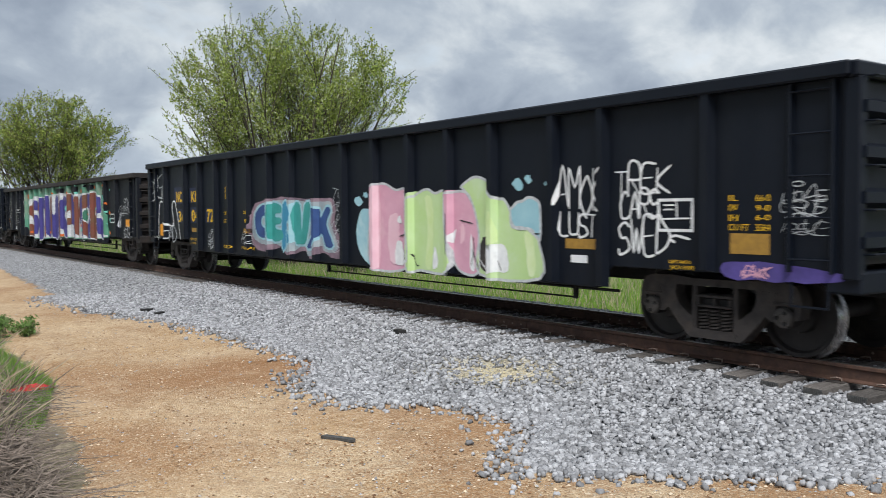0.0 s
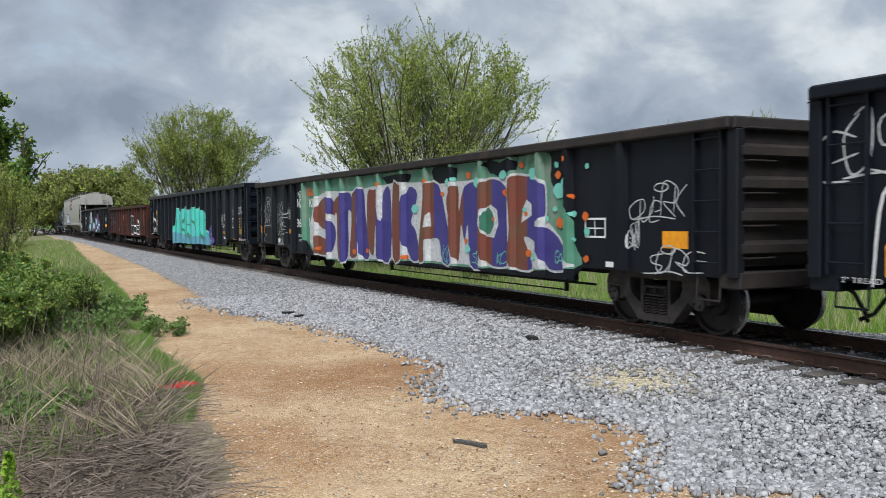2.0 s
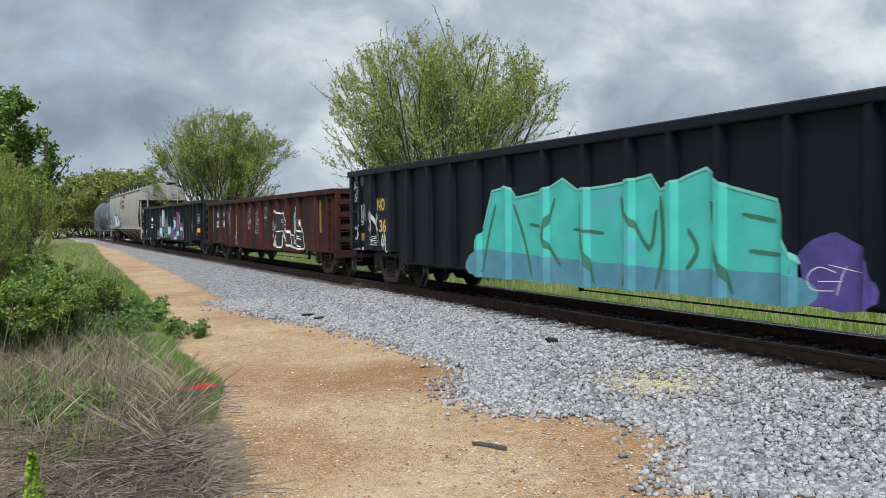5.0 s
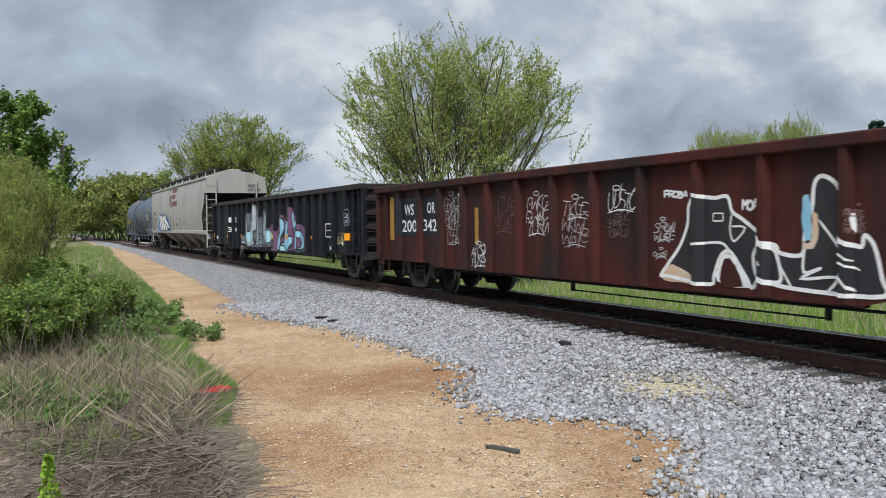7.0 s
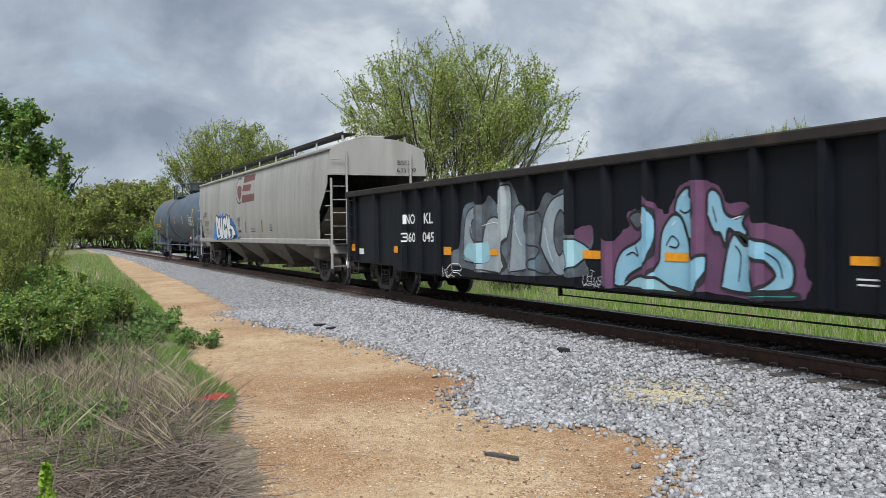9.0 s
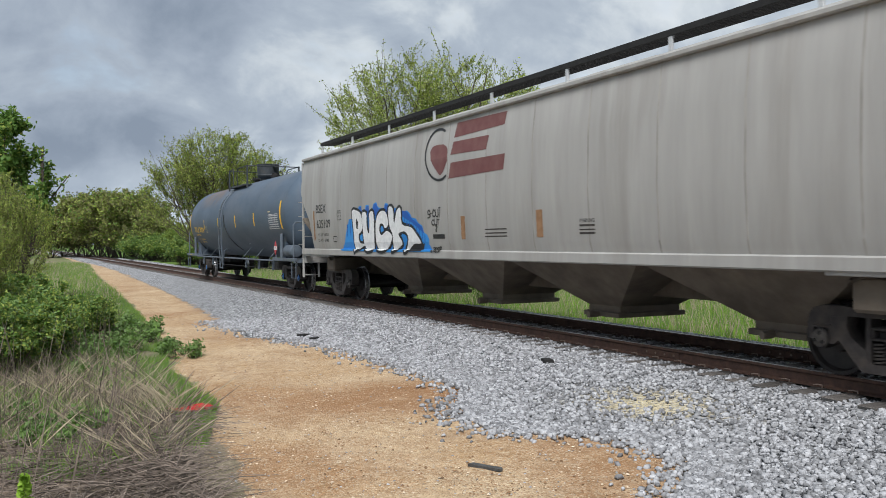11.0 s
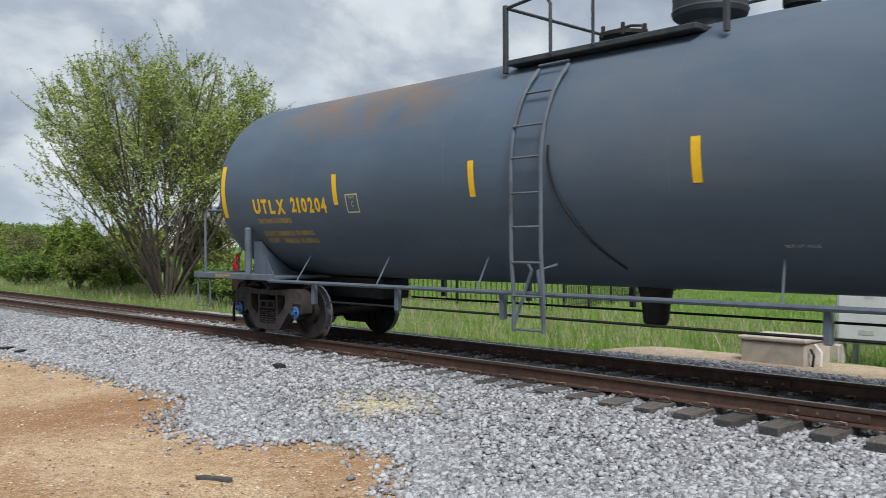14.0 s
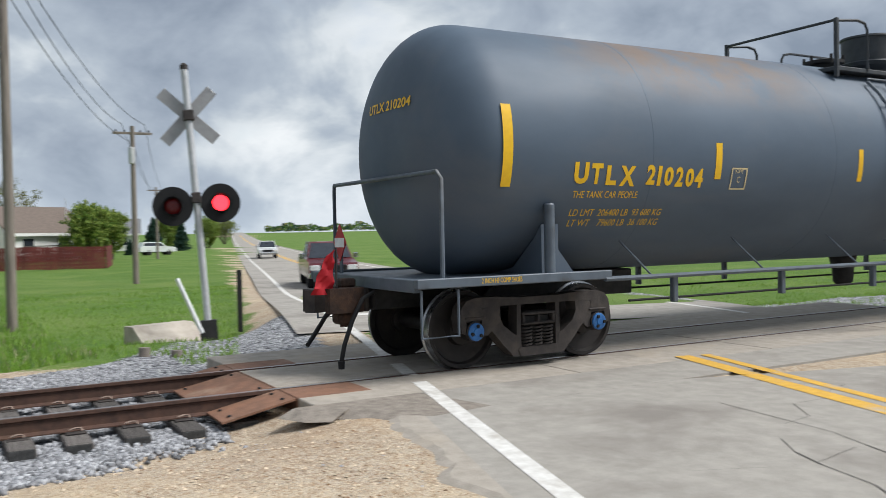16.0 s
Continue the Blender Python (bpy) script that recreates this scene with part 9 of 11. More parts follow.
write(car_a, '72', 20.98, 20.56, 1.38, 1.71, YELLOW, 0.020, 'car_number', 0.008, 0.00)
plate(car_a, 22.05, 21.56, 1.12, 1.23, DULL_YELLOW, 'plate', 0.004)
write(car_a, 'EMPTY LOAD', 22.15, 21.63, 0.90, 0.97, YELLOW, 0.000, 'lettering', 0.004, 0.00)
write(car_a, '7/16" ADJ. BLOCK', 22.15, 21.45, 0.80, 0.86, YELLOW, 0.000, 'lettering', 0.004, 0.00)
outline_box(car_a, 19.79, 19.53, 1.95, 2.22, YELLOW, 0.020, 'frame_mark')
write(car_a, 'PLATE', 19.77, 19.55, 2.12, 2.16, YELLOW, 0.000, 'lettering', 0.004, 0.00)
write(car_a, 'C', 19.73, 19.61, 1.98, 2.08, YELLOW, 0.000, 'lettering', 0.004, 0.00)
write(car_a, 'LD LMT', 19.90, 19.47, 1.57, 1.64, YELLOW, 0.000, 'lettering', 0.004, 0.00)
write(car_a, '209000', 18.75, 18.35, 1.58, 1.65, YELLOW, 0.000, 'lettering', 0.004, 0.00)
write(car_a, 'LT WT', 19.90, 19.50, 1.38, 1.46, YELLOW, 0.000, 'lettering', 0.004, 0.00)
write(car_a, '77000', 18.70, 18.35, 1.39, 1.47, YELLOW, 0.000, 'lettering', 0.004, 0.00)
write(car_a, 'RELEASE ROD', 19.93, 19.37, 0.78, 0.85, YELLOW, 0.000, 'lettering', 0.004, 0.00)
write(car_a, 'RETAINING VALVE', 18.85, 18.16, 0.78, 0.84, YELLOW, 0.000, 'lettering', 0.004, 0.00)
plate(car_a, 18.75, 18.27, 1.15, 1.25, DULL_YELLOW, 'plate', 0.004)
scrawl(car_a, 25.38, 24.10, 2.03, 2.69, 31, CHALK, 0.045, 9)
scrawl(car_a, 20.92, 20.36, 0.74, 1.12, 32, CHALK, 0.025, 14)
scrawl(car_a, 18.85, 18.19, 0.92, 1.11, 33, CHALK, 0.020, 14)
plate(car_a, 24.55, 24.11, 0.98, 1.31, AMBER, 'plate', 0.004)
stroke(car_a, [(24.69, 0.87), (24.58, 1.82), (24.28, 1.89), (24.10, 1.40), (23.43, 1.28), (23.53, 1.80), (23.26, 1.87), (22.89, 0.89)], WHITE, 0.035, 'paint_stroke', 0.008)
hand(car_a, 'GAD', 24.11, 23.20, 0.86, 1.32, CHALK, 0.03, 0.004)
write(car_a, '2" TREAD', 25.07, 24.58, 0.90, 0.96, WHITE, 0.000, 'lettering', 0.004, 0.00)
blob(car_a, [(12.35, 1.08), (12.18, 1.1), (12.11, 0.75), (12.38, 0.75)], WHITE, 'letter_counter', 0.0125, 0.015, 0)
blob(car_a, [(12.32, 1.46), (12.24, 1.56), (12.18, 1.42)], WHITE, 'letter_counter', 0.0125, 0.015, 1)
blob(car_a, [(11.23, 1.06), (11.15, 0.83), (11.2, 0.72), (11.3, 0.73)], WHITE, 'letter_counter', 0.0125, 0.015, 2)
blob(car_a, [(10.67, 1.34), (10.72, 1.13), (10.79, 1.22)], WHITE, 'letter_counter', 0.0125, 0.015, 3)
blob(car_a, [(10.3, 1.29), (10.21, 0.77), (10.32, 0.78)], WHITE, 'letter_counter', 0.0125, 0.015, 4)
# gondola with the big purple and green piece
blob(car_b, [(43.21, 2.61), (38.85, 2.66), (35.66, 2.66), (33.74, 2.66), (32.39, 2.66), (31.46, 2.66), (30.55, 2.66), (30.49, 2.19), (30.16, 1.95), (29.9, 1.64), (29.85, 1.2), (29.87, 0.82), (32.86, 0.69), (35.93, 0.7), (42.15, 0.67)], JADE, 'paint_patch', 0.003, 0.008, 12)
blob(car_b, [(34.7, 2.64), (33.75, 2.63), (33.75, 2.27), (34.13, 2.2), (34.54, 2.28)], BLACK_WORN, 'bare_patch', 0.0048, 0.080, 70)
blob(car_b, [(32.51, 2.64), (31.59, 2.64), (31.59, 2.41), (32.09, 2.37), (32.48, 2.47)], BLACK_WORN, 'bare_patch', 0.0048, 0.080, 71)
blob(car_b, [(37.26, 2.56), (35.91, 2.62), (35.91, 2.42), (36.83, 2.39)], BLACK_WORN, 'bare_patch', 0.0048, 0.080, 72)
blob(car_b, [(41.87, 2.22), (39.21, 2.32), (36.7, 2.42), (35.43, 2.39), (35.08, 2.31), (34.13, 2.32), (32.7, 2.33), (31.59, 2.33), (30.69, 2.25), (30.65, 1.64), (30.21, 1.28), (30.04, 0.97), (30.05, 0.81), (32.86, 0.72), (35.93, 0.73), (42.03, 0.67)], CHALK, 'paint_patch', 0.0066, 0.040, 13)
two_tone(car_b, [(40.52, 2.08), (41.02, 2.23), (41.6, 2.1), (41.88, 1.76), (41.62, 1.43), (41.04, 1.31), (41.18, 1.09), (41.85, 1.17), (41.91, 0.7), (40.91, 0.69), (40.42, 1.04), (40.45, 1.43), (40.99, 1.66), (41.07, 1.84), (40.57, 1.74)], BROWN_RED, VIOLET, 41.03, 0.042, 0.0110)  # S
two_tone(car_b, [(40.56, 2.02), (40.06, 2.25), (39.3, 2.26), (39.26, 1.81), (39.48, 1.8), (39.52, 0.68), (40.23, 0.59), (40.29, 1.74), (40.53, 1.7)], BROWN_RED, VIOLET, 39.93, 0.042, 0.0118)  # T
two_tone(car_b, [(39.21, 2.24), (38.48, 2.34), (38.33, 1.72), (38.11, 0.74), (38.51, 0.7), (38.6, 1.04), (38.88, 1.03), (38.92, 0.71), (39.39, 0.7), (39.26, 1.48)], BROWN_RED, VIOLET, 39.01, 0.042, 0.0110)  # A
blob(car_b, [(38.9, 1.89), (38.76, 1.9), (38.66, 1.52), (38.94, 1.52)], CHALK, 'letter_counter', 0.0175, 0)
two_tone(car_b, [(38.19, 2.22), (37.84, 2.29), (37.56, 2.28), (37.33, 1.56), (37.27, 2.19), (36.84, 2.25), (36.85, 0.76), (37.43, 0.73), (37.72, 1.48), (37.86, 0.75), (38.21, 1.09)], BROWN_RED, VIOLET, 37.51, 0.042, 0.0118)  # N
two_tone(car_b, [(36.72, 2.32), (36.45, 2.37), (36.14, 2.29), (36.2, 1.91), (35.85, 2.3), (35.43, 2.12), (35.77, 1.56), (35.53, 1.36), (35.37, 0.79), (35.78, 0.74), (36.18, 1.21), (36.28, 0.78), (36.74, 0.75)], BROWN_RED, VIOLET, 36.28, 0.042, 0.0110)  # K
two_tone(car_b, [(35.08, 2.27), (34.44, 2.28), (34.09, 1.49), (33.77, 0.76), (34.29, 0.74), (34.44, 1.18), (34.81, 1.2), (34.98, 1.13), (35.12, 0.77), (35.44, 0.77), (35.26, 1.69)], BROWN_RED, VIOLET, 34.67, 0.042, 0.0118)  # A
blob(car_b, [(34.84, 1.75), (34.79, 1.46), (34.98, 1.43)], CHALK, 'letter_counter', 0.0175, 0)
two_tone(car_b, [(34.03, 2.13), (33.63, 2.23), (33.6, 1.73), (33.38, 2.22), (32.73, 2.27), (32.86, 1.94), (32.77, 1.66), (32.68, 0.78), (33.16, 0.74), (33.25, 1.5), (33.38, 1.18), (33.52, 1.5), (33.61, 0.84), (33.75, 0.87), (33.99, 1.49), (34.13, 1.92)], BROWN_RED, VIOLET, 33.42, 0.042, 0.0110)  # M
two_tone(car_b, [(32.77, 2.14), (32.54, 2.29), (32.27, 2.31), (31.98, 2.23), (31.76, 2.01), (31.66, 1.55), (31.67, 0.99), (31.83, 0.78), (32.31, 0.75), (32.64, 0.89), (32.74, 1.22), (32.82, 1.66)], BROWN_RED, VIOLET, 32.35, 0.042, 0.0118)  # O
blob(car_b, [(32.39, 1.86), (32.16, 1.76), (32.12, 1.5), (32.27, 1.26), (32.54, 1.28), (32.69, 1.5), (32.64, 1.77)], CHALK, 'letter_counter', 0.0175, 0)
two_tone(car_b, [(31.65, 2.27), (31.2, 2.31), (30.86, 2.27), (30.67, 2.16), (30.64, 1.88), (30.66, 1.64), (30.86, 1.5), (30.54, 1.43), (30.26, 1.28), (30.07, 1.02), (30.07, 0.81), (30.53, 0.78), (30.77, 1.03), (31.01, 1.24), (31.29, 1.29), (31.16, 1.06), (31.04, 0.76), (31.52, 0.75), (31.69, 0.94), (31.6, 1.45)], BROWN_RED, VIOLET, 31.18, 0.042, 0.0110)  # R
blob(car_b, [(31.19, 1.92), (31.04, 1.84), (31.04, 1.65), (31.36, 1.53), (31.31, 1.77)], CHALK, 'letter_counter', 0.0175, 0)
blob(car_b, [(32.42, 1.8), (32.28, 1.66), (32.31, 1.42), (32.5, 1.32), (32.62, 1.5), (32.57, 1.73)], JADE_DARK, 'paint_patch', 0.020, 0.03, 5)
blob(car_b, [(30.25, 2.46), (30.28, 2.41), (30.34, 2.42), (30.37, 2.47), (30.35, 2.51), (30.29, 2.5)], SEA, 'paint_spot', 0.0215, 0.02, 0)
blob(car_b, [(29.98, 2.16), (30.03, 2.1), (30.12, 2.1), (30.19, 2.17), (30.13, 2.24), (30.04, 2.23)], SEA, 'paint_spot', 0.0221, 0.02, 1)
blob(car_b, [(30.07, 2.03), (30.17, 1.93), (30.31, 1.94), (30.41, 2.05), (30.3, 2.16), (30.16, 2.15)], SEA, 'paint_spot', 0.0227, 0.02, 2)
blob(car_b, [(30.19, 2.29), (30.23, 2.23), (30.31, 2.24), (30.35, 2.3), (30.3, 2.35), (30.22, 2.35)], ORANGE, 'paint_spot', 0.0233, 0.02, 3)
blob(car_b, [(29.95, 2.53), (29.97, 2.49), (30.03, 2.5), (30.05, 2.54), (30.02, 2.58), (29.97, 2.57)], ORANGE, 'paint_spot', 0.0215, 0.02, 4)
blob(car_b, [(29.82, 1.94), (29.84, 1.9), (29.88, 1.91), (29.9, 1.94), (29.89, 1.97), (29.84, 1.97)], ORANGE, 'paint_spot', 0.0221, 0.02, 5)
blob(car_b, [(30.11, 1.53), (30.15, 1.45), (30.26, 1.45), (30.31, 1.53), (30.27, 1.6), (30.16, 1.6)], ORANGE, 'paint_spot', 0.0227, 0.02, 6)
blob(car_b, [(30.29, 1.75), (30.32, 1.71), (30.37, 1.71), (30.41, 1.75), (30.37, 1.79), (30.32, 1.79)], SEA, 'paint_spot', 0.0233, 0.02, 7)
blob(car_b, [(29.77, 1.67), (29.81, 1.62), (29.87, 1.62), (29.91, 1.67), (29.87, 1.71), (29.81, 1.71)], SEA, 'paint_spot', 0.0215, 0.02, 8)
blob(car_b, [(29.47, 1.63), (29.52, 1.57), (29.59, 1.57), (29.64, 1.63), (29.58, 1.69), (29.51, 1.69)], ORANGE, 'paint_spot', 0.0221, 0.02, 9)
blob(car_b, [(29.46, 2.39), (29.48, 2.35), (29.54, 2.35), (29.55, 2.4), (29.53, 2.43), (29.48, 2.43)], SEA, 'paint_spot', 0.0227, 0.02, 10)
blob(car_b, [(29.44, 1.4), (29.47, 1.34), (29.55, 1.34), (29.58, 1.4), (29.55, 1.46), (29.47, 1.46)], SEA, 'paint_spot', 0.0233, 0.02, 11)
blob(car_b, [(30.86, 2.33), (30.91, 2.25), (31.05, 2.25), (31.11, 2.35), (31.06, 2.44), (30.92, 2.43)], SEA, 'paint_spot', 0.0215, 0.02, 12)
blob(car_b, [(31.27, 2.51), (31.3, 2.46), (31.37, 2.47), (31.42, 2.52), (31.38, 2.57), (31.31, 2.56)], ORANGE, 'paint_spot', 0.0221, 0.02, 13)
blob(car_b, [(31.74, 2.05), (31.81, 1.99), (31.9, 2.0), (31.97, 2.06), (31.9, 2.12), (31.81, 2.12)], ORANGE, 'paint_spot', 0.0227, 0.02, 14)
blob(car_b, [(31.83, 2.37), (31.91, 2.3), (32.02, 2.31), (32.08, 2.38), (32.0, 2.45), (31.89, 2.44)], SEA, 'paint_spot', 0.0233, 0.02, 15)
blob(car_b, [(32.72, 2.27), (32.8, 2.19), (32.95, 2.2), (33.01, 2.29), (32.93, 2.37), (32.78, 2.36)], SEA, 'paint_spot', 0.0215, 0.02, 16)
blob(car_b, [(33.12, 2.42), (33.15, 2.36), (33.26, 2.37), (33.29, 2.43), (33.26, 2.49), (33.15, 2.48)], ORANGE, 'paint_spot', 0.0221, 0.02, 17)
blob(car_b, [(33.67, 2.37), (33.69, 2.34), (33.75, 2.35), (33.77, 2.38), (33.75, 2.41), (33.69, 2.4)], SEA, 'paint_spot', 0.0227, 0.02, 18)
blob(car_b, [(33.92, 2.33), (33.97, 2.27), (34.09, 2.27), (34.16, 2.34), (34.1, 2.4), (33.98, 2.39)], SEA, 'paint_spot', 0.0233, 0.02, 19)
blob(car_b, [(34.2, 2.1), (34.25, 2.06), (34.32, 2.06), (34.36, 2.1), (34.32, 2.14), (34.25, 2.14)], ORANGE, 'paint_spot', 0.0215, 0.02, 20)
blob(car_b, [(34.85, 2.39), (34.91, 2.35), (34.99, 2.35), (35.05, 2.4), (34.99, 2.44), (34.9, 2.44)], ORANGE, 'paint_spot', 0.0221, 0.02, 21)
blob(car_b, [(35.39, 1.82), (35.48, 1.74), (35.65, 1.75), (35.72, 1.83), (35.62, 1.91), (35.45, 1.9)], SEA, 'paint_spot', 0.0227, 0.02, 22)
blob(car_b, [(32.25, 1.59), (32.27, 1.56), (32.32, 1.56), (32.34, 1.6), (32.32, 1.63), (32.26, 1.63)], ORANGE, 'paint_spot', 0.0233, 0.02, 23)
blob(car_b, [(33.24, 1.18), (33.27, 1.14), (33.35, 1.14), (33.38, 1.18), (33.35, 1.23), (33.27, 1.23)], ORANGE, 'paint_spot', 0.0215, 0.02, 24)
blob(car_b, [(33.15, 1.03), (33.19, 0.97), (33.3, 0.96), (33.35, 1.02), (33.31, 1.08), (33.2, 1.08)], SEA, 'paint_spot', 0.0221, 0.02, 25)
blob(car_b, [(31.15, 1.69), (31.18, 1.65), (31.23, 1.65), (31.27, 1.69), (31.24, 1.72), (31.19, 1.72)], ORANGE, 'paint_spot', 0.0227, 0.02, 26)
blob(car_b, [(31.18, 1.76), (31.22, 1.72), (31.28, 1.72), (31.31, 1.76), (31.27, 1.8), (31.22, 1.79)], SEA, 'paint_spot', 0.0233, 0.02, 27)
blob(car_b, [(31.04, 1.02), (31.09, 0.96), (31.18, 0.95), (31.22, 1.01), (31.17, 1.07), (31.08, 1.07)], ORANGE, 'paint_spot', 0.0215, 0.02, 28)
blob(car_b, [(30.9, 0.98), (30.93, 0.92), (31.02, 0.91), (31.05, 0.97), (31.02, 1.03), (30.93, 1.03)], SEA, 'paint_spot', 0.0221, 0.02, 29)
blob(car_b, [(30.53, 1.59), (30.55, 1.55), (30.61, 1.55), (30.63, 1.59), (30.61, 1.63), (30.55, 1.63)], SEA, 'paint_spot', 0.0227, 0.02, 30)
blob(car_b, [(36.14, 2.5), (36.18, 2.46), (36.27, 2.46), (36.31, 2.51), (36.28, 2.55), (36.19, 2.54)], ORANGE, 'paint_spot', 0.0233, 0.02, 31)
blob(car_b, [(37.33, 2.42), (37.38, 2.38), (37.48, 2.38), (37.55, 2.43), (37.49, 2.47), (37.39, 2.47)], ORANGE, 'paint_spot', 0.0215, 0.02, 32)
blob(car_b, [(29.79, 1.27), (29.82, 1.24), (29.85, 1.24), (29.88, 1.27), (29.85, 1.3), (29.82, 1.3)], SEA, 'paint_spot', 0.0221, 0.02, 33)
blob(car_b, [(35.89, 0.79), (35.95, 0.74), (36.04, 0.74), (36.08, 0.78), (36.03, 0.82), (35.94, 0.83)], ORANGE, 'paint_spot', 0.0227, 0.02, 34)
blob(car_b, [(41.48, 0.83), (41.56, 0.77), (41.72, 0.77), (41.78, 0.82), (41.7, 0.88), (41.54, 0.88)], ORANGE, 'paint_spot', 0.0233, 0.02, 35)
blob(car_b, [(38.11, 0.86), (38.15, 0.81), (38.27, 0.81), (38.31, 0.85), (38.27, 0.9), (38.15, 0.9)], ORANGE, 'paint_spot', 0.0215, 0.02, 36)
blob(car_b, [(38.93, 0.81), (38.98, 0.75), (39.13, 0.75), (39.19, 0.8), (39.14, 0.86), (38.99, 0.87)], ORANGE, 'paint_spot', 0.0221, 0.02, 37)
blob(car_b, [(42.17, 2.33), (42.25, 2.27), (42.42, 2.28), (42.52, 2.34), (42.43, 2.39), (42.27, 2.39)], ORANGE, 'paint_spot', 0.0227, 0.02, 38)
blob(car_b, [(29.46, 0.98), (29.5, 0.93), (29.56, 0.93), (29.61, 0.98), (29.56, 1.03), (29.5, 1.03)], ORANGE, 'paint_spot', 0.0233, 0.02, 39)
scrawl(car_b, 34.29, 33.92, 0.75, 1.04, 60, SEA, 0.028, 6, 0.021)
scrawl(car_b, 33.07, 32.82, 0.77, 0.97, 61, SEA, 0.028, 6, 0.021)
scrawl(car_b, 32.19, 31.88, 0.75, 0.98, 62, SEA, 0.028, 6, 0.021)
scrawl(car_b, 30.35, 30.18, 0.86, 1.06, 63, SEA, 0.028, 6, 0.021)
outline_box(car_b, 29.57, 29.09, 1.32, 1.59, WHITE, 0.030, 'frame_mark')
stroke(car_b, [(29.34, 1.57), (29.32, 1.32)], WHITE, 0.018, 'paint_stroke', 0.008)
stroke(car_b, [(29.56, 1.45), (29.11, 1.45)], WHITE, 0.018, 'paint_stroke', 0.008)
plate(car_b, 27.86, 27.37, 1.19, 1.42, AMBER, 'reflector', 0.004)
scrawl(car_b, 28.53, 27.45, 1.60, 1.96, 71, CHALK, 0.030, 14)
scrawl(car_b, 28.23, 27.16, 0.86, 1.12, 72, CHALK, 0.032, 14)
scrawl(car_b, 28.57, 28.32, 1.20, 1.49, 73, CHALK, 0.030, 8)
plate(car_b, 29.08, 28.90, 0.88, 0.96, WHITE, 'plate', 0.004)
write(car_b, 'NO', 43.58, 43.14, 1.96, 2.22, WHITE, 0.010, 'car_number', 0.016, 0.00)
write(car_b, 'KL', 42.48, 42.05, 1.96, 2.20, WHITE, 0.010, 'car_number', 0.016, 0.00)
write(car_b, '360', 43.64, 43.00, 1.39, 1.64, WHITE, 0.010, 'car_number', 0.016, 0.00)
write(car_b, '14', 42.50, 42.19, 1.42, 1.65, WHITE, 0.010, 'car_number', 0.016, 0.00)
write(car_b, 'LD LMT', 43.50, 43.17, 1.12, 1.19, WHITE, 0.010, 'car_number', 0.016, 0.00)
write(car_b, 'LT WT', 43.50, 43.20, 0.98, 1.04, WHITE, 0.010, 'car_number', 0.016, 0.00)
write(car_b, '211200', 42.50, 42.10, 1.11, 1.16, WHITE, 0.010, 'car_number', 0.016, 0.00)
write(car_b, '74800', 42.43, 42.09, 0.98, 1.04, WHITE, 0.010, 'car_number', 0.016, 0.00)
plate(car_b, 47.56, 47.11, 1.19, 1.43, AMBER, 'reflector', 0.004)
plate(car_b, 44.42, 44.03, 1.20, 1.34, AMBER, 'reflector', 0.004)
scrawl(car_b, 47.48, 46.05, 1.42, 2.23, 81, CHALK, 0.022, 22)
scrawl(car_b, 45.65, 44.65, 1.48, 2.07, 82, CHALK, 0.024, 14)
scrawl(car_b, 45.61, 44.66, 0.88, 1.43, 83, CHALK, 0.022, 14)
scrawl(car_b, 44.48, 44.02, 1.65, 1.95, 84, CHALK, 0.028, 14)
hand(car_b, 'NEMO', 43.54, 43.02, 2.28, 2.42, CHALK, 0.03, 0.004)
hand(car_b, 'MOXIE', 42.63, 42.05, 2.30, 2.48, ORANGE, 0.03, 0.016)
plate(car_b, 45.58, 45.38, 0.90, 1.03, WHITE, 'plate', 0.004)
scrawl(car_b, 47.57, 46.85, 0.94, 1.14, 85, CHALK, 0.020, 14)
# gondola with the turquoise piece
blob(car_c, [(63.5, 0.57), (62.87, 1.45), (62.52, 2.16), (61.87, 2.22), (61.64, 2.01), (60.71, 2.1), (60.17, 2.28), (59.76, 2.08), (59.03, 2.11), (58.64, 2.14), (57.97, 2.23), (57.77, 2.01), (57.21, 2.18), (56.87, 2.26), (56.5, 2.01), (55.71, 1.82), (55.6, 1.41), (55.38, 1.08), (55.28, 0.62), (56.92, 0.61), (59.09, 0.57), (61.23, 0.55)], TURQUOISE, 'paint_patch', 0.004, 0)
blob(car_c, [(63.5, 0.57), (63.1, 1.04), (60.75, 1.0), (58.68, 0.95), (56.91, 0.94), (55.38, 0.93), (55.28, 0.62), (56.92, 0.61), (59.09, 0.57), (61.23, 0.55)], OCEAN_PALE, 'paint_shade', 0.006, 0.05, 3)
stroke(car_c, [(61.74, 1.9), (61.38, 1.3), (61.13, 0.65)], JADE_DARK, 0.07, 'paint_stroke', 0.009)
stroke(car_c, [(60.4, 1.97), (60.65, 1.31), (60.23, 0.86)], JADE_DARK, 0.07, 'paint_stroke', 0.009)
stroke(car_c, [(59.56, 1.9), (59.54, 1.31), (59.32, 0.62)], JADE_DARK, 0.07, 'paint_stroke', 0.009)
stroke(car_c, [(59.87, 1.46), (59.06, 1.4)], JADE_DARK, 0.05, 'paint_stroke', 0.009)
stroke(car_c, [(58.65, 1.94), (58.49, 1.18), (58.62, 0.62)], JADE_DARK, 0.07, 'paint_stroke', 0.009)
stroke(car_c, [(58.47, 1.74), (58.01, 1.19), (57.85, 1.74)], JADE_DARK, 0.07, 'paint_stroke', 0.009)
stroke(car_c, [(57.77, 1.93), (57.72, 1.19), (57.88, 0.62)], JADE_DARK, 0.07, 'paint_stroke', 0.009)
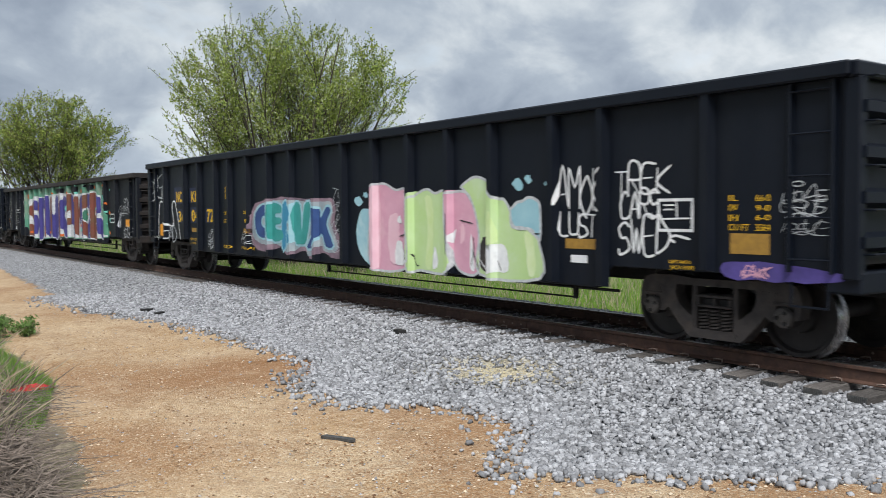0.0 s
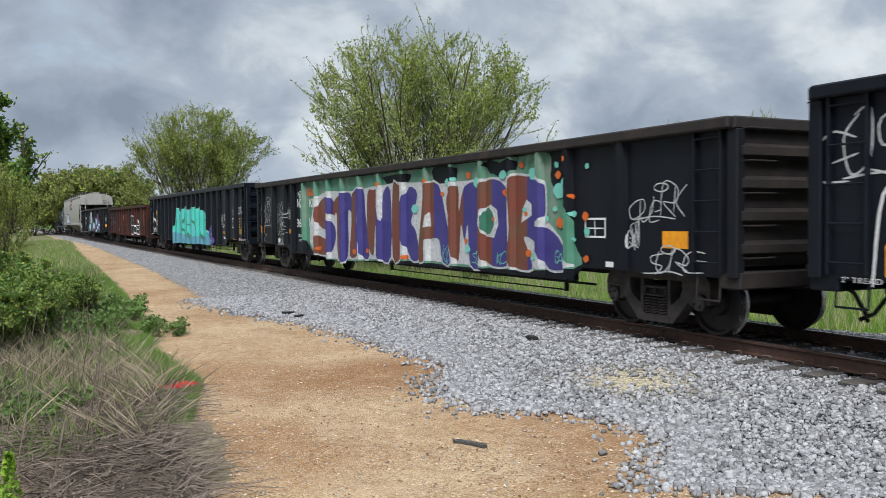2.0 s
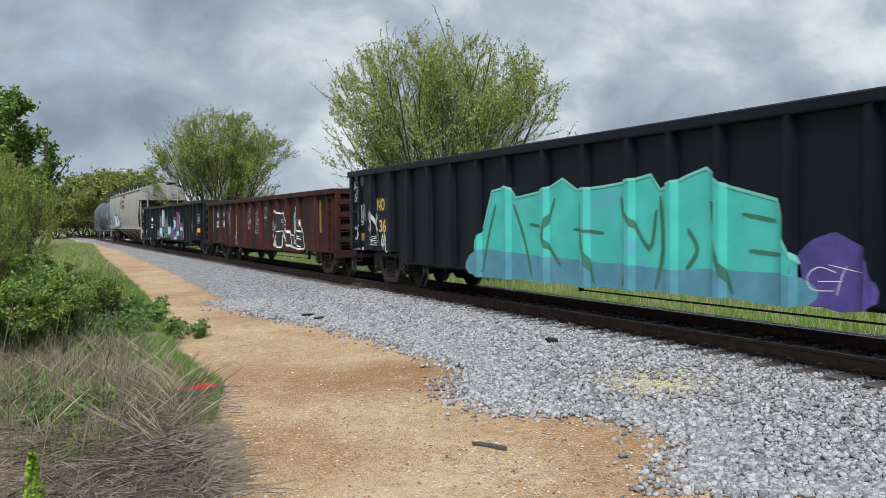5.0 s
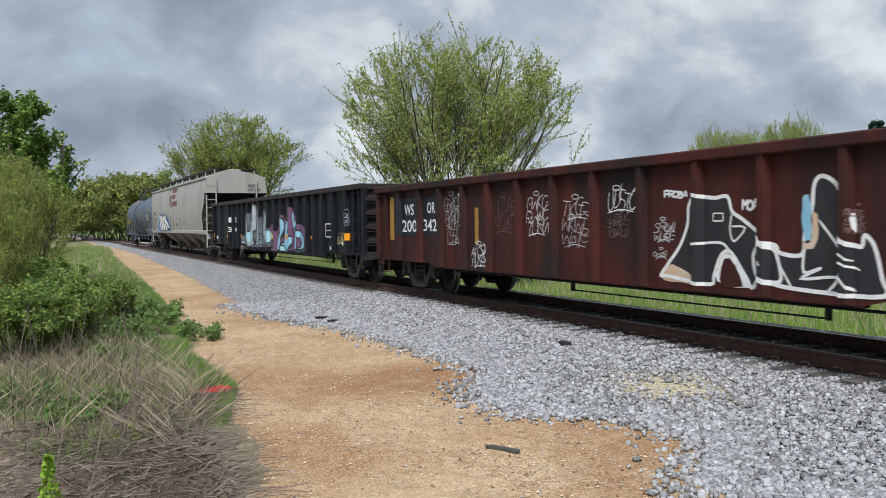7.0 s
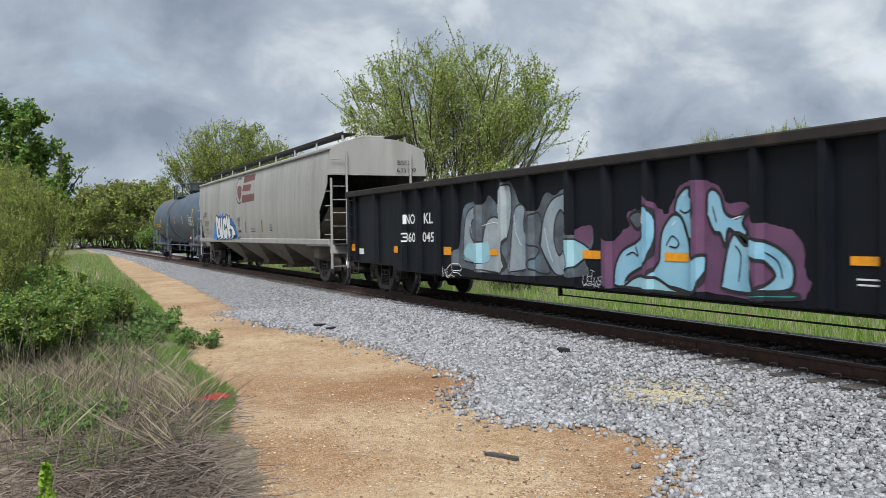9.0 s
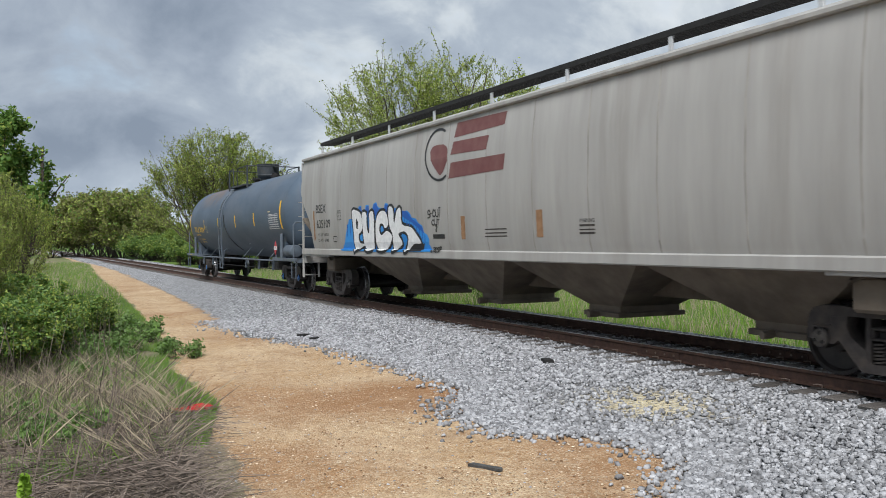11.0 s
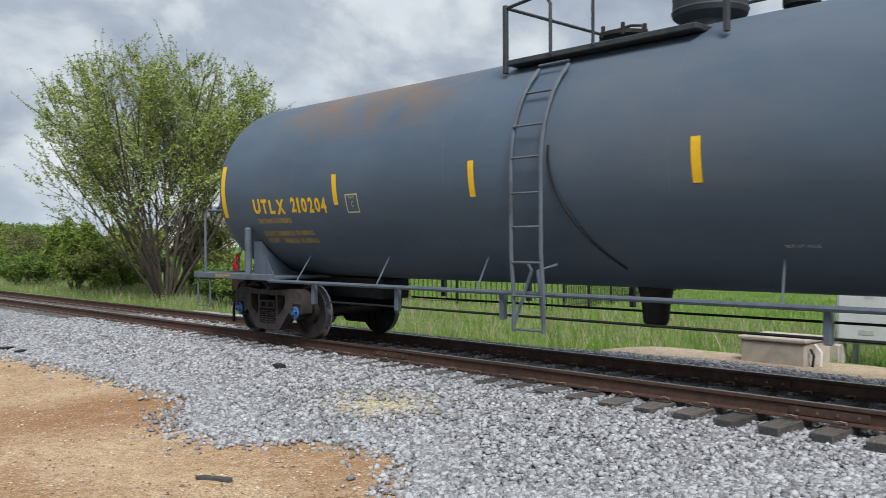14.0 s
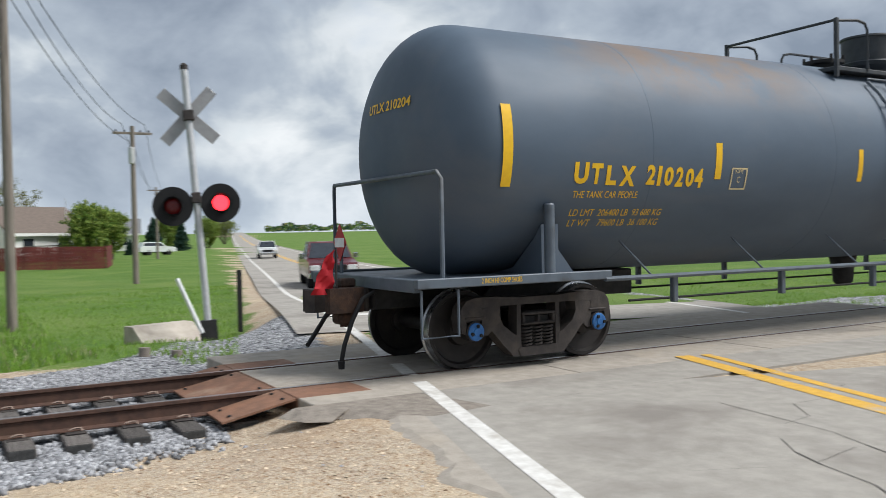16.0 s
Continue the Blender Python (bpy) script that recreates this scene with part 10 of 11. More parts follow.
stroke(car_c, [(56.79, 1.83), (56.65, 1.21), (56.41, 0.65)], JADE_DARK, 0.07, 'paint_stroke', 0.009)
stroke(car_c, [(56.26, 1.66), (55.72, 1.57)], JADE_DARK, 0.05, 'paint_stroke', 0.009)
stroke(car_c, [(56.15, 1.21), (55.61, 1.17)], JADE_DARK, 0.05, 'paint_stroke', 0.009)
stroke(car_c, [(57.23, 1.47), (57.04, 1.2), (57.25, 0.93)], JADE_DARK, 0.07, 'paint_stroke', 0.009)
stroke(car_c, [(61.19, 1.54), (60.73, 1.49)], JADE_DARK, 0.05, 'paint_stroke', 0.009)
stroke(car_c, [(62.38, 1.91), (62.67, 1.29), (62.91, 0.62)], JADE_DARK, 0.07, 'paint_stroke', 0.009)
stroke(car_c, [(62.87, 1.45), (62.52, 2.16), (61.87, 2.22), (61.64, 2.01), (60.71, 2.1), (60.17, 2.28), (59.76, 2.08), (59.03, 2.11), (58.64, 2.14), (57.97, 2.23), (57.77, 2.01)], SEA, 0.04, 'paint_outline', 0.011, False)
stroke(car_c, [(57.77, 2.01), (57.21, 2.18), (56.87, 2.26), (56.5, 2.01), (55.71, 1.82), (55.6, 1.41), (55.38, 1.08)], SEA, 0.04, 'paint_outline', 0.011, False)
blob(car_c, [(55.44, 1.08), (55.09, 1.41), (54.68, 1.35), (54.4, 1.01), (54.44, 0.63), (55.25, 0.62)], PURPLE, 'paint_patch', 0.004, 0.05, 8)
hand(car_c, 'NLS', 53.11, 52.48, 1.40, 1.88, WHITE, 0.03, 0.006)
outline_box(car_c, 51.46, 50.97, 1.34, 1.67, WHITE, 0.030, 'frame_mark')
stroke(car_c, [(51.22, 1.65), (51.20, 1.36)], WHITE, 0.016, 'paint_stroke', 0.008)
plate(car_c, 50.47, 50.05, 1.10, 1.30, DULL_YELLOW, 'plate', 0.004)
plate(car_c, 52.97, 52.47, 1.08, 1.19, DULL_YELLOW, 'plate', 0.004)
plate(car_c, 52.86, 52.58, 0.88, 0.98, WHITE, 'plate', 0.004)
hand(car_c, '2012', 50.53, 50.01, 1.84, 2.07, CHALK, 0.03, 0.004)
plate(car_c, 50.47, 50.31, 0.86, 0.96, PINK, 'plate', 0.004)
write(car_c, '2" HIGH COMP SHOES', 50.24, 49.50, 0.86, 0.93, WHITE, 0.000, 'lettering', 0.004, 0.00)
write(car_c, 'LIFT HERE', 51.32, 50.96, 0.88, 0.99, YELLOW, 0.000, 'lettering', 0.004, 0.00)
scrawl(car_c, 49.76, 49.40, 1.19, 1.38, 90, CHALK, 0.018, 6)
scrawl(car_c, 51.51, 51.02, 1.80, 2.01, 91, CHALK, 0.018, 14)
scrawl(car_c, 53.88, 53.59, 1.11, 1.47, 92, CHALK, 0.016, 14)
scrawl(car_c, 55.31, 54.68, 0.77, 1.05, 93, WHITE, 0.020, 7)
write(car_c, 'I', 50.47, 50.37, 1.64, 1.68, YELLOW, 0.000, 'lettering', 0.004, 0.00)
write(car_c, '9-0', 50.20, 50.06, 1.63, 1.69, YELLOW, 0.000, 'lettering', 0.004, 0.00)
write(car_c, 'I', 50.47, 50.37, 1.54, 1.58, YELLOW, 0.000, 'lettering', 0.004, 0.00)
write(car_c, '9-0', 50.20, 50.06, 1.53, 1.59, YELLOW, 0.000, 'lettering', 0.004, 0.00)
write(car_c, 'I', 50.47, 50.37, 1.43, 1.48, YELLOW, 0.000, 'lettering', 0.004, 0.00)
write(car_c, '9-0', 50.20, 50.06, 1.43, 1.49, YELLOW, 0.000, 'lettering', 0.004, 0.00)
write(car_c, 'I', 50.47, 50.37, 1.33, 1.38, YELLOW, 0.000, 'lettering', 0.004, 0.00)
write(car_c, '9-0', 50.20, 50.06, 1.33, 1.39, YELLOW, 0.000, 'lettering', 0.004, 0.00)
plate(car_c, 68.41, 67.62, 1.85, 2.21, NAVY_PATCH, 'number_patch', 0.004)
plate(car_c, 68.23, 67.61, 1.33, 1.69, NAVY_PATCH, 'number_patch', 0.004)
write(car_c, 'NO', 68.28, 67.81, 1.88, 2.18, YELLOW, 0.020, 'car_number', 0.008, 0.00)
write(car_c, '36', 68.16, 67.73, 1.35, 1.66, YELLOW, 0.020, 'car_number', 0.008, 0.00)
scrawl(car_c, 70.49, 69.58, 2.15, 2.78, 94, WHITE, 0.030, 20)
scrawl(car_c, 69.54, 69.17, 2.55, 2.76, 95, CHALK, 0.020, 14)
hand(car_c, 'HAL', 70.28, 69.88, 1.63, 1.86, WHITE, 0.03, 0.004)
hand(car_c, 'AMOR', 70.28, 69.50, 1.13, 1.45, WHITE, 0.03, 0.004)
scrawl(car_c, 69.60, 69.16, 1.60, 2.03, 97, CHALK, 0.050, 9)
hand(car_c, 'STANK', 68.88, 68.22, 1.38, 1.87, CHALK, 0.03, 0.004)
hand(car_c, '4AL', 68.06, 67.65, 0.92, 1.29, WHITE, 0.03, 0.004)
scrawl(car_c, 68.77, 68.24, 1.03, 1.27, 96, CHALK, 0.020, 14)
plate(car_c, 69.48, 69.20, 1.13, 1.32, DULL_YELLOW, 'plate', 0.004)
plate(car_c, 69.39, 69.24, 0.88, 0.96, PINK, 'plate', 0.004)
write(car_c, '2" TREAD SHOES', 70.20, 69.50, 0.88, 0.93, WHITE, 0.000, 'lettering', 0.004, 0.00)
blob(car_c, [(70.24, 2.11), (70.11, 2.14), (69.99, 2.07), (70.01, 1.97), (70.18, 1.96)], CHALK, 'paint_patch', 0.004, 0.030, 16)
# rusty red gondola
plate(car_d, 87.56, 86.45, 1.34, 2.22, DARK_PATCH, 'number_patch', 0.004)
plate(car_d, 86.22, 85.35, 1.37, 2.20, DARK_PATCH, 'number_patch', 0.004)
write(car_d, 'WS', 87.29, 86.75, 1.82, 2.08, WHITE, 0.010, 'car_number', 0.008, 0.00)
write(car_d, 'OR', 85.98, 85.56, 1.85, 2.10, WHITE, 0.010, 'car_number', 0.008, 0.00)
write(car_d, '200', 87.44, 86.56, 1.43, 1.71, WHITE, 0.010, 'car_number', 0.008, 0.00)
write(car_d, '342', 86.18, 85.48, 1.45, 1.72, WHITE, 0.010, 'car_number', 0.008, 0.00)
form(car_d, [(77.99, 0.84), (77.79, 1.04), (77.56, 1.28), (77.41, 1.57), (77.39, 1.81), (77.27, 1.96), (77.08, 1.93), (76.88, 1.91), (76.66, 1.92), (76.58, 1.73), (76.42, 1.64), (76.12, 1.45), (76.02, 1.32), (75.87, 1.23), (75.78, 0.92), (75.91, 0.86), (76.11, 0.91), (76.25, 0.78), (76.43, 1.02), (76.62, 1.22), (76.78, 1.16), (76.90, 0.91), (76.96, 0.78), (77.44, 0.81), (77.81, 0.85)], INK, WHITE, 0.05, 0.0050, 70)
form(car_d, [(76.18, 0.93), (76.22, 1.18), (76.09, 1.33), (75.87, 1.31), (75.79, 1.22), (75.47, 1.21), (75.43, 1.46), (75.33, 1.73), (75.29, 2.03), (75.16, 2.10), (74.95, 1.93), (74.93, 1.46), (74.80, 1.35), (74.67, 1.32), (74.63, 1.44), (74.51, 1.32), (74.42, 0.99), (74.40, 0.80), (75.11, 0.79), (75.82, 0.83)], INK, WHITE, 0.05, 0.0060, 71)
stroke(car_d, [(77.28, 1.30), (76.78, 1.33), (76.62, 1.22)], WHITE, 0.035, 'paint_stroke', 0.013)
stroke(car_d, [(76.58, 1.69), (76.61, 1.50), (76.54, 1.35), (76.35, 1.52), (76.58, 1.54)], WHITE, 0.025, 'paint_stroke', 0.013)
stroke(car_d, [(76.24, 1.18), (76.12, 1.30), (75.87, 1.30), (75.82, 1.11), (75.60, 0.80)], WHITE, 0.030, 'paint_stroke', 0.013)
stroke(car_d, [(75.43, 1.27), (75.44, 1.01), (75.19, 1.07), (75.48, 0.93), (74.98, 0.97), (75.11, 0.80)], WHITE, 0.035, 'paint_stroke', 0.013)
stroke(car_d, [(75.23, 1.61), (74.95, 1.28), (74.92, 1.03), (74.74, 0.83)], WHITE, 0.030, 'paint_stroke', 0.013)
stroke(car_d, [(74.91, 1.25), (74.76, 1.16)], WHITE, 0.025, 'paint_stroke', 0.013)
stroke(car_d, [(74.93, 1.16), (74.68, 1.06)], WHITE, 0.025, 'paint_stroke', 0.013)
stroke(car_d, [(74.76, 1.68), (74.74, 1.47)], WHITE, 0.040, 'paint_stroke', 0.013)
stroke(car_d, [(77.31, 1.15), (77.28, 1.06)], WHITE, 0.020, 'paint_stroke', 0.013)
stroke(car_d, [(76.05, 1.12), (76.02, 1.06)], WHITE, 0.020, 'paint_stroke', 0.013)
outline_box(car_d, 76.92, 76.74, 1.61, 1.71, WHITE, 0.015, 'frame_mark')
hand(car_d, 'PROBA', 77.88, 77.40, 1.94, 2.02, WHITE, 0.03, 0.004)
hand(car_d, 'MOA', 76.40, 76.14, 1.74, 1.86, WHITE, 0.03, 0.004)
plate(car_d, 72.85, 72.68, 1.30, 2.26, DULL_YELLOW, 'yellow_streak', 0.004)
plate(car_d, 88.22, 87.96, 1.23, 2.28, DULL_YELLOW, 'yellow_streak', 0.004)
plate(car_d, 83.67, 83.52, 1.20, 1.93, DULL_YELLOW, 'yellow_streak', 0.004)
scrawl(car_d, 85.04, 84.25, 1.21, 2.20, 301, CHALK, 0.020, 14)
scrawl(car_d, 82.84, 82.08, 1.44, 2.09, 302, SPRAY_DIM, 0.018, 14)
scrawl(car_d, 81.63, 80.93, 1.41, 2.08, 303, WHITE, 0.022, 14)
scrawl(car_d, 80.48, 79.72, 1.68, 1.98, 304, WHITE, 0.020, 14)
scrawl(car_d, 80.49, 79.72, 1.23, 1.66, 305, CHALK, 0.020, 14)
scrawl(car_d, 79.23, 78.51, 1.78, 2.08, 306, WHITE, 0.026, 14)
scrawl(car_d, 79.24, 78.70, 1.40, 1.70, 307, SPRAY_DIM, 0.020, 14)
scrawl(car_d, 78.10, 77.67, 1.34, 1.60, 308, CHALK, 0.024, 14)
scrawl(car_d, 78.14, 77.83, 1.10, 1.18, 309, CHALK, 0.018, 14)
scrawl(car_d, 83.80, 83.05, 0.76, 1.17, 310, WHITE, 0.024, 14)
scrawl(car_d, 74.80, 74.64, 1.47, 1.72, 311, SPRAY_DIM, 0.022, 14)
blob(car_d, [(77.85, 0.97), (77.64, 1.00), (77.21, 0.82), (77.25, 0.78), (77.89, 0.78)], TAN_SPRAY, 'paint_patch', 0.006, 0.030, 40)
blob(car_d, [(76.84, 0.82), (76.78, 1.12), (76.63, 1.19), (76.43, 1.05), (76.27, 0.79)], WHITE, 'paint_patch', 0.009, 0.030, 41)
blob(car_d, [(76.78, 0.80), (76.74, 1.08), (76.62, 1.13), (76.49, 1.00), (76.41, 0.79)], RUST_RED, 'paint_patch', 0.011, 0.030, 42)
blob(car_d, [(75.45, 1.85), (75.36, 1.86), (75.33, 1.41), (75.44, 1.39)], ICE_BLUE, 'paint_patch', 0.011, 0.030, 43)
blob(car_d, [(75.34, 1.67), (75.24, 1.65), (75.27, 1.32), (75.45, 1.28), (75.45, 1.37), (75.33, 1.41)], TAN_SPRAY, 'paint_patch', 0.011, 0.030, 44)
# dark gondola with pale blue pieces
blob(car_e, [(104.47, 1.37), (104.30, 2.05), (103.85, 2.20), (103.47, 2.12), (103.16, 2.27), (102.77, 2.07), (102.57, 2.48), (102.30, 2.46), (102.07, 2.13), (101.75, 1.97), (101.41, 1.97), (101.17, 2.24), (100.88, 2.20), (100.51, 2.28), (100.48, 1.88), (100.44, 1.55), (100.11, 1.54), (99.81, 1.66), (99.76, 1.40), (99.98, 1.11), (99.93, 0.86), (100.90, 0.82), (102.49, 0.78), (103.89, 0.81), (104.71, 0.95)], SPRAY_GREY, 'paint_patch', 0.004, 0.030, 22)
blob(car_e, [(100.29, 1.56), (99.97, 1.67), (99.76, 1.63), (99.82, 1.40), (100.11, 1.34)], PLUM, 'paint_patch', 0.006, 0.030, 32)
form(car_e, [(104.28, 1.00), (104.30, 1.30), (104.20, 1.84), (103.96, 2.05), (103.67, 2.07), (103.62, 1.93), (103.91, 1.80), (104.00, 1.56), (103.80, 1.37), (103.41, 1.37), (103.39, 1.02), (103.74, 0.96)], STEEL_BLUE, INK, 0.028, 0.007, 200)
form(car_e, [(103.59, 0.84), (103.47, 1.37), (103.29, 1.77), (102.97, 1.87), (102.74, 1.85), (102.63, 2.37), (102.38, 2.43), (102.31, 2.05), (102.39, 1.69), (102.55, 1.32), (102.54, 0.84), (103.00, 0.81)], SPRAY_PALE, INK, 0.028, 0.008, 201)
form(car_e, [(102.44, 0.83), (102.35, 1.32), (102.24, 1.93), (102.02, 2.07), (101.84, 1.99), (101.89, 1.68), (101.71, 1.39), (101.36, 1.27), (101.54, 1.09), (101.79, 0.91)], STEEL_BLUE, INK, 0.028, 0.008, 202)
form(car_e, [(101.72, 1.33), (101.62, 1.80), (101.39, 1.91), (101.27, 1.67), (101.36, 1.39), (101.21, 1.16), (101.01, 0.88), (101.44, 0.87), (101.65, 1.03)], SPRAY_GREY, INK, 0.028, 0.009, 203)
form(car_e, [(101.32, 1.33), (101.22, 1.79), (100.98, 2.09), (100.67, 2.19), (100.52, 2.16), (100.52, 1.83), (100.68, 1.94), (100.84, 1.78), (100.89, 1.45), (100.73, 1.17), (100.49, 1.34), (100.40, 0.95), (100.80, 0.84), (101.13, 1.10)], STEEL_BLUE, INK, 0.028, 0.009, 204)
form(car_e, [(100.49, 1.44), (100.25, 1.44), (99.82, 1.26), (100.15, 1.06), (100.50, 0.94), (100.53, 1.17)], SKY_BLUE, INK, 0.028, 0.010, 205)
blob(car_e, [(104.28, 1.13), (104.06, 1.36), (103.73, 1.34), (103.22, 1.38), (103.20, 1.02), (103.74, 0.98)], SKY_BLUE, 'paint_patch', 0.013, 0.030, 33)
stroke(car_e, [(103.49, 1.70), (102.97, 1.76), (102.72, 1.69)], WHITE, 0.014, 'paint_stroke', 0.015)
stroke(car_e, [(102.22, 1.93), (102.15, 1.56), (101.95, 1.32)], WHITE, 0.014, 'paint_stroke', 0.015)
stroke(car_e, [(102.58, 2.24), (102.69, 1.69), (102.76, 0.87)], WHITE, 0.014, 'paint_stroke', 0.015)
stroke(car_e, [(101.18, 1.67), (101.08, 1.33), (100.92, 1.05)], WHITE, 0.014, 'paint_stroke', 0.015)
stroke(car_e, [(103.97, 1.77), (103.94, 1.56)], WHITE, 0.014, 'paint_stroke', 0.015)
blob(car_e, [(99.47, 1.19), (99.46, 1.46), (99.23, 1.43), (98.98, 1.60), (98.84, 1.65), (98.90, 1.82), (98.74, 1.89), (98.55, 1.86), (98.42, 2.07), (98.18, 1.92), (97.99, 1.80), (97.86, 2.00), (97.73, 2.18), (97.53, 2.26), (97.27, 2.23), (97.00, 2.15), (96.83, 1.90), (96.54, 1.92), (96.36, 1.82), (96.30, 1.66), (96.07, 1.62), (95.79, 1.55), (95.61, 1.35), (95.59, 1.08), (95.52, 0.92), (95.68, 0.74), (96.41, 0.72), (97.23, 0.76), (98.16, 0.78), (99.28, 0.72), (99.47, 0.94)], PLUM, 'paint_patch', 0.004, 0.050, 23)
form(car_e, [(99.22, 0.75), (99.18, 1.05), (98.99, 1.29), (98.63, 1.43), (98.50, 1.62), (98.41, 1.93), (98.28, 1.85), (98.25, 1.55), (98.33, 1.15), (98.64, 1.01), (98.87, 0.90), (99.01, 0.74)], ICE_BLUE, INK, 0.045, 0.008, 230)
form(car_e, [(98.85, 1.77), (98.72, 1.85), (98.53, 1.84), (98.50, 1.69), (98.63, 1.60), (98.74, 1.66)], SPRAY_GREY, INK, 0.045, 0.009, 231)
form(car_e, [(98.15, 1.15), (98.11, 1.52), (97.95, 1.74), (97.80, 1.80), (97.65, 1.70), (97.54, 1.41), (97.48, 1.17), (97.22, 1.24), (97.29, 0.84), (97.45, 0.73), (97.81, 0.78), (98.30, 0.83), (98.31, 0.98)], ICE_BLUE, INK, 0.045, 0.009, 232)
form(car_e, [(97.83, 1.84), (97.78, 2.01), (97.65, 2.13), (97.54, 2.15), (97.52, 2.03), (97.39, 1.94), (97.38, 1.79), (97.47, 1.63), (97.40, 1.41), (97.54, 1.46), (97.67, 1.73)], ICE_BLUE, INK, 0.045, 0.010, 233)
form(car_e, [(97.19, 1.78), (97.18, 2.04), (97.08, 2.11), (96.94, 2.01), (96.86, 1.80), (96.66, 1.73), (96.45, 1.83), (96.56, 1.66), (96.42, 1.48), (96.52, 1.38), (96.69, 1.53), (96.81, 1.58), (96.86, 1.37), (96.95, 1.53), (97.07, 1.56)], ICE_BLUE, INK, 0.045, 0.011, 234)
form(car_e, [(96.94, 0.83), (96.85, 1.25), (96.74, 1.50), (96.60, 1.53), (96.41, 1.38), (96.42, 1.21), (96.31, 0.89), (96.35, 0.79), (96.69, 0.79)], ICE_BLUE, INK, 0.045, 0.011, 235)
form(car_e, [(96.51, 1.53), (96.25, 1.45), (95.97, 1.35), (95.78, 1.19), (95.75, 1.00), (95.84, 0.86), (96.20, 0.82), (96.26, 0.86), (96.04, 1.02), (96.20, 1.18), (96.38, 1.26)], ICE_BLUE, INK, 0.045, 0.012, 236)
form(car_e, [(98.99, 0.74), (98.64, 0.91), (98.23, 0.90), (97.88, 0.77), (97.48, 0.72), (98.02, 0.71)], SKY_BLUE, INK, 0.045, 0.013, 237)
form(car_e, [(96.41, 0.73), (96.39, 0.78), (96.10, 0.80), (95.72, 0.82), (95.75, 0.76)], TEAL, INK, 0.045, 0.014, 238)
stroke(car_e, [(98.91, 1.21), (98.75, 1.26), (98.63, 1.21), (98.69, 1.36)], INK, 0.022, 'paint_stroke', 0.015)
stroke(car_e, [(98.01, 1.36), (97.88, 1.50), (97.74, 1.41), (97.80, 1.34), (97.94, 1.36)], INK, 0.022, 'paint_stroke', 0.015)
stroke(car_e, [(97.72, 1.86), (97.60, 1.81), (97.44, 1.90)], INK, 0.022, 'paint_stroke', 0.015)
stroke(car_e, [(97.09, 1.89), (97.01, 1.67)], INK, 0.022, 'paint_stroke', 0.015)
stroke(car_e, [(96.69, 1.38), (96.59, 1.25), (96.63, 0.92)], INK, 0.022, 'paint_stroke', 0.015)
stroke(car_e, [(96.20, 1.30), (95.99, 1.19), (95.92, 0.99)], INK, 0.022, 'paint_stroke', 0.015)
stroke(car_e, [(98.44, 1.60), (98.39, 1.81)], WHITE, 0.016, 'paint_stroke', 0.016)
stroke(car_e, [(97.65, 2.04), (97.60, 2.08)], WHITE, 0.016, 'paint_stroke', 0.016)
stroke(car_e, [(96.74, 1.71), (96.57, 1.75)], WHITE, 0.016, 'paint_stroke', 0.016)
stroke(car_e, [(97.87, 1.64), (97.80, 1.71)], WHITE, 0.016, 'paint_stroke', 0.016)
write(car_e, 'NO', 107.32, 106.78, 1.78, 2.01, WHITE, 0.015, 'car_number', 0.008, 0.00)
write(car_e, 'KL', 106.27, 105.79, 1.78, 2.02, WHITE, 0.015, 'car_number', 0.008, 0.00)
write(car_e, '360', 107.37, 106.76, 1.36, 1.58, WHITE, 0.015, 'car_number', 0.008, 0.00)
write(car_e, '045', 106.35, 105.74, 1.37, 1.59, WHITE, 0.015, 'car_number', 0.008, 0.00)
plate(car_e, 111.18, 110.72, 1.10, 1.29, AMBER, 'reflector', 0.018)
plate(car_e, 108.05, 107.80, 1.10, 1.26, AMBER, 'reflector', 0.018)
plate(car_e, 105.23, 104.68, 1.10, 1.27, AMBER, 'reflector', 0.018)
plate(car_e, 103.15, 102.75, 1.13, 1.25, AMBER, 'reflector', 0.018)
plate(car_e, 100.04, 99.55, 1.14, 1.27, AMBER, 'reflector', 0.018)
plate(car_e, 98.03, 97.54, 1.15, 1.27, AMBER, 'reflector', 0.018)
plate(car_e, 94.98, 94.56, 1.18, 1.28, AMBER, 'reflector', 0.018)
scrawl(car_e, 105.36, 104.53, 0.66, 0.90, 111, WHITE, 0.025, 8)
scrawl(car_e, 100.07, 99.54, 0.72, 0.90, 112, CHALK, 0.018, 8)
plate(car_e, 94.91, 94.57, 1.02, 1.04, WHITE, 'small_print_bar', 0.004)
plate(car_e, 94.90, 94.61, 0.96, 0.98, WHITE, 'small_print_bar', 0.004)
plate(car_e, 110.55, 110.20, 1.02, 1.17, WHITE, 'plate', 0.004)
plate(car_e, 91.72, 91.22, 1.18, 1.38, AMBER, 'reflector', 0.010)
outline_box(car_e, 93.45, 92.77, 1.26, 1.65, WHITE, 0.030, 'frame_mark')
stroke(car_e, [(93.45, 1.46), (92.77, 1.46)], WHITE, 0.018, 'paint_stroke', 0.008)
scrawl(car_e, 92.33, 91.77, 1.08, 1.33, 131, PALE_YELLOW, 0.030, 9)
scrawl(car_e, 91.71, 91.25, 1.62, 1.98, 132, SPRAY_PALE, 0.022, 14)
plate(car_e, 93.09, 92.92, 0.88, 0.98, WHITE, 'plate', 0.004)
plate(car_e, 91.94, 91.82, 1.03, 1.12, WHITE, 'plate', 0.010)
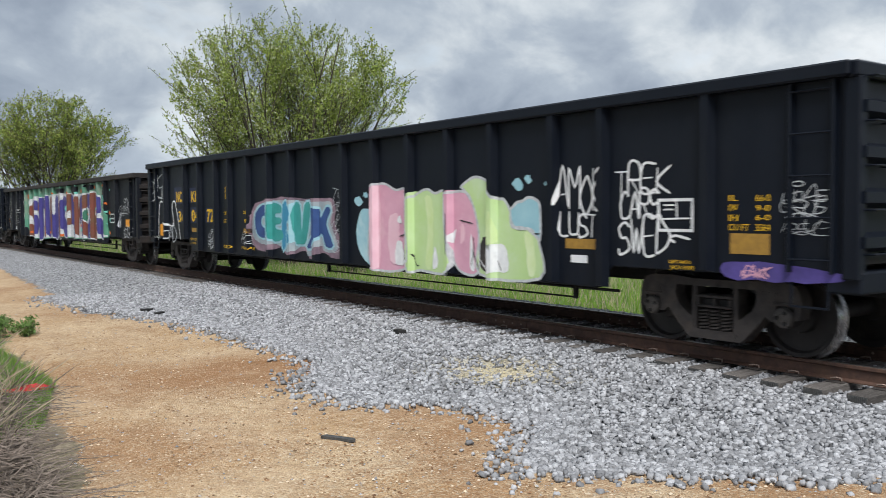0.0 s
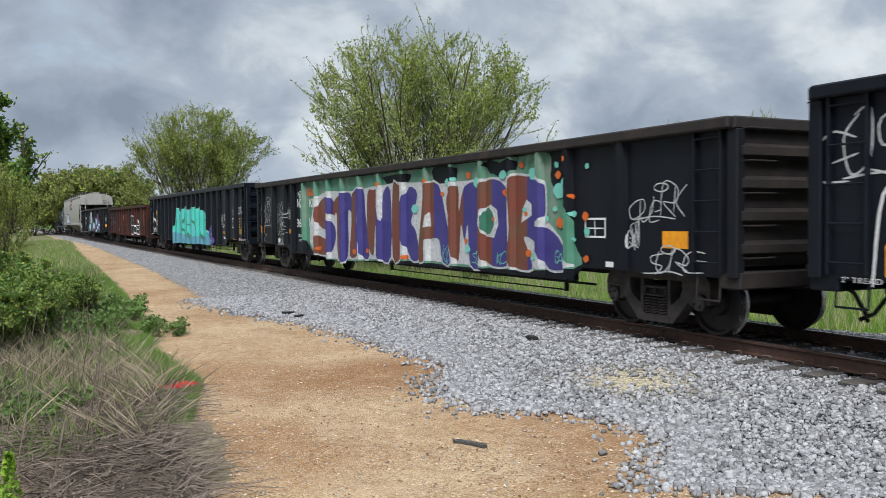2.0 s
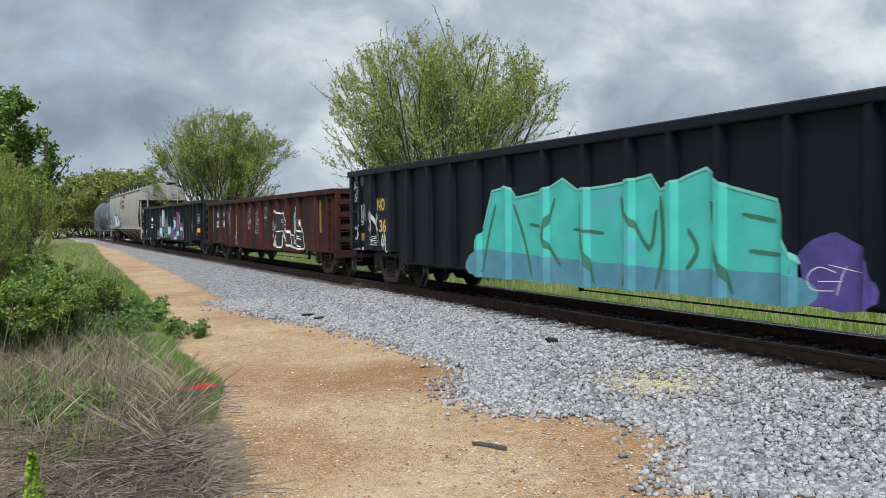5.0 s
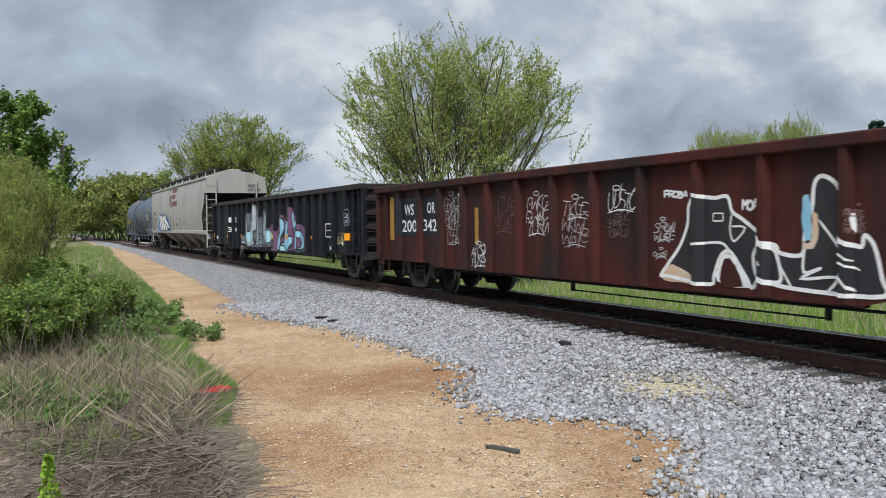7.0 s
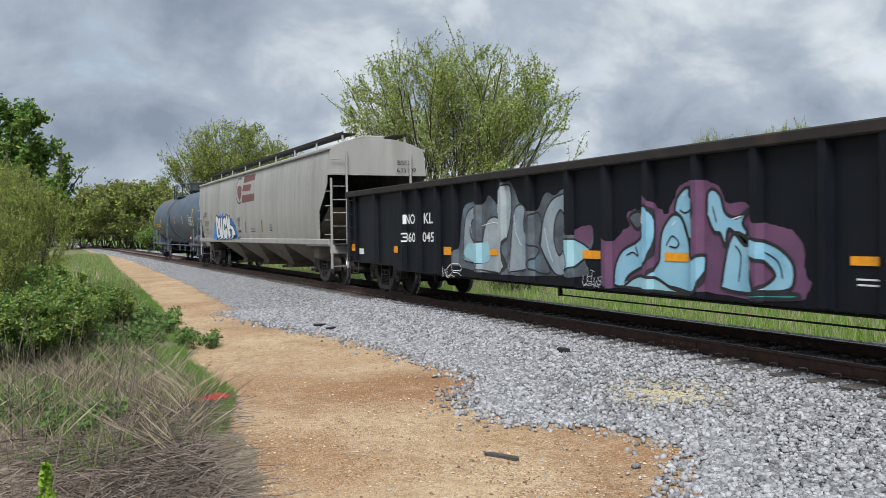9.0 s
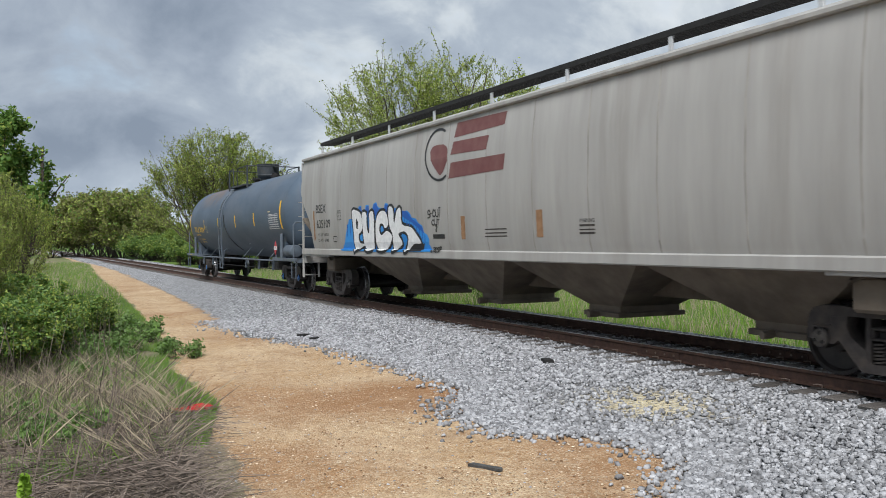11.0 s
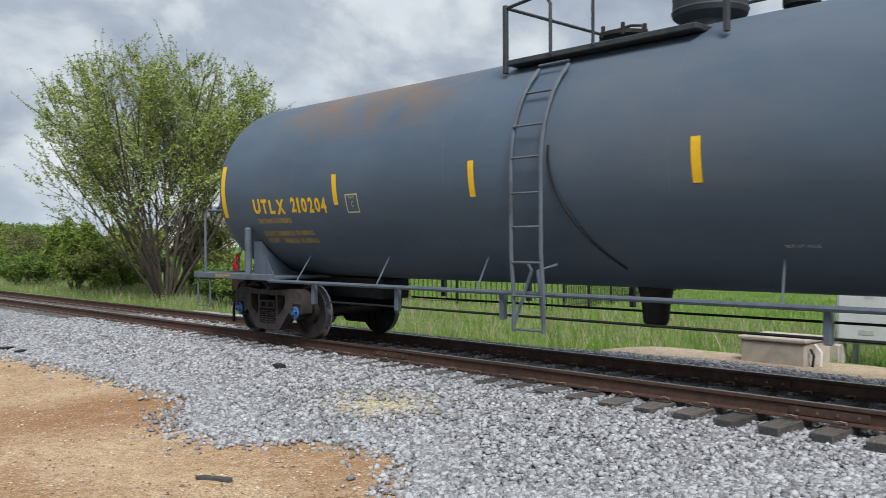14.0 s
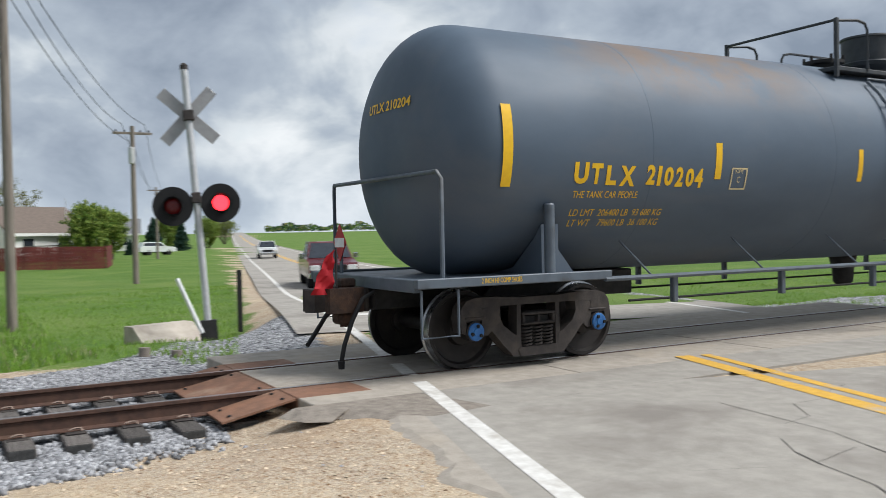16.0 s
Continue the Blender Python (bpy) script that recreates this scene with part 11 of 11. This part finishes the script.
# covered hopper
write(car_f, 'BSEX', 132.50, 131.64, 2.43, 2.67, LETTER_BLACK, 0.010, 'car_number', 0.004, 0.00)
write(car_f, '635109', 132.47, 131.30, 2.00, 2.24, LETTER_BLACK, 0.010, 'car_number', 0.004, 0.00)
write(car_f, 'LD LMT 218700', 132.36, 131.49, 1.78, 1.85, LETTER_BLACK, 0.000, 'lettering', 0.004, 0.00)
write(car_f, 'LT WT   57300', 132.36, 131.49, 1.62, 1.70, LETTER_BLACK, 0.000, 'lettering', 0.004, 0.00)
outline_box(car_f, 130.70, 130.43, 2.20, 2.44, LETTER_BLACK, 0.014, 'frame_mark')
write(car_f, 'PLATE', 130.66, 130.47, 2.37, 2.41, LETTER_BLACK, 0.000, 'lettering', 0.004, 0.00)
write(car_f, 'C', 130.60, 130.53, 2.24, 2.33, LETTER_BLACK, 0.000, 'lettering', 0.004, 0.00)
outline_box(car_f, 131.08, 130.81, 1.62, 1.76, CAST, 0.020, 'frame_mark')
blob(car_f, [(130.49, 1.39), (130.23, 1.58), (130.02, 1.94), (129.82, 2.19), (129.59, 2.2), (129.44, 2.4), (129.16, 2.37), (129.08, 2.5), (128.91, 2.51), (128.87, 2.36), (128.66, 2.37), (128.61, 2.51), (128.41, 2.51), (128.37, 2.35), (128.18, 2.37), (128.1, 2.52), (127.91, 2.56), (127.8, 2.43), (127.44, 2.38), (127.37, 2.51), (127.2, 2.49), (127.11, 2.39), (126.45, 2.35), (126.33, 2.26), (126.16, 2.3), (125.99, 2.24), (125.89, 2.13), (125.67, 2.1), (125.57, 2.01), (125.37, 1.94), (125.3, 1.8), (125.13, 1.74), (125.06, 1.64), (125.09, 1.55), (124.95, 1.39), (127.28, 1.36), (130.28, 1.38)], BLUE_PIECE, 'paint_patch', 0.004, 0)
blob(car_f, [(129.82, 2.16), (129.59, 2.18), (129.4, 2.38), (129.08, 2.37), (129.04, 2.48), (128.91, 2.48), (128.85, 2.33), (128.62, 2.35), (128.57, 2.48), (128.41, 2.48), (128.36, 2.33), (128.14, 2.35), (128.08, 2.5), (127.92, 2.53), (127.79, 2.4), (127.41, 2.36), (127.35, 2.48), (127.19, 2.46), (127.07, 2.36), (126.39, 2.3), (126.13, 2.27), (125.89, 2.11), (125.57, 1.99), (125.38, 1.92), (125.3, 1.78), (125.57, 1.89), (125.89, 2.02), (126.39, 2.17), (127.27, 2.22), (128.45, 2.23), (129.4, 2.22)], NAVY_BLUE, 'paint_shade', 0.006, 0)
stroke(car_f, [(129.95, 2.08), (129.96, 1.91), (129.98, 1.74)], NAVY_BLUE, 0.035, 'paint_drip', 0.0075)
stroke(car_f, [(129.73, 2.16), (129.74, 1.96), (129.75, 1.77)], NAVY_BLUE, 0.035, 'paint_drip', 0.0075)
stroke(car_f, [(129.04, 2.37), (129.05, 2.26), (129.06, 2.16)], NAVY_BLUE, 0.035, 'paint_drip', 0.0075)
stroke(car_f, [(128.49, 2.36), (128.5, 2.28), (128.51, 2.21)], NAVY_BLUE, 0.035, 'paint_drip', 0.0075)
stroke(car_f, [(127.99, 2.41), (127.99, 2.34), (128.0, 2.28)], NAVY_BLUE, 0.035, 'paint_drip', 0.0075)
stroke(car_f, [(127.31, 2.36), (127.31, 2.27), (127.32, 2.18)], NAVY_BLUE, 0.035, 'paint_drip', 0.0075)
stroke(car_f, [(126.28, 2.17), (126.28, 2.1), (126.29, 2.04)], NAVY_BLUE, 0.035, 'paint_drip', 0.0075)
stroke(car_f, [(126.13, 2.14), (126.14, 2.06), (126.15, 1.97)], NAVY_BLUE, 0.035, 'paint_drip', 0.0075)
stroke(car_f, [(125.99, 2.09), (126.0, 2.02), (126.01, 1.94)], NAVY_BLUE, 0.035, 'paint_drip', 0.0075)
stroke(car_f, [(125.78, 2.02), (125.79, 1.96), (125.79, 1.9)], NAVY_BLUE, 0.035, 'paint_drip', 0.0075)
stroke(car_f, [(125.65, 1.98), (125.65, 1.89), (125.66, 1.8)], NAVY_BLUE, 0.035, 'paint_drip', 0.0075)
stroke(car_f, [(125.51, 1.94), (125.52, 1.84), (125.52, 1.73)], NAVY_BLUE, 0.035, 'paint_drip', 0.0075)
stroke(car_f, [(125.37, 1.88), (125.38, 1.76), (125.38, 1.64)], NAVY_BLUE, 0.035, 'paint_drip', 0.0075)
stroke(car_f, [(125.25, 1.74), (125.26, 1.66), (125.26, 1.59)], NAVY_BLUE, 0.035, 'paint_drip', 0.0075)
two_tone(car_f, [(129.54, 2.39), (129.22, 2.4), (128.95, 2.31), (128.87, 2.1), (128.92, 1.89), (129.15, 1.79), (129.05, 1.57), (128.58, 1.57), (129.32, 1.4), (129.46, 1.4), (129.5, 1.9)], WHITE, WHITE, None, 0.065, 0.0100, INK)  # P
two_tone(car_f, [(128.85, 2.31), (128.55, 2.31), (128.57, 2.08), (128.53, 1.88), (128.43, 1.83), (128.37, 2.13), (128.36, 2.3), (128.09, 2.31), (128.11, 1.67), (128.16, 1.47), (128.3, 1.4), (128.63, 1.39), (128.79, 1.55), (128.84, 1.89)], WHITE, WHITE, None, 0.065, 0.0108, INK)  # U
two_tone(car_f, [(128.01, 1.87), (127.91, 2.16), (127.69, 2.31), (127.44, 2.33), (127.27, 2.24), (127.21, 2.01), (127.41, 1.92), (127.52, 2.02), (127.69, 2.03), (127.77, 1.88), (127.66, 1.76), (127.48, 1.81), (127.28, 1.86), (127.03, 1.75), (127.08, 1.61), (127.38, 1.43), (127.7, 1.39), (127.96, 1.47)], WHITE, WHITE, None, 0.065, 0.0100, INK)  # C
two_tone(car_f, [(127.15, 2.38), (126.89, 2.37), (126.86, 2.02), (126.66, 2.32), (126.45, 2.34), (126.42, 2.0), (125.94, 1.92), (125.68, 1.77), (125.45, 1.57), (125.84, 1.55), (126.2, 1.39), (126.31, 1.4), (126.14, 1.57), (126.11, 1.72), (126.28, 1.83), (126.57, 1.81), (126.63, 1.75), (126.46, 1.61), (126.52, 1.52), (126.95, 1.39), (127.0, 1.43), (126.97, 1.75), (127.14, 1.98)], WHITE, WHITE, None, 0.065, 0.0108, INK)  # K
blob(car_f, [(129.26, 2.21), (129.15, 2.11), (129.19, 1.93), (129.27, 1.94), (129.29, 2.08)], INK, 'letter_counter', 0.0175, 0)
blob(car_f, [(125.42, 1.53), (125.28, 1.57), (125.42, 1.4), (126.14, 1.38), (125.84, 1.49)], INK, 'letter_shadow', 0.0085, 0)
blob(car_f, [(126.45, 1.79), (126.27, 1.76), (126.22, 1.66), (126.35, 1.68)], BLUE_PIECE, 'letter_counter', 0.0175, 0)
hand(car_f, 'SHOUT', 125.07, 124.43, 2.1, 2.26, LETTER_BLACK, 0.026, 0.006)
hand(car_f, 'OUT', 124.88, 124.51, 1.94, 2.06, LETTER_BLACK, 0.026, 0.006)
hand(car_f, '2', 124.72, 124.65, 1.81, 1.91, LETTER_BLACK, 0.026, 0.006)
hand(car_f, '2023', 124.93, 124.53, 1.39, 1.48, LETTER_BLACK, 0.026, 0.006)
plate(car_f, 124.86, 124.31, 1.66, 1.75, LETTER_BLACK, 'bar', 0.006)
blob(car_f, [(123.83, 3.95), (121.90, 3.92), (121.96, 3.69), (123.92, 3.66)], MAROON, 'company_mark_bar', 0.004, 0.000, 25)
blob(car_f, [(123.93, 3.58), (122.49, 3.56), (122.56, 3.30), (124.02, 3.33)], MAROON, 'company_mark_bar', 0.004, 0.000, 25)
blob(car_f, [(124.00, 3.17), (121.87, 3.16), (121.93, 2.88), (124.09, 2.86)], MAROON, 'company_mark_bar', 0.004, 0.000, 25)
stroke(car_f, [(124.33, 3.84), (124.51, 3.90), (124.69, 3.91), (124.87, 3.88), (125.02, 3.80), (125.13, 3.68), (125.19, 3.54), (125.19, 3.38), (125.13, 3.22), (125.02, 3.07), (124.87, 2.96), (124.69, 2.89), (124.51, 2.86), (124.33, 2.88), (124.18, 2.94)], LETTER_BLACK, 0.050, 'paint_stroke', 0.008)
blob(car_f, [(124.96, 3.52), (124.57, 3.60), (124.21, 3.51), (124.17, 3.21), (124.43, 2.96), (124.65, 3.07), (124.88, 3.25)], MAROON, 'company_mark', 0.004, 0.030, 26)
plate(car_f, 123.59, 123.42, 1.64, 2.09, RUST_STAIN, 'rust_patch', 0.004)
plate(car_f, 120.87, 120.68, 1.66, 2.12, RUST_STAIN, 'rust_patch', 0.004)
plate(car_f, 132.76, 132.64, 1.66, 2.51, RUST_STAIN, 'rust_patch', 0.004)
write(car_f, 'WARNING', 119.65, 119.26, 1.88, 1.94, LETTER_BLACK, 0.000, 'lettering', 0.004, 0.00)
plate(car_f, 119.65, 119.25, 1.82, 1.85, CAST, 'small_print_bar', 0.004)
plate(car_f, 122.64, 121.85, 1.81, 1.83, CAST, 'small_print_bar', 0.004)
plate(car_f, 119.65, 119.25, 1.76, 1.78, CAST, 'small_print_bar', 0.004)
plate(car_f, 122.64, 121.85, 1.74, 1.76, CAST, 'small_print_bar', 0.004)
plate(car_f, 119.65, 119.25, 1.70, 1.73, CAST, 'small_print_bar', 0.004)
plate(car_f, 122.65, 121.85, 1.68, 1.70, CAST, 'small_print_bar', 0.004)
write_end(car_f, 'BSEX', -10.635, 0.62, 1.10, 3.62, 3.76, LETTER_BLACK)
write_end(car_f, '635109', -10.635, 0.60, 1.22, 3.40, 3.54, LETTER_BLACK)
# tank car
write(car_g, 'U', 151.16, 150.95, 2.12, 2.37, YELLOW, 0.050, 'car_number', 0.004, 0.00)
write(car_g, 'T', 150.91, 150.74, 2.12, 2.36, YELLOW, 0.050, 'car_number', 0.004, 0.00)
write(car_g, 'L', 150.68, 150.52, 2.11, 2.34, YELLOW, 0.050, 'car_number', 0.004, 0.00)
write(car_g, 'X', 150.47, 150.23, 2.10, 2.34, YELLOW, 0.050, 'car_number', 0.004, 0.00)
write(car_g, '2', 150.05, 149.91, 2.12, 2.36, YELLOW, 0.040, 'car_number', 0.004, 0.00)
write(car_g, '1', 149.87, 149.81, 2.11, 2.35, YELLOW, 0.040, 'car_number', 0.004, 0.00)
write(car_g, '0', 149.76, 149.61, 2.11, 2.34, YELLOW, 0.040, 'car_number', 0.004, 0.00)
write(car_g, '2', 149.57, 149.44, 2.10, 2.34, YELLOW, 0.040, 'car_number', 0.004, 0.00)
write(car_g, '0', 149.40, 149.26, 2.10, 2.33, YELLOW, 0.040, 'car_number', 0.004, 0.00)
write(car_g, '4', 149.24, 149.10, 2.09, 2.33, YELLOW, 0.040, 'car_number', 0.004, 0.00)
write(car_g, 'THE TANK CAR PEOPLE', 151.13, 150.14, 1.96, 2.04, YELLOW, 0.000, 'lettering', 0.004, 0.00)
write(car_g, 'LD LMT  206400 LB  93 600 KG', 151.10, 149.66, 1.75, 1.83, YELLOW, 0.000, 'lettering', 0.004, 0.00)
write(car_g, 'LT WT    79600 LB  36 100 KG', 151.07, 149.65, 1.63, 1.71, YELLOW, 0.000, 'lettering', 0.004, 0.00)
outline_box(car_g, 148.59, 148.32, 2.08, 2.34, PALE_YELLOW, 0.020, 'frame_mark')
write(car_g, 'PLATE', 148.53, 148.39, 2.28, 2.32, PALE_YELLOW, 0.000, 'lettering', 0.004, 0.00)
write(car_g, 'C', 148.48, 148.43, 2.16, 2.24, PALE_YELLOW, 0.000, 'lettering', 0.004, 0.00)
plate(car_g, 152.16, 152.03, 2.08, 2.99, YELLOW, 'yellow_bar', 0.004)
plate(car_g, 148.90, 148.79, 2.20, 2.66, YELLOW, 'yellow_bar', 0.004)
plate(car_g, 146.02, 145.92, 2.20, 2.66, YELLOW, 'yellow_bar', 0.004)
plate(car_g, 142.86, 142.75, 2.21, 2.68, YELLOW, 'yellow_bar', 0.004)
plate(car_g, 139.93, 139.80, 2.22, 2.68, YELLOW, 'yellow_bar', 0.004)
plate(car_g, 136.49, 136.33, 2.06, 2.98, YELLOW, 'yellow_bar', 0.004)
outline_box(car_g, 137.87, 136.69, 2.08, 2.56, WHITE, 0.012, 'frame_mark')
plate(car_g, 137.82, 136.74, 2.50, 2.53, CHALK, 'small_print_bar', 0.004)
plate(car_g, 137.82, 136.74, 2.42, 2.46, CHALK, 'small_print_bar', 0.004)
plate(car_g, 137.82, 136.74, 2.35, 2.38, CHALK, 'small_print_bar', 0.004)
plate(car_g, 137.82, 136.74, 2.28, 2.31, CHALK, 'small_print_bar', 0.004)
plate(car_g, 137.82, 136.74, 2.20, 2.24, CHALK, 'small_print_bar', 0.004)
plate(car_g, 137.82, 136.74, 2.13, 2.16, CHALK, 'small_print_bar', 0.004)
plate(car_g, 137.41, 137.40, 2.09, 2.57, WHITE, 'table_line', 0.005)
plate(car_g, 137.11, 137.09, 2.08, 2.54, WHITE, 'table_line', 0.005)
plate(car_g, 136.90, 136.89, 2.07, 2.53, WHITE, 'table_line', 0.005)
write(car_g, 'OUT OPT VALVE', 142.06, 141.71, 1.55, 1.58, CHALK, 0.000, 'lettering', 0.004, 0.00)
plate(car_g, 137.91, 137.61, 2.64, 2.68, PALE_YELLOW, 'small_print_bar', 0.004)
write_flat(car_g, '2 INCH HF COMP SHOES', -1.523, 152.45, 151.92, 1.03, 1.085, YELLOW)
write_flat(car_g, '3475', -1.520, 137.24, 137.00, 1.385, 1.455, LETTER_BLACK)
write_head(car_g, 'UTLX 210204', -1, -0.62, 0.42, 3.05, 3.17, YELLOW)
write_head(car_g, 'UTLX 210204', 1, -0.62, 0.42, 3.05, 3.17, YELLOW)


def motions():
    """The train rolls past, its wheels turning, and slows a little at the end."""
    ts = [t for t, _ in RUN]
    for car, yc in CARS:
        walk(car, [(t, pose(TRACK, yc - s, 0)) for t, s in RUN])
    times = [k / 15 for k in range(241)]
    rolled = np.interp(times, ts, [s for _, s in RUN])
    for n, (wheel, y) in enumerate(ROLLERS):
        walk(wheel, [(t, pose(0, y, WHEEL_R, math.degrees(s / WHEEL_R) + 37 * n, 0, 0)) for t, s in zip(times, rolled)])


motions()
